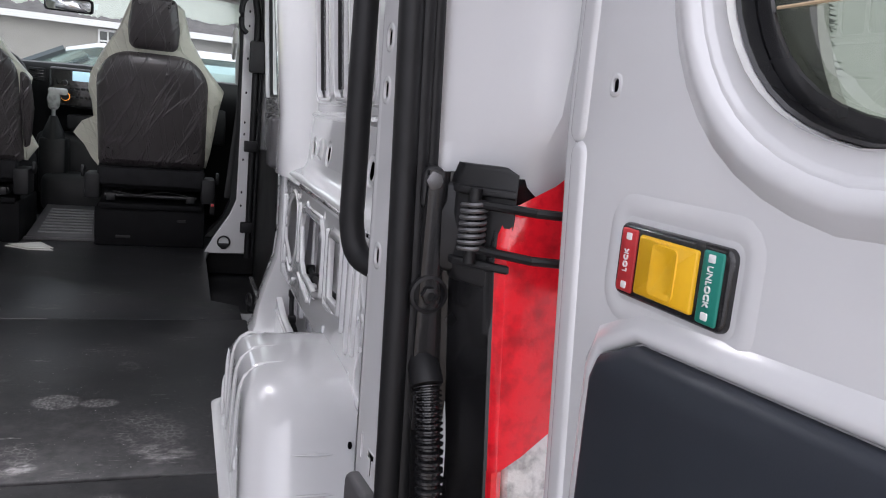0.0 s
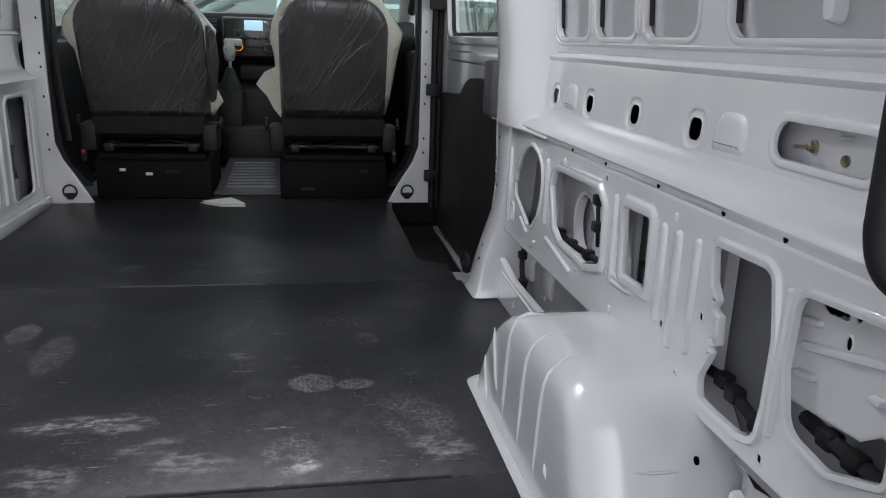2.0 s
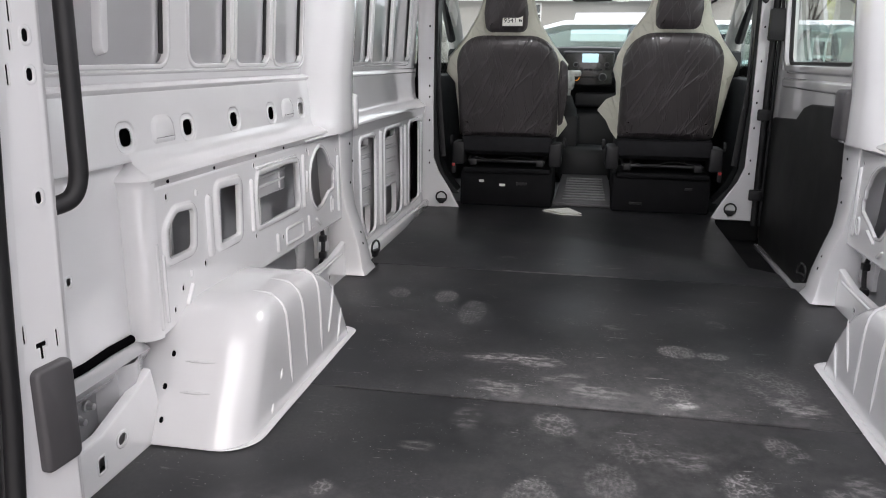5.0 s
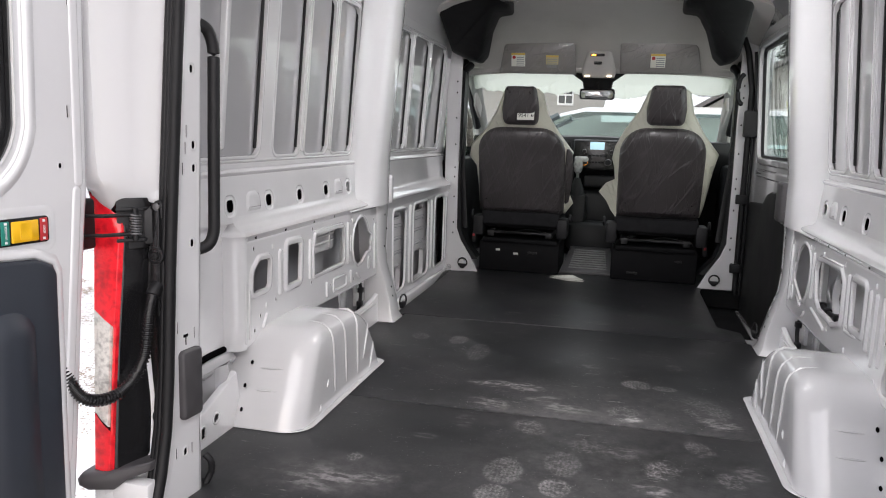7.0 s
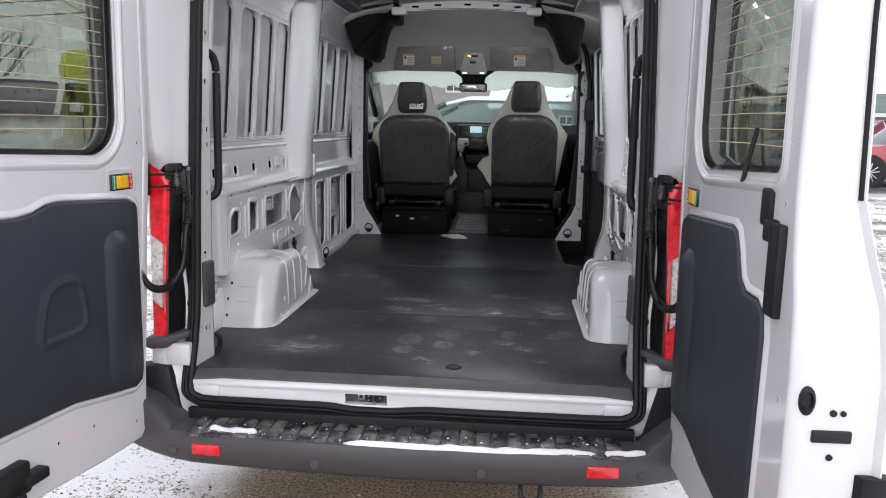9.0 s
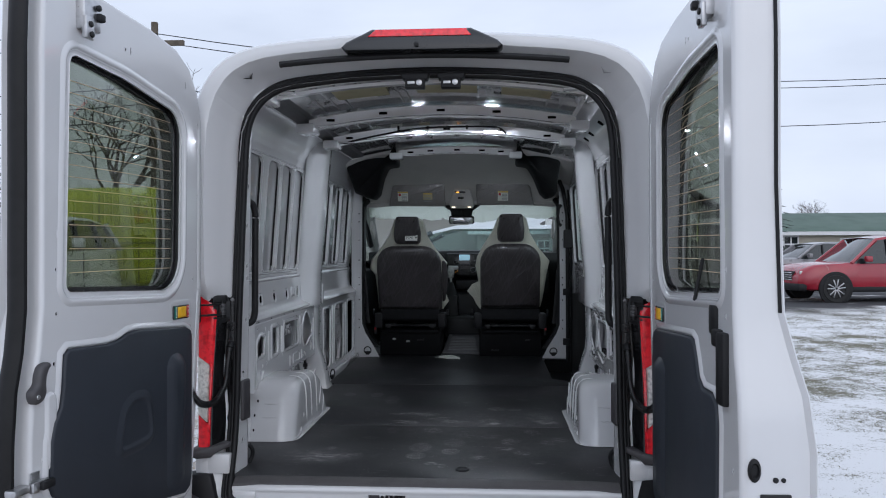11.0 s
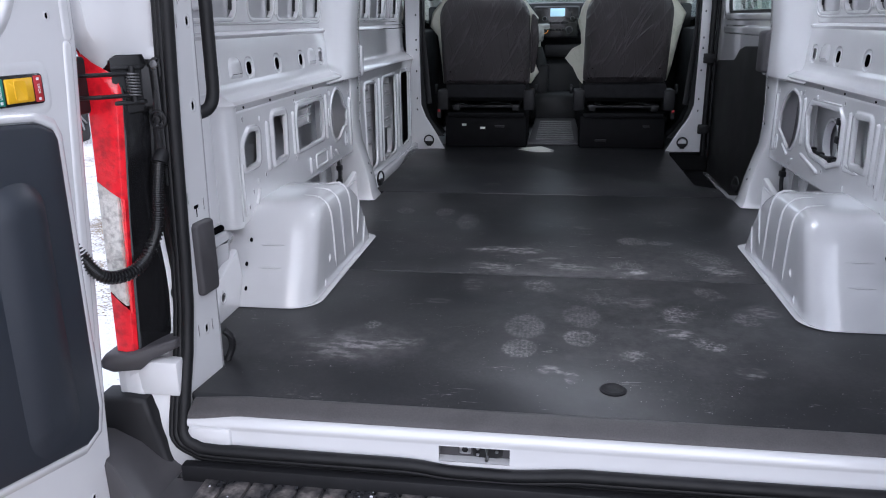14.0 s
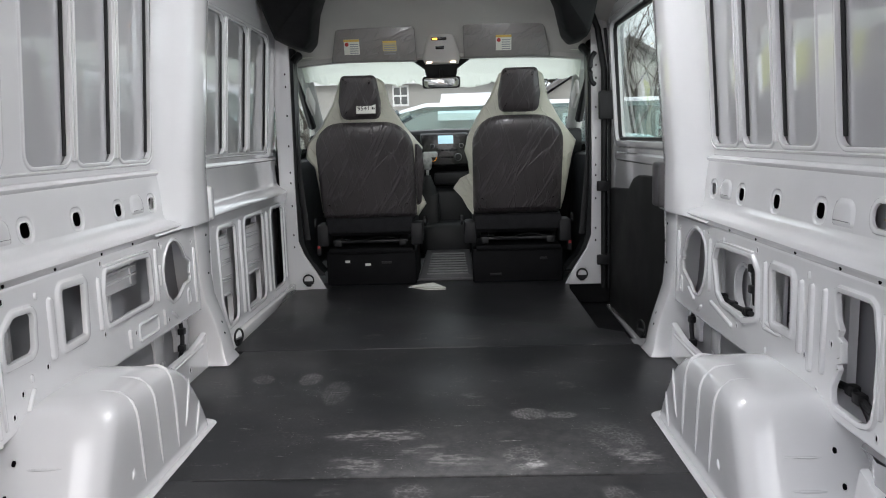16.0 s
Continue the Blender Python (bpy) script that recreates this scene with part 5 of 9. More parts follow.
def seal_rise(u, v):
    """Along the sill the seal runs a finger's width higher but for the dip under the latch."""
    k = min(1.0, max(0.0, (abs(u + 0.12) - 0.06) / 0.12))
    return 0.011 * k * k * (3 - 2 * k) * min(1.0, max(0.0, (0.625 - v) / 0.02))


seal = thing("door_seal", (0, 0, 0.6), "black rubber seal round the rear opening", "seal")
for name, d, fwd, r in (("bulb", -0.002, 0.016, 0.0130), ("rib", 0.013, 0.015, 0.0095), ("lip", 0.026, 0.010, 0.0080)):
    fine = [(lerp(a[0], c[0], k / 6), lerp(a[1], c[1], k / 6)) if abs(a[0]) < 0.41 and abs(c[0]) < 0.41 and a[1] < 1 else a for a, c in zip(OPENING, OPENING[1:] + OPENING[:1]) for k in range(6 if abs(a[0]) < 0.41 and abs(c[0]) < 0.41 and a[1] < 1 else 1)]
    path = [Vector((u, flange_y(v) - fwd, v - 0.6 + seal_rise(u, v))) for u, v in grown(fine, d)]
    part(name, tube(B(), spline(path, 3, True), r, 10, True, 1.1, Vector((0, 1, 0))), RUBBER, seal)

# ---- rear doors ----


def rear_door(side):
    """A rear door in its own axes: x from the lock switch towards the free edge, y towards the load space, z up from the ground."""
    s = 1 if side == "left" else -1      # mirrored for the other side
    if side == "left":
        a, p0 = radians(6.7), (-0.911, -0.194)
        m = Matrix(((-math.sin(a), math.cos(a), 0, p0[0]), (-math.cos(a), -math.sin(a), 0, p0[1]), (0, 0, 1, 0), (0, 0, 0, 1)))
    else:
        a, p0 = radians(2.1), (0.885, -0.191)
        m = Matrix(((math.sin(a), math.cos(a), 0, p0[0]), (-math.cos(a), math.sin(a), 0, p0[1]), (0, 0, 1, 0), (0, 0, 0, 1)))
    door = tagged(new("door_1" if side == "left" else "door_2"), "open white rear van door with tinted window and dark trim panel", "door", kind="structure")
    door.matrix_basis = m
    F = lambda u, v, w: Vector((u, s * w, v))

    free = [(0.72, 0.60), (0.765, 0.66), (0.785, 0.74), (0.79, 0.90), (0.787, 1.10), (0.775, 1.24), (0.752, 1.34), (0.738, 1.46), (0.736, 1.8), (0.735, 2.2), (0.728, 2.36), (0.70, 2.415)]
    outline = [(-0.075, 0.58), (-0.068, 0.535), (-0.045, 0.51), (0.15, 0.515), (0.45, 0.535), (0.66, 0.565)] + free + [(0.5, 2.425), (0.2, 2.405), (0.02, 2.375), (-0.07, 2.325), (-0.13, 2.24), (-0.158, 2.14), (-0.165, 1.85), (-0.157, 1.475), (-0.130, 1.226), (-0.110, 0.99), (-0.086, 0.75)]
    win = rounded([(0.004, 1.476), (0.644, 1.505), (0.624, 2.220), (0.34, 2.200), (-0.012, 2.138)], (0.115, 0.022, 0.03, 0.5, 0.085), 9)

    def depth(v):
        return lerp(0.19, 0.118, min(1, max(0, (v - 1.18) / 0.32)))
    bm = B()
    dots = ((0.69, 1.573), (0.690, 1.444), (0.70, 1.30), (0.745, 1.036), (0.197, 0.645), (0.354, 0.655), (0.49, 0.650), (-0.02, 0.575), (0.348, 2.30), (-0.095, 1.514))
    slits = ((0.668, 2.02), (0.676, 1.885), (0.684, 1.676), (-0.132, 2.118), (-0.132, 2.017), (-0.130, 1.842), (-0.119, 1.622), (0.318, 2.302), (-0.04, 2.262))
    small = [(rrect(u - 0.004, v - 0.005, u + 0.004, v + 0.005, 0.003, 2), 0.002, 0.0008) for u, v in dots]
    small += [(rrect(u - 0.002, v - 0.012, u + 0.002, v + 0.012, 0.0015, 2), 0.0012, 0.0004) for u, v in slits]
    small.append((oval(-0.115 if side == "right" else -0.112, 1.526, 0.008, 0.010, 12), 0.004, 0.003))
    sheet(bm, outline, [(win, 0.009, -0.004)] + small, F, edge=0, turn=0.022)
    # rolled edge, free end and outer skin
    rings(bm, [[F(u, v, w) for u, v in grown(outline, d)] for d, w in ((0, 0), (0.006, -0.003), (0.010, -0.010), (0.011, -0.03))])
    lo = grown(outline, 0.011)
    rings(bm, [[F(u, v, -0.03) for u, v in lo], [F(u, v, -depth(v) + 0.012) for u, v in lo], [F(u, v, -depth(v)) for u, v in grown(outline, 0.024)], [F(u, v, -depth(v) - 0.004) for u, v in grown(outline, 0.022)]])
    fo = lambda u, v, w: F(u, v, -depth(v) - 0.003 - w)
    sheet(bm, grown(outline, 0.022), [(grown(win, 0.03), 0.006, 0.0)], fo, edge=0, turn=0.01)
    part("door_shell", bm, WHITE, door)
    hole_discs(door, F, dots + ((-0.1135, 1.526),), 0.009, 0.0025)
    hole_discs(door, F, [(u, v + q) for u, v in slits for q in (-0.01, 0.0, 0.01)], 0.007, 0.002)
    # raised stampings of the inner face
    bm = B()
    bead(bm, (-0.140, 1.48), (-0.145, 2.1), 0.024, 0.003, F)
    bead(bm, (-0.08, 0.90), (-0.135, 1.46), 0.024, 0.003, F)
    if side == "left":
        bead(bm, (0.715, 1.02), (0.715, 1.20), 0.05, 0.008, F)
    part("stamping", bm, WHITE, door)
    bm = B()
    rings(bm, [[F(u, v, w) for u, v in grown(win, d)] for d, w in ((0.046, -0.0008), (0.040, 0.002), (0.033, 0.0055), (0.027, 0.0065), (0.022, 0.004), (0.019, -0.0008))])
    part("window_surround", bm, WHITE, door, "raised steel rim round the window")

    glass_part = tagged(new("window_glass"), "privacy-tinted rear window with heater wires")
    glass_part.parent = door
    pane = B()
    g = lambda u, v, w: F(u, v, -0.026 + w)
    slab(pane, grown(win, 0.025), g, 0.004, 0.001)
    pane_ob = part("pane", pane, TINTED, glass_part)
    pane_ob.visible_shadow = False
    rim = B()
    rings(rim, [[g(u, v, 0.004) for u, v in grown(win, 0.02)], [g(u, v, 0.004) for u, v in grown(win, -0.014)], [g(u, v, 0.002) for u, v in grown(win, -0.015)]])
    rings(rim, [[F(u, v, w) for u, v in grown(win, d)] for d, w in ((-0.001, -0.008), (-0.003, -0.010), (-0.003, -0.021))])
    part("border", rim, GLOSS, glass_part, "black printed glass border")
    for i in range(17):
        z = 1.56 + i * 0.0365
        b = tube(B(), [g(0.03, z, 0.003), g(0.34, z + 0.002, 0.003), g(0.60, z, 0.003)], 0.0011, 5)
        part("heater_wire", b, surface("heater_wire", (0.62, 0.46, 0.30), 0.5) if i == 0 else bpy.data.materials["heater_wire"] if "heater_wire" in bpy.data.materials else STEEL, glass_part)

    # trim panel with its bulged rim
    tl = [(-0.058, 1.318), (-0.066, 1.30), (-0.062, 0.76), (-0.05, 0.715), (-0.015, 0.70), (0.10, 0.72), (0.28, 0.752), (0.60, 0.765), (0.655, 0.772), (0.672, 0.80), (0.676, 0.86), (0.685, 0.905), (0.715, 0.922), (0.727, 0.95), (0.724, 1.08),
          (0.71, 1.13), (0.682, 1.17), (0.673, 1.22), (0.665, 1.32), (0.645, 1.336), (0.46, 1.328), (0.40, 1.334), (0.345, 1.352), (0.30, 1.356), (-0.02, 1.334)]
    if side == "right":
        tl = [(-0.058, 1.318), (-0.066, 1.30), (-0.062, 0.76), (-0.05, 0.715), (-0.015, 0.70), (0.12, 0.70), (0.30, 0.66), (0.60, 0.62), (0.63, 0.63), (0.64, 0.70), (0.65, 1.14), (0.64, 1.19), (0.60, 1.215), (0.52, 1.215), (0.48, 1.24), (0.455, 1.30), (0.43, 1.345), (0.40, 1.356), (-0.02, 1.336)]
    tl = tl[::-1] if sum((b2[0] - a2[0]) * (b2[1] + a2[1]) for a2, b2 in zip(tl, tl[1:] + tl[:1])) > 0 else tl
    bm = B()
    Tf = lambda u, v, w: F(u, v, 0.014 + w)
    rings(bm, [[Tf(u, v, w) for u, v in grown(tl, d)] for d, w in ((0.0, -0.018), (0.0, -0.006), (-0.003, -0.002), (-0.008, 0.0))], cap_last=True)
    part("trim_panel", bm, TRIM, door, "charcoal moulded trim panel")
    bm = B()
    rings(bm, [[F(u, v, w) for u, v in grown(tl, d)] for d, w in ((0.024, -0.0008), (0.020, 0.0015), (0.014, 0.0055), (0.009, 0.007), (0.005, 0.0065), (0.0025, 0.004), (0.0015, 0.0))])
    part("trim_surround", bm, WHITE, door, "rounded steel step round the trim")
    bm = B()
    col = lambda c0, k: [Tf(u, v, k * min(1.0, max(0.12, (v - 0.715) / 0.16))) for u, v in c0]
    c0 = rrect(-0.008, 0.728, 0.123, 1.245, (0.058, 0.058, 0.058, 0.058), 7)
    rings(bm, [col(c0, -0.002), col(grown(c0, -0.008), 0.004), col(grown(c0, -0.020), 0.014), col(grown(c0, -0.034), 0.022), col(grown(c0, -0.05), 0.025)], cap_last=True)
    part("trim_column", bm, TRIM, door)
    if side == "left":
        bm = B()
        tear = spline([(0.44, 0.935, 0), (0.425, 1.04, 0), (0.40, 1.10, 0), (0.345, 1.135, 0), (0.27, 1.135, 0), (0.225, 1.11, 0), (0.205, 1.04, 0), (0.195, 0.97, 0), (0.22, 0.935, 0), (0.33, 0.925, 0)], 4, True)
        lp = [(0.312 + (p.x - 0.318) * 0.74, 1.045 + (p.y - 1.03) * 0.74) for p in tear][::-1]
        lp = lp if sum((b2[0] - a2[0]) * (b2[1] + a2[1]) for a2, b2 in zip(lp, lp[1:] + lp[:1])) < 0 else lp[::-1]
        rings(bm, [[Tf(u, v, w) for u, v in grown(lp, d)] for d, w in ((0.030, -0.001), (0.018, 0.0015), (0.006, 0.006), (0.0, 0.0075), (-0.005, 0.006), (-0.010, 0.0015), (-0.018, 0.001))], cap_last=True)
        part("pull_recess", bm, TRIM, door)
    # lock switch
    lock = part("lock_switch", slab(B(), rrect(-0.057, 1.366, 0.057, 1.418, 0.007), lambda u, v, w: F(u, v, w + 0.006), 0.008, 0.003), GLOSS, door, "yellow lock switch with red and green ends")
    bz = rrect(-0.061, 1.362, 0.061, 1.422, 0.010)
    bm = B()
    rings(bm, [[F(u, v, w) for u, v in grown(bz, d)] for d, w in ((0.016, 0), (0.010, 0.0012), (0.004, 0.0006), (-0.006, -0.001))])
    part("bezel", bm, WHITE, door)
    part("slider", slab(B(), rrect(-0.030, 1.3715, 0.030, 1.4125, 0.002), lambda u, v, w: F(u, v, w + 0.009), 0.008, 0.002), YELLOW, lock)
    dish = B()
    rings(dish, [[F(u, v, w) for u, v in grown(rrect(-0.012, 1.376, 0.012, 1.408, 0.003), d)] for d, w in ((0.0015, 0.0088), (0.001, 0.0098), (-0.0005, 0.0098), (-0.003, 0.0091))], cap_last=True)
    part("finger_dish", dish, YELLOW, lock)
    part("red_end", slab(B(), rrect(-0.052, 1.3695, -0.034, 1.4145, 0.002), lambda u, v, w: F(u, v, w + 0.0075), 0.006, 0.001), LOCKRED, lock)
    part("green_end", slab(B(), rrect(0.034, 1.3695, 0.052, 1.4145, 0.002), lambda u, v, w: F(u, v, w + 0.0075), 0.006, 0.001), LOCKGREEN, lock)
    face = lambda u, v, turn: Matrix(((-s * 1.0, 0, 0, u), (0, 0, s * 1.0, s * 0.0082), (0, 1, 0, v), (0, 0, 0, 1))) @ pose(0, 0, 0, 0, 0, turn)
    if side == "right":
        writing("lettering", "LOCK", 0.0062, face(-0.0425, 1.392, 90), PLASTICWHITE, lock)
        writing("lettering", "UNLOCK", 0.0062, face(0.0425, 1.393, -90), PLASTICWHITE, lock)
    else:
        writing("lettering", "LOCK", 0.0062, face(-0.0425, 1.392, -90), PLASTICWHITE, lock)
        writing("lettering", "UNLOCK", 0.0062, face(0.0425, 1.393, 90), PLASTICWHITE, lock)
    for u, v in ((-0.0425, 1.3745), (0.0425, 1.3745), (-0.0425, 1.409), (0.0425, 1.410)):
        part("pictogram", slab(B(), rrect(u - 0.003, v - 0.0025, u + 0.003, v + 0.0025, 0.001), lambda u, v, w: F(u, v, w + 0.0081), 0.001, 0.0003), PLASTICWHITE, lock)

    if side == "left":
        # free edge seal, grip, catch, rubber buffer and lower guide
        bm = B()
        fr = [(0.60, 0.545)] + free
        tube(bm, [F(u + 0.052, v, -0.045) for u, v in fr], 0.019, 10, flat=1.5, up=Vector((0, 1, 0)))
        part("edge_seal", bm, RUBBER, door, "black rubber edge seal")
        bm = B()
        grip = spline([(0.812, 1.205, 0), (0.822, 1.235, 0), (0.80, 1.255, 0), (0.795, 1.28, 0), (0.782, 1.305, 0), (0.755, 1.312, 0), (0.745, 1.302, 0), (0.758, 1.285, 0), (0.765, 1.26, 0), (0.765, 1.225, 0), (0.785, 1.203, 0)], 3, True)
        lp = [(p.x - 0.012, p.y) for p in grip]
        lp = lp if sum((b2[0] - a2[0]) * (b2[1] + a2[1]) for a2, b2 in zip(lp, lp[1:] + lp[:1])) < 0 else lp[::-1]
        slab(bm, lp, lambda u, v, w: F(u, v, w + 0.022), 0.024, 0.008)
        part("grip", bm, GREYP, door, "grey plastic grip")
        part("grip_screw", lathe(B(), ((0.007, 0), (0.006, 0.002), (0.002, 0.001)), Matrix.Translation(F(0.79, 1.222, 0.022)) @ pose(0, 0, 0, -90 * s, 0, 0)), STEEL, door)
        bm = box(B(), (0.735, -0.002, 0.955), (0.80, 0.014, 0.985), 0.004)
        box(bm, (0.765, 0.0, 0.985), (0.80, 0.006, 1.012), 0.003)
        box(bm, (0.80, -0.03, 0.96), (0.86, 0.006, 0.982), 0.006)
        part("catch", bm, STEEL, door, "zinc door catch")
        part("catch_pad", box(B(), (0.725, 0.010, 0.958), (0.775, 0.026, 0.982), 0.004), BLACK, door)
        part("buffer", box(B(), (0.722, -0.01, 0.775), (0.83, 0.05, 0.905), 0.012, 3), GREYP, door, "grey plastic buffer block")
        bm = box(B(), (0.50, -0.01, 0.585), (0.65, 0.032, 0.675), 0.008)
        box(bm, (0.44, 0.0, 0.60), (0.53, 0.04, 0.632), 0.006)
        box(bm, (0.54, 0.02, 0.578), (0.635, 0.05, 0.60), 0.006)
        part("lower_guide", bm, BLACK, door, "black plastic guide")
        bm = lathe(B(), ((0.008, 0), (0.008, 0.003)), Matrix.Translation(F(0.80, 0.80, 0.051)) @ pose(0, 0, 0, -90, 0, 0), 12)
        part("buffer_hole", bm, GLOSS, door)
    else:
        bm = B()
        tube(bm, [F(u + 0.014, v, -depth(v) + 0.004) for u, v in free if v > 1.45], 0.007, 8, up=Vector((0, 1, 0)))
        part("edge_seal", bm, RUBBER, door, "thin black edge seal")
        bm = tube(B(), [F(u + 0.012, v, -depth(v) + 0.010) for u, v in [(0.60, 0.555)] + free[:4]], 0.022, 8, flat=1.6, up=Vector((0, 1, 0)))
        part("lower_seal", bm, RUBBER, door)
        E2 = lambda x, v: Matrix.Translation(F(0.797 if v < 1.2 else 0.752, v, -x))
        for x, v, r in ((0.108, 1.315, 0.012), (0.09, 1.03, 0.006), (0.11, 1.03, 0.005), (0.09, 0.935, 0.006)):
            part("edge_plug", lathe(B(), ((r * 1.2, -0.004), (r * 1.2, 0.006), (r * 0.8, 0.008)), E2(x, v) @ pose(0, 0, 0, 0, 90, 0), 12), BLACK, door)
        bm = lathe(B(), ((0.024, -0.004), (0.024, 0.006), (0.016, 0.010), (0.012, 0.004)), E2(0.035, 1.055) @ pose(0, 0, 0, 0, 90, 0) @ Matrix.Diagonal((1.3, 0.7, 1, 1)), 16)
        part("edge_grommet", bm, RUBBER, door)
        bm = box(B(), (-0.003, -0.04, -0.013), (0.009, 0.04, 0.013), 0.003, m=E2(0.09, 0.98))
        part("latch_plate", bm, DARKSTEEL, door, "dark latch slot")
        # upright latch lever on the inner face
        bm = box(B(), (0.655, -0.02, 1.20), (0.715, 0.018, 1.40), 0.006)
        box(bm, (0.615, -0.02, 1.355), (0.67, 0.018, 1.405), 0.008)
        box(bm, (0.575, -0.02, 1.385), (0.63, 0.012, 1.47), 0.008)
        part("latch_lever", Vecflip(bm, s), BLACK, door, "black plastic latch lever")
        bm = tube(B(), [F(0.43, 1.47, 0.006), F(0.43, 1.60, -0.02)], 0.006, 8)
        part("lock_rod", bm, BLACK, door)
    # hinge plate on top of the door
    bm = box(B(), (0.52, -0.02, 2.30), (0.60, 0.03, 2.40), 0.006)
    box(bm, (0.56, 0.02, 2.27), (0.60, 0.036, 2.34), 0.004)
    top_catch = part("top_catch", Vecflip(bm, s), STEEL, door, "zinc top catch")
    for u, v in ((0.54, 2.375), (0.58, 2.315), (0.575, 2.285)):
        part("bolt", lathe(B(), ((0.010, 0), (0.010, 0.008), (0.006, 0.010)), Matrix.Translation(F(u, v, 0.032)) @ pose(0, 0, 0, -90 * s, 0, 0), 8), DARKSTEEL, top_catch)
    part("claw", Vecflip(box(B(), (0.515, 0.0, 2.335), (0.545, 0.045, 2.36), 0.006), s), BLACK, top_catch)
    return door


def Vecflip(bm, s):
    for v in bm.verts:
        v.co.y *= s
    return bm


rear_door("left")
rear_door("right")

# ---- tail lamps, checks and hoses beside the opening ----


def tail_lamp(s):
    lamp = thing("tail_light", (s * 0.91, 0.0, 0.80), "red and clear upright tail light in a black housing", "tail light", "tail lights")
    P = lambda d, z, w: Vector((s * (d - 0.91), lerp(0.095, 0.03, min(1, max(0, (d - 0.81) / 0.065))) - w, z - 0.80))
    # lens in three upright fields
    edge_in = ((0.80, 0.866), (1.10, 0.862), (1.36, 0.852), (1.40, 0.856), (1.43, 0.880), (1.48, 0.944))
    face = lambda z: -0.027 + 0.085 * (z - 0.83)
    PL = lambda d, z, w: Vector((s * (d - 0.91), face(z) + 0.034 - w, z - 0.80))

    def inner(z):
        for (z0, d0), (z1, d1) in zip(edge_in, edge_in[1:]):
            if z0 <= z <= z1:
                return lerp(d0, d1, (z - z0) / (z1 - z0))
        return edge_in[-1][1]

    def outer(z):
        return 0.921 + 0.04 * max(0.0, z - 0.83)

    def field(name, z0, z1, mat, k=10, tilt0=0.0, tilt1=0.0, a=0.0, c=1.0, proud=0.034):
        b = B()
        rows = []
        for i in range(k + 1):
            t = i / k
            row = []
            for q, w in ((0.0, proud * 0.45), (0.015, proud * 0.75), (0.09, proud * 0.95), (0.4, proud), (0.8, proud * 0.85), (0.97, proud * 0.3), (1.0, -0.03)):
                qq = lerp(a, c, q)
                zz = lerp(z0 + tilt0 * qq, z1 + tilt1 * qq, t)
                row.append(PL(lerp(inner(zz), outer(zz), qq), zz, w))
            rows.append(row)
        rings(b, rows, closed=False)
        return part(name, b, mat, lamp)
    field("red_lens", 1.152, 1.402, RED, tilt0=0.05, tilt1=0.062)
    field("clear_lens", 0.918, 1.150, CLEAR, tilt0=0.052, tilt1=0.05, a=0.20, proud=0.030)
    field("red_edge", 0.915, 1.155, RED, tilt0=0.052, tilt1=0.05, a=0.0, c=0.22, proud=0.033)
    field("red_lens", 0.832, 0.918, RED, tilt1=0.052)
    b = B()
    rows = []
    for i in range(25):
        z = lerp(0.826, 1.43, i / 24)
        waist = 0.822 + 0.012 * math.sin(math.pi * min(1.0, max(0.0, (z - 0.90) / 0.48))) ** 2
        d1, yf = min(inner(z), 0.862), face(z)
        rows.append([PL(d, z, 0.034 - (y - yf)) for d, y in ((0.798, 0.10), (0.799, 0.077), (waist - 0.010, 0.074), (waist - 0.004, 0.076), (waist, 0.084), (waist + 0.006, 0.083), (lerp(waist, d1, 0.55), lerp(0.083, yf, 0.35)), (lerp(waist, d1, 0.85), lerp(0.083, yf, 0.65)), (d1 - 0.002, yf + 0.014), (d1 + 0.002, yf + 0.011), (0.924, yf + 0.03))])
    rings(b, rows, closed=False)
    part("housing", b, GLOSS, lamp, "gloss black housing")
    for z in (1.02, 1.19):
        part("housing_clip", slab(B(), rrect(0.802, z - 0.02, 0.812, z + 0.02, 0.003), lambda u, v, w: Vector((s * (u - 0.91), 0.076 - w, v - 0.80)), 0.004, 0.0015), BLACK, lamp)
    for z in (1.31, 0.93):
        b = lathe(B(), ((0.019, -0.004), (0.019, 0.002), (0.016, 0.003), (0.0145, -0.003)), Matrix.Translation(Vector((s * (0.808 - 0.91), 0.076, z - 0.80))) @ pose(0, 0, 0, 90, 0, 0), 18)
        cup = part("screw_cup", b, BLACK, lamp)
        b = lathe(B(), ((0.0085, 0), (0.0085, 0.006), (0.0045, 0.007), (0.004, 0.004)), Matrix.Translation(Vector((s * (0.808 - 0.91), 0.074, z - 0.80))) @ pose(0, 0, 0, 90, 0, 0), 6)
        part("screw", b, DARKSTEEL, cup)
    b = slab(B(), [(0.80, 0.842), (0.80, 0.822), (0.845, 0.806), (0.862, 0.790), (0.915, 0.788), (0.940, 0.796), (0.944, 0.812), (0.93, 0.829), (0.87, 0.834)], lambda u, v, w: P(u, v, w + 0.076), 0.085, 0.010)
    part("foot", b, GREYP, lamp, "dark grey foot bracket")
    return lamp


tail_lamp(-1)
tail_lamp(1)


SPRING = surface("dull_spring_steel", (0.16, 0.16, 0.165), 0.45, metal=0.6, vary=0.3, vscale=60)


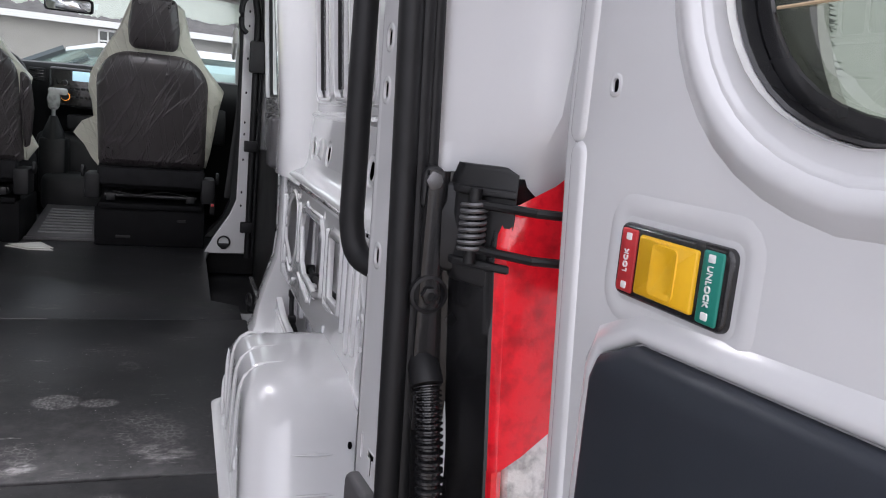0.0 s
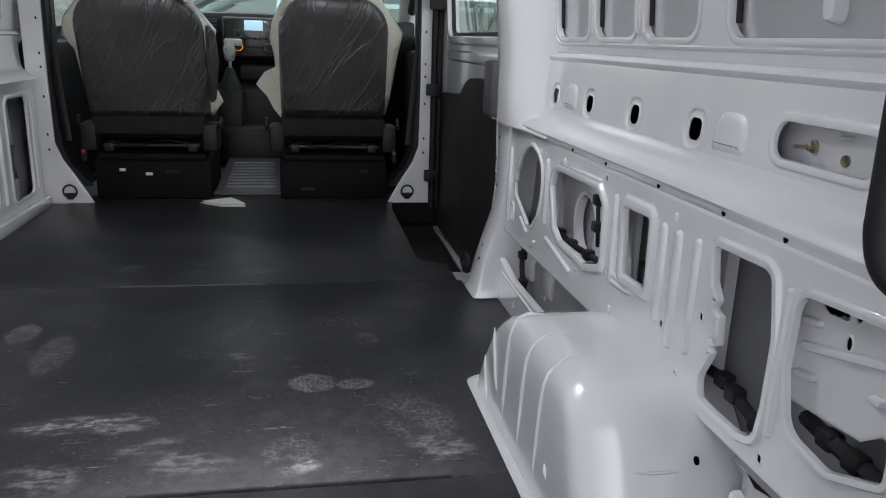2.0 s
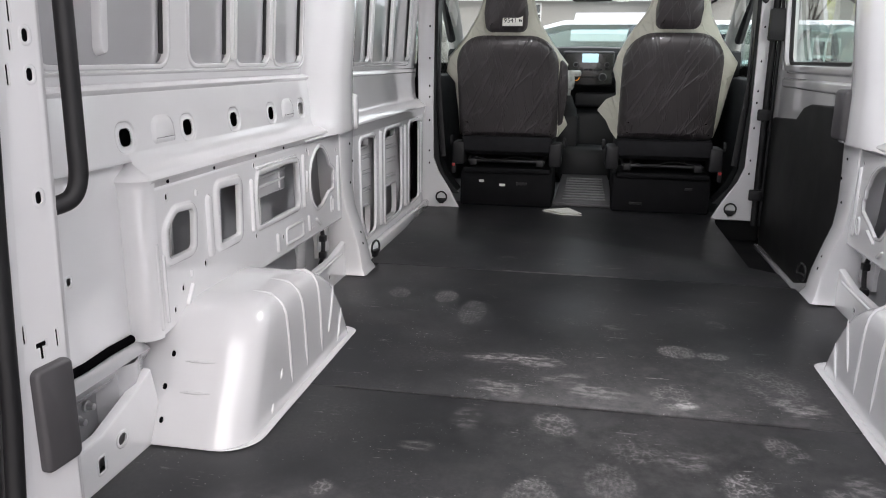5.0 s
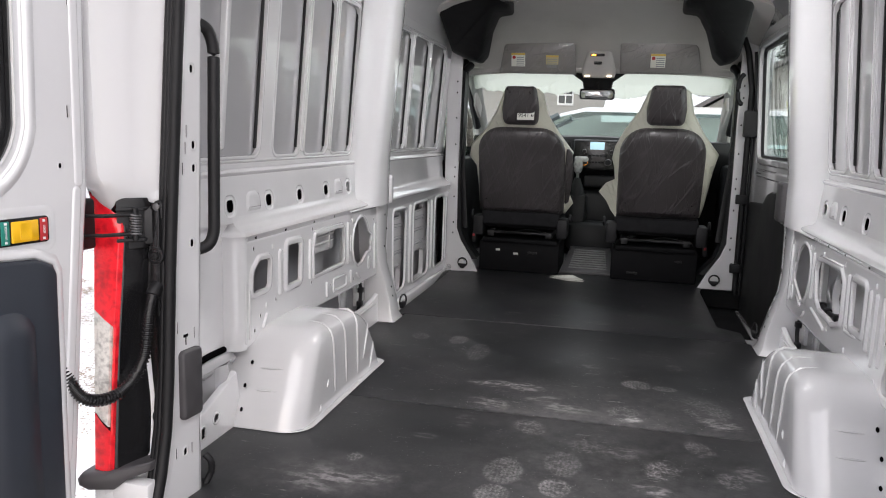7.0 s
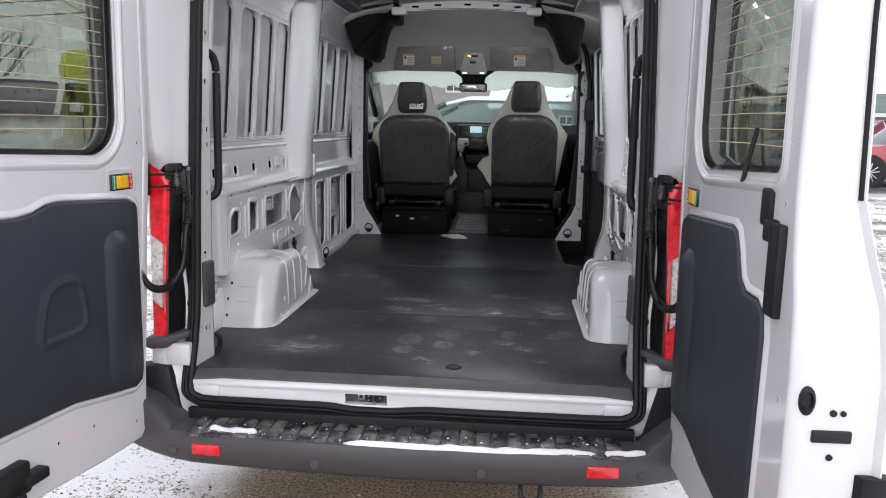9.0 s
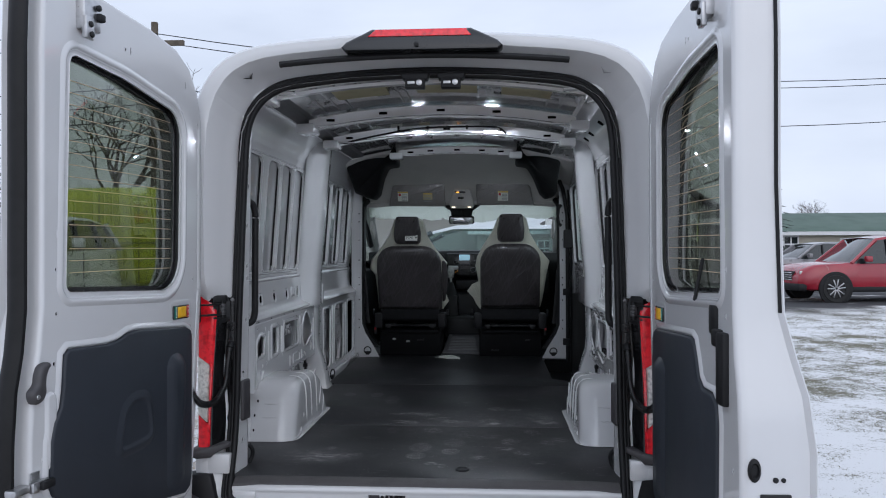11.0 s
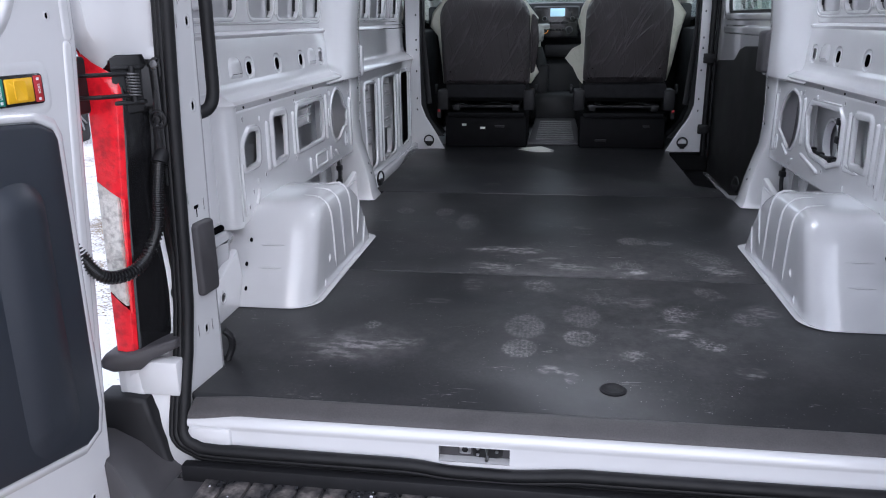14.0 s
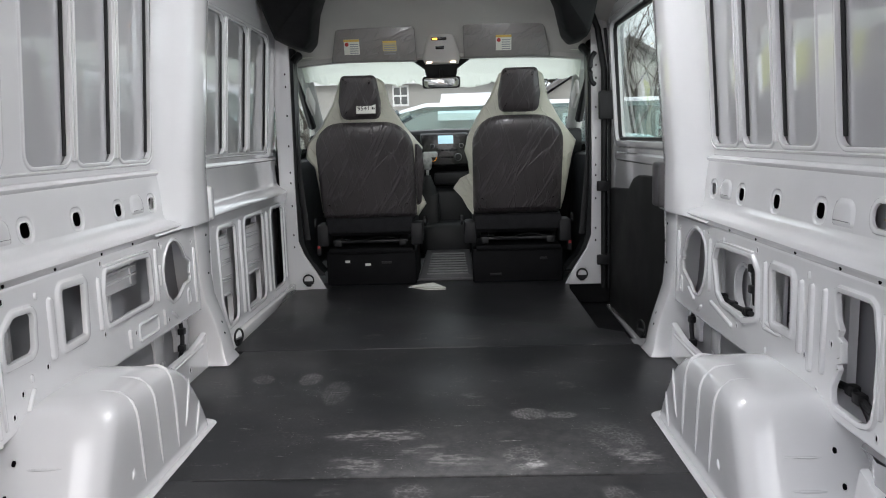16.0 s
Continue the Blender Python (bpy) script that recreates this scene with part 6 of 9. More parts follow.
def door_check(s):
    chk = thing("door_check", (s * 0.810, -0.004, 1.394), "black steel door check with coil spring and two rods", "door check", "door checks")
    P = lambda d, y, z: Vector((s * (d - 0.82), y + 0.01 + 0.09 * max(0.0, min(1.0, (0.905 - d) / 0.08)), z - 1.40))
    b = B()
    slab(b, rrect(0.808, 1.34, 0.872, 1.425, 0.012), lambda u, v, w: P(u, -0.012 - w, v), 0.02, 0.004)
    slab(b, [(0.838, 1.334), (0.866, 1.330), (0.876, 1.345), (0.876, 1.440), (0.868, 1.446), (0.838, 1.446), (0.834, 1.43), (0.834, 1.35)], lambda u, v, w: P(u, -0.020 - w, v), 0.018, 0.004)
    slab(b, rrect(0.805, 1.395, 0.828, 1.440, 0.011), lambda u, v, w: P(u, -0.012 - w, v), 0.015, 0.004)
    part("bracket", b, DARKSTEEL, chk)
    b = lathe(B(), ((0.010, 0), (0.010, 0.006), (0.006, 0.008)), Matrix.Translation(P(0.816, -0.014, 1.426)) @ pose(0, 0, 0, 90, 0, 0), 6)
    part("bolt", b, SPRING, chk)
    b = B()
    coil = [P(0.843, -0.034, 1.366) + Vector((s * 0.0115 * math.cos(g), 0.0115 * math.sin(g), 0.046 * k / 96)) for k, g in [(k, 2 * math.pi * k / 12) for k in range(97)]]
    tube(b, coil, 0.0021, 6)
    part("coil_spring", b, SPRING, chk, "grey steel coil spring")
    b = tube(B(), [P(0.843, -0.034, 1.355), P(0.843, -0.034, 1.425)], 0.006, 10)
    part("pin", b, DARKSTEEL, chk)
    b = B()
    slab(b, rrect(0.832, 1.350, 0.872, 1.358, 0.002), lambda u, v, w: P(u, -0.03 - w, v), 0.03, 0.002)
    part("yoke", b, DARKSTEEL, chk)
    b = slab(B(), rrect(0.832, 1.418, 0.872, 1.426, 0.002), lambda u, v, w: P(u, -0.03 - w, v), 0.03, 0.002)
    part("yoke", b, DARKSTEEL, chk)
    for z in (1.369, 1.411):
        b = tube(B(), [P(0.843, -0.034, z), P(0.880, -0.048, z), P(0.935, -0.030, z - 0.002)], 0.0042, 8)
        part("rod", b, DARKSTEEL, chk)
    b = slab(B(), rrect(0.922, 1.335, 0.952, 1.445, 0.008), lambda u, v, w: P(u, -0.030 + w, v), -0.035, 0.004)
    part("door_bracket", b, BLACK, chk)
    return chk


door_check(-1)
door_check(1)


def hose(s):
    h = thing("cable_hose", (s * 0.818, 0.006, 1.098), "black corrugated cable hose sagging between body and door", "hose", "cable hoses")
    pts = spline([(0.822, 0.085, 1.245), (0.824, 0.060, 1.222), (0.826, 0.045, 1.17), (0.833, 0.03, 1.08), (0.853, -0.02, 1.02), (0.885, -0.085, 1.02), (0.918, -0.105, 1.07), (0.935, -0.12, 1.15), (0.942, -0.13, 1.20)], 40)
    loc = [Vector((s * (p.x - 0.83), p.y, p.z - 1.1)) for p in pts]
    b = tube(B(), loc, [0.0142 if i % 4 < 2 else 0.0108 for i in range(len(loc))], 12)
    part("corrugated_tube", b, GLOSS, h)
    b = tube(B(), loc[:40], [0.019, 0.019] + [0.0165] * 37 + [0.014], 12)
    part("boot", b, RUBBER, h, "smooth rubber end boot")
    return h


hose(-1)
hose(1)


# grab handles and buffer pads on the tail posts
def grab_handle(s):
    h = thing("grab_handle", (s * 0.785, 0.215, 1.57), "black tubular grab handle on the tail post", "handle", "grab handles")
    top = 1.838
    path = spline([(0.802, 0.212, 1.306), (0.789, 0.222, 1.306), (0.774, 0.243, 1.316), (0.767, 0.254, 1.345), (0.766, 0.256, 1.40), (0.766, 0.260, 1.60), (0.766, 0.264, 1.75), (0.767, 0.262, top - 0.045), (0.774, 0.250, top - 0.012), (0.789, 0.226, top), (0.802, 0.212, top)], 6)
    b = tube(B(), [Vector((s * (p.x - 0.785), p.y - 0.215, p.z - 1.57)) for p in path], 0.0145, 14)
    part("bar", b, BLACK, h)
    for z in (1.306, top):
        b = lathe(B(), ((0.019, 0), (0.019, 0.004), (0.015, 0.006)), Matrix.Translation((s * 0.012, 0.004, z - 1.57)) @ pose(0, 0, 0, 0, -90 * s, 0), 16)
        part("flange", b, BLACK, h)
    return h


grab_handle(-1)
grab_handle(1)
for s in (-1, 1):
    pad = thing("buffer_pad", (s * 0.783, 0.158, 0.99), "dark grey rubber buffer pad on the tail post", "pad", "buffer pads")
    part("pad_body", slab(B(), rrect(-0.036, -0.085, 0.036, 0.085, 0.012), lambda u, v, w: Vector((-s * (w + 0.014 + 0.1 * u), u, v)), 0.02, 0.006), GREYP, pad)
    clip = thing("cable_clip", (s * 0.785, 0.225, 0.75), "small black cable clip beside the load floor", "clip", "cable clips")
    part("clip_body", tube(B(), spline([(0, 0, -0.05), (s * -0.012, 0.01, -0.02), (s * -0.014, 0.005, 0.01), (0, 0.0, 0.03)], 5), 0.009, 8), BLACK, clip)

# ---- rear bumper ----
bumper = thing("rear_bumper", (0, -0.12, 0.5), "dark grey plastic step bumper with snow on its tread", "bumper")


def bump_y(x):
    """Rear line of the bumper seen from above."""
    a = abs(x)
    return -0.235 + 0.03 * (a / 0.7) ** 2 + (0.0 if a < 0.72 else 0.75 * (a - 0.72) ** 1.6)


bm = B()
xs2 = [-1.03, -1.025, -1.01, -0.98, -0.94, -0.88, -0.80] + [-0.72 + 1.44 * i / 18 for i in range(19)] + [0.80, 0.88, 0.94, 0.98, 1.01, 1.025, 1.03]
rows = []
for x in xs2:
    a = abs(x)
    lift = 0.0 if a < 0.80 else min(0.10, (a - 0.80) * 0.9)
    y = bump_y(x) + (0.10 if a > 1.028 else 0)
    inn = -0.10 if a < 0.80 else lerp(-0.10, y + 0.06, min(1, (a - 0.80) / 0.1))
    rows.append([Vector((x, q + 0.12, z - 0.5)) for q, z in
                 ((inn + 0.11, 0.545 + lift), (inn + 0.02, 0.548 + lift), (y + 0.03, 0.553 + lift), (y + 0.008, 0.551 + lift), (y, 0.540 + lift), (y + 0.002, 0.50), (y + 0.012, 0.455), (y + 0.03, 0.437), (y + 0.09, 0.43))])
rings(bm, rows, closed=False)
part("cover", bm, GREYP, bumper, "dark grey plastic bumper cover")
bm = box(B(), (-0.80, 0.04, 0.030), (0.80, 0.16, 0.047), 0.004)
part("step_plate", bm, GLOSS, bumper, "wet black step plate")
part("step_back", box(B(), (-0.78, 0.062, 0.02), (0.78, 0.088, 0.084), 0.004), BLACK, bumper)
TREAD = surface("wet_muddy_tread", (0.030, 0.030, 0.033), 0.30, vscale=17, other=(0.20, 0.18, 0.17), spread=(0.46, 0.66), grain=0.45, gscale=120, bump=0.5, bscale=70, rvary=0.22)
for i in range(27):
    x = -0.702 + 0.054 * i
    part("tread_slat", box(B(), (x - 0.0235, -0.088, 0.044), (x + 0.0235, 0.105, 0.0555), 0.003), TREAD, bumper)
for x, w in ((-0.655, 0.05), (0.66, 0.052)):
    b = slab(B(), rrect(x - w, 0.481, x + w, 0.521, 0.006), lambda u, v, ww: Vector((u, bump_y(u) + 0.12 - ww - 0.003, v - 0.5)), 0.012, 0.004)
    part("reflector", b, RED, bumper, "red reflector")
for x in (-0.78, -0.277, 0.270, 0.79):
    b = lathe(B(), ((0.016, 0), (0.016, 0.002), (0.012, 0.0035), (0.011, 0.002)), Matrix.Translation((x, bump_y(x) + 0.12, -0.018)) @ pose(0, 0, 0, 90, 0, 0), 20)
    part("parking_sensor", b, GREYP, bumper)
for s in (-1, 1):
    b = B()
    pts = [(0.80, 0.545), (0.82, 0.56), (0.845, 0.66), (0.86, 0.72), (0.905, 0.725), (0.97, 0.72), (1.01, 0.66), (1.0, 0.545)]
    slab(b, pts[::-1] if s < 0 else pts, lambda u, v, w: Vector((s * u, 0.12 - 0.03 - w, v - 0.5)), 0.06, 0.012)
    part("corner_horn", b, BLACK, bumper, "black plastic bumper end")
    bm = box(B(), (s * 0.87 - 0.06, -0.005, 0.72), (s * 0.87 + 0.08, 0.035, 0.80), 0.006)
    tb = thing("body_bracket", (0, 0, 0), "white painted bracket under the tail light", "bracket", "body brackets")
    part("bracket_plate", bm, WHITE, tb)
b = tube(B(), spline([(0.40, -0.10, 0.44), (0.40, -0.17, 0.42), (0.405, -0.19, 0.39), (0.425, -0.195, 0.383), (0.455, -0.195, 0.385), (0.465, -0.185, 0.40), (0.465, -0.16, 0.43), (0.465, -0.10, 0.44)], 5), 0.009, 8)
hook = thing("tow_eye", (0.43, -0.15, 0.4), "black steel tow eye under the bumper", "tow eye")
for v in b.verts:
    v.co -= Vector((0.43, -0.15, 0.4))
part("loop", b, DARKSTEEL, hook)


def snow_ridge(x0, x1, y, w, seed):
    """A ridge of old snow with an uneven crest."""
    rnd = random.Random(seed)
    b, k = B(), 40
    rows = []
    for i in range(k + 1):
        t = i / k
        e = math.sqrt(max(0.0, 1 - (2 * t - 1) ** 12))
        x = lerp(x0, x1, t)
        wob = noise.noise(Vector((x * 9, seed, 0))) * 0.006
        ww = w * (0.75 + 0.35 * noise.noise(Vector((x * 13, seed + 5, 0)))) * (0.3 + 0.7 * e)
        h = 0.015 * e * (0.8 + 0.5 * noise.noise(Vector((x * 21, seed + 9, 0)))) + 0.002
        yy = bump_y(x) + y + wob
        rows.append([Vector((x, yy - ww, 0.552)), Vector((x, yy - ww * 0.9, 0.552 + h * 0.6)), Vector((x, yy - ww * 0.3, 0.552 + h)), Vector((x, yy + ww * 0.4, 0.552 + h * 0.95)), Vector((x, yy + ww * 0.9, 0.552 + h * 0.5)), Vector((x, yy + ww, 0.55))])
    rings(b, rows, closed=False)
    ob = part("snow_ridge", b, SNOW)
    return tagged(ob, "thin ridge of old snow on the bumper step", "snow", "snow on the bumper")


snow_ridge(-0.66, -0.49, 0.05, 0.017, 1)
snow_ridge(-0.185, 0.64, 0.022, 0.016, 2)
snow_ridge(0.665, 0.80, 0.022, 0.015, 3)
b = B()
rnd = random.Random(4)
for k in range(60):
    x, y = rnd.uniform(-0.72, 0.75), rnd.uniform(-0.20, -0.06)
    bmesh.ops.create_icosphere(b, subdivisions=1, radius=rnd.uniform(0.001, 0.0035), matrix=Matrix.Translation((x, y, 0.556)) @ Matrix.Diagonal((rnd.uniform(0.7, 2.2), 1, 0.6, 1)))
tagged(part("snow_crumbs", b, SNOW), "crumbs of snow on the bumper step", "snow", kind="stuff")

# ---- high brake light, gutter strip and top strikers ----
brake = thing("brake_light", (0, -0.03, 2.45), "high brake light with red lens in a black housing", "brake light")
hb = [(-0.318, -0.028), (-0.30, -0.046), (0.295, -0.046), (0.315, -0.028), (0.295, -0.006), (0.235, 0.026), (0.19, 0.048), (-0.20, 0.048), (-0.24, 0.026), (-0.30, -0.006)]
part("housing", slab(B(), hb, lambda u, v, w: Vector((u, -0.03 - w + 0.35 * v, v)), 0.09, 0.012), GLOSS, brake)
part("red_lens", slab(B(), [(-0.215, 0.012), (0.195, 0.012), (0.172, 0.044), (-0.185, 0.044)], lambda u, v, w: Vector((u, -0.034 - w + 0.35 * v, v)), 0.02, 0.005), RED, brake)
part("camera_eye", lathe(B(), ((0.009, 0), (0.009, 0.005), (0.005, 0.007)), pose(-0.02, -0.045, -0.025, 90, 0, 0), 14), BLACK, brake)
gut = thing("gutter_strip", (0, -0.01, 2.385), "black rubber gutter strip over the rear doors", "strip")
part("strip", tube(B(), [(lerp(-0.575, 0.575, i / 16), -0.008, 0.012 - 0.028 * (lerp(-1, 1, i / 16)) ** 2) for i in range(17)], 0.013, 8, up=Vector((0, 1, 0))), RUBBER, gut)
for x in (-0.042, 0.105):
    st = thing("door_striker", (x, 0.10, 2.32), "black top striker with a steel claw", "striker", "top strikers")
    part("cover", slab(B(), [(-0.06, 0.03), (-0.05, 0.005), (0.05, 0.005), (0.06, 0.03)], lambda u, v, w: Vector((u, -0.02 - w, v)), 0.05, 0.004), BLACK, st)
    part("case", box(B(), (-0.040, -0.022, -0.032), (0.040, 0.02, 0.010), 0.004), BLACK, st)
    part("claw", lathe(B(), ((0.012, 0), (0.012, 0.004), (0.006, 0.006)), pose(0.018, -0.024, -0.010, 90, 0, 0), 12), STEEL, st)
    part("claw_plate", box(B(), (-0.03, -0.027, -0.016), (0.0, -0.022, -0.004), 0.002), STEEL, st)

# ---- sliding door ----
FILM = surface("dark_cloth_under_clear_film", (0.056, 0.049, 0.051), 0.45, vary=0.25, vscale=4, coat=0.9, rvary=0.12)


def wrinkle(m, stretch, turn, strength, milky=0.0):
    """Creased film: stretched noise as relief; milky also paints caught light along the creases."""
    n, l = m.node_tree.nodes, m.node_tree.links
    b = n["Principled BSDF"]
    tc = n.new("ShaderNodeTexCoord")
    def fold(scale, width, more):
        mp = n.new("ShaderNodeMapping")
        mp.vector_type = "TEXTURE"
        mp.inputs["Scale"].default_value = [1 / q for q in stretch]
        mp.inputs["Rotation"].default_value = (turn[0], turn[1] + more, turn[2])
        l.new(tc.outputs["Object"], mp.inputs["Vector"])
        nz = n.new("ShaderNodeTexNoise")
        nz.inputs["Scale"].default_value, nz.inputs["Detail"].default_value = scale, 1.5
        l.new(mp.outputs["Vector"], nz.inputs["Vector"])
        d = n.new("ShaderNodeMath")
        d.operation = "SUBTRACT"
        d.inputs[1].default_value = 0.5
        l.new(nz.outputs["Fac"], d.inputs[0])
        ab = n.new("ShaderNodeMath")
        ab.operation = "ABSOLUTE"
        l.new(d.outputs[0], ab.inputs[0])
        r = n.new("ShaderNodeMapRange")
        r.interpolation_type = "SMOOTHSTEP"
        for key, val in (("From Min", 0.0), ("From Max", width), ("To Min", 1.0), ("To Max", 0.0)):
            r.inputs[key].default_value = val
        l.new(ab.outputs[0], r.inputs["Value"])
        return r.outputs["Result"]
    both = n.new("ShaderNodeMath")
    both.operation = "MAXIMUM"
    l.new(fold(2.2, 0.03, 0.0), both.inputs[0])
    l.new(fold(3.4, 0.022, -0.75), both.inputs[1])
    # Paler crease colour: milky folds plus the light they catch, painted in.
    if milky:
        mix = n.new("ShaderNodeMix")
        mix.data_type = "RGBA"
        k = n.new("ShaderNodeMath")
        k.operation = "MULTIPLY"
        k.inputs[1].default_value = milky
        l.new(both.outputs[0], k.inputs[0])
        l.new(k.outputs[0], mix.inputs["Factor"])
        l.new(b.inputs["Base Color"].links[0].from_socket, mix.inputs["A"])
        mix.inputs["B"].default_value = (0.36, 0.34, 0.35, 1)
        l.new(mix.outputs["Result"], b.inputs["Base Color"])
    nz = both
    bp = n.new("ShaderNodeBump")
    bp.inputs["Strength"].default_value, bp.inputs["Distance"].default_value = strength, 0.008
    l.new(nz.outputs[0], bp.inputs["Height"])
    l.new(bp.outputs["Normal"], b.inputs["Normal"])
    l.new(bp.outputs["Normal"], b.inputs["Coat Normal"])
    b.inputs["Coat Roughness"].default_value = 0.18
    return m


wrinkle(FILM, (9.0, 2.0, 0.55), (0, radians(30), 0), 0.5, 0.07)
CREAM = wrinkle(surface("milky_plastic_cover", (0.66, 0.66, 0.56), 0.45, vary=0.12, vscale=6, coat=0.2), (7, 3, 0.7), (0, radians(-20), 0), 0.5)
slide = tagged(new("door_3"), "closed white sliding side door with dark lower trim and window", "door", kind="structure")
X0 = 0.965
fs = lambda u, v, w: Vector((X0 - w - max(0.0, v - 1.5) * 0.06, u, v))
win = rrect(2.30, 1.515, 3.325, 2.13, (0.05, 0.05, 0.06, 0.06), 5)
bm = sheet(B(), [(2.06, 0.52), (3.42, 0.52), (3.42, 2.22), (2.06, 2.22)], [(win, 0.02, 0.010)], fs, turn=0.04)
bead(bm, (2.12, 1.43), (3.32, 1.43), 0.05, 0.010, fs)
bead(bm, (3.372, 1.5), (3.372, 2.1), 0.03, 0.01, fs)
part("door_shell", bm, WHITE, slide)
bm = B()
rings(bm, [[Vector((1.02, y, z)) for z in (0.4, 1.5)] for y in (2.0, 3.45)], closed=False)
rings(bm, [[Vector((x, y, z)) for x, z in ((1.0, 2.14), (0.95, 2.25))] for y in (2.0, 3.45)], closed=False)
for y0, y1 in ((2.0, 2.30), (3.33, 3.45)):
    rings(bm, [[Vector((1.0, y, z)) for z in (1.45, 2.2)] for y in (y0, y1)], closed=False)
part("outer_skin", bm, WHITE, slide)
tr = rounded([(2.10, 0.578), (3.40, 0.578), (3.40, 1.252), (3.20, 1.262), (2.95, 1.276), (2.84, 1.335), (2.74, 1.354), (2.10, 1.372)], (0.01, 0.02, 0.03, 0.05, 0.05, 0.05, 0.06, 0.01), 3)
part("lower_trim", slab(B(), tr, lambda u, v, w: fs(u, v, w + 0.022), 0.022, 0.006), surface("black_hardboard", (0.0075, 0.0075, 0.008), 0.62, vary=0.2, vscale=6, bump=0.1, bscale=500), slide, "black hardboard trim")
part("floor_strip", box(B(), (0.925, 2.12, 0.556), (0.948, 3.41, 0.578), 0.004), WHITE, slide, "white lower door edge")
pn = part("pane", slab(B(), grown(win, 0.02), lambda u, v, w: fs(u, v, w - 0.03), 0.004, 0.001), PANE, slide)
pn.visible_shadow = False
bm = B()
rings(bm, [[fs(u, v, w) for u, v in grown(win, d)] for d, w in ((0.012, -0.024), (0.002, -0.010), (-0.014, -0.012), (-0.016, -0.026))])
part("window_seal", bm, RUBBER, slide, "black window rubber")
# rubber and guide strips of the door opening
strip = thing("door_seal_strip", (0.90, 3.40, 0.7), "black rubber strip with guide blocks along the sliding door opening", "seal strip")
part("strip", tube(B(), [(0.010, 0.0, -0.02), (0.008, 0, 0.6), (0.006, 0, 1.2), (-0.030, 0, 1.42), (-0.065, -0.02, 1.5)], 0.017, 10, up=Vector((0, 1, 0))), RUBBER, strip)
part("strip", tube(B(), [(0.034, -0.02, -0.02), (0.032, -0.02, 1.2), (0.006, -0.02, 1.42)], 0.009, 8, up=Vector((0, 1, 0))), RUBBER, strip)
for z in (0.146, 0.563):
    part("guide_block", box(B(), (-0.035, -0.045, z - 0.028), (0.030, -0.012, z + 0.028), 0.006), BLACK, strip)
part("upper_rail", box(B(), (-0.03, -0.06, 0.93), (0.075, -0.02, 1.085), 0.01), BLACK, strip)
part("pull_grip", tube(B(), spline([(-0.05, -0.03, 1.12), (-0.075, -0.045, 1.15), (-0.075, -0.045, 1.25), (-0.05, -0.03, 1.29)], 5), 0.014, 8), BLACK, strip)
strip2 = thing("door_seal_strip", (0.90, 2.09, 0.7), "black rubber strip along the sliding door opening", "seal strip")
part("strip", tube(B(), [(0.04, 0.0, 0.02), (0.03, 0.0, 0.55), (0.012, 0.012, 0.75), (-0.004, 0.016, 1.2), (-0.06, 0.016, 1.6)], 0.015, 10, up=Vector((0, 1, 0))), RUBBER, strip2)
pad = thing("buffer_pad", (0.88, 2.05, 1.355), "dark grey plastic buffer block beside the sliding door", "pad")
part("pad_body", box(B(), (-0.03, -0.055, -0.085), (0.03, 0.06, 0.085), 0.014, 3), GREYP, pad)

# ---- seats ----

TREADGREY = surface("worn_tread_grey", (0.17, 0.17, 0.175), 0.5, vary=0.2, vscale=20)


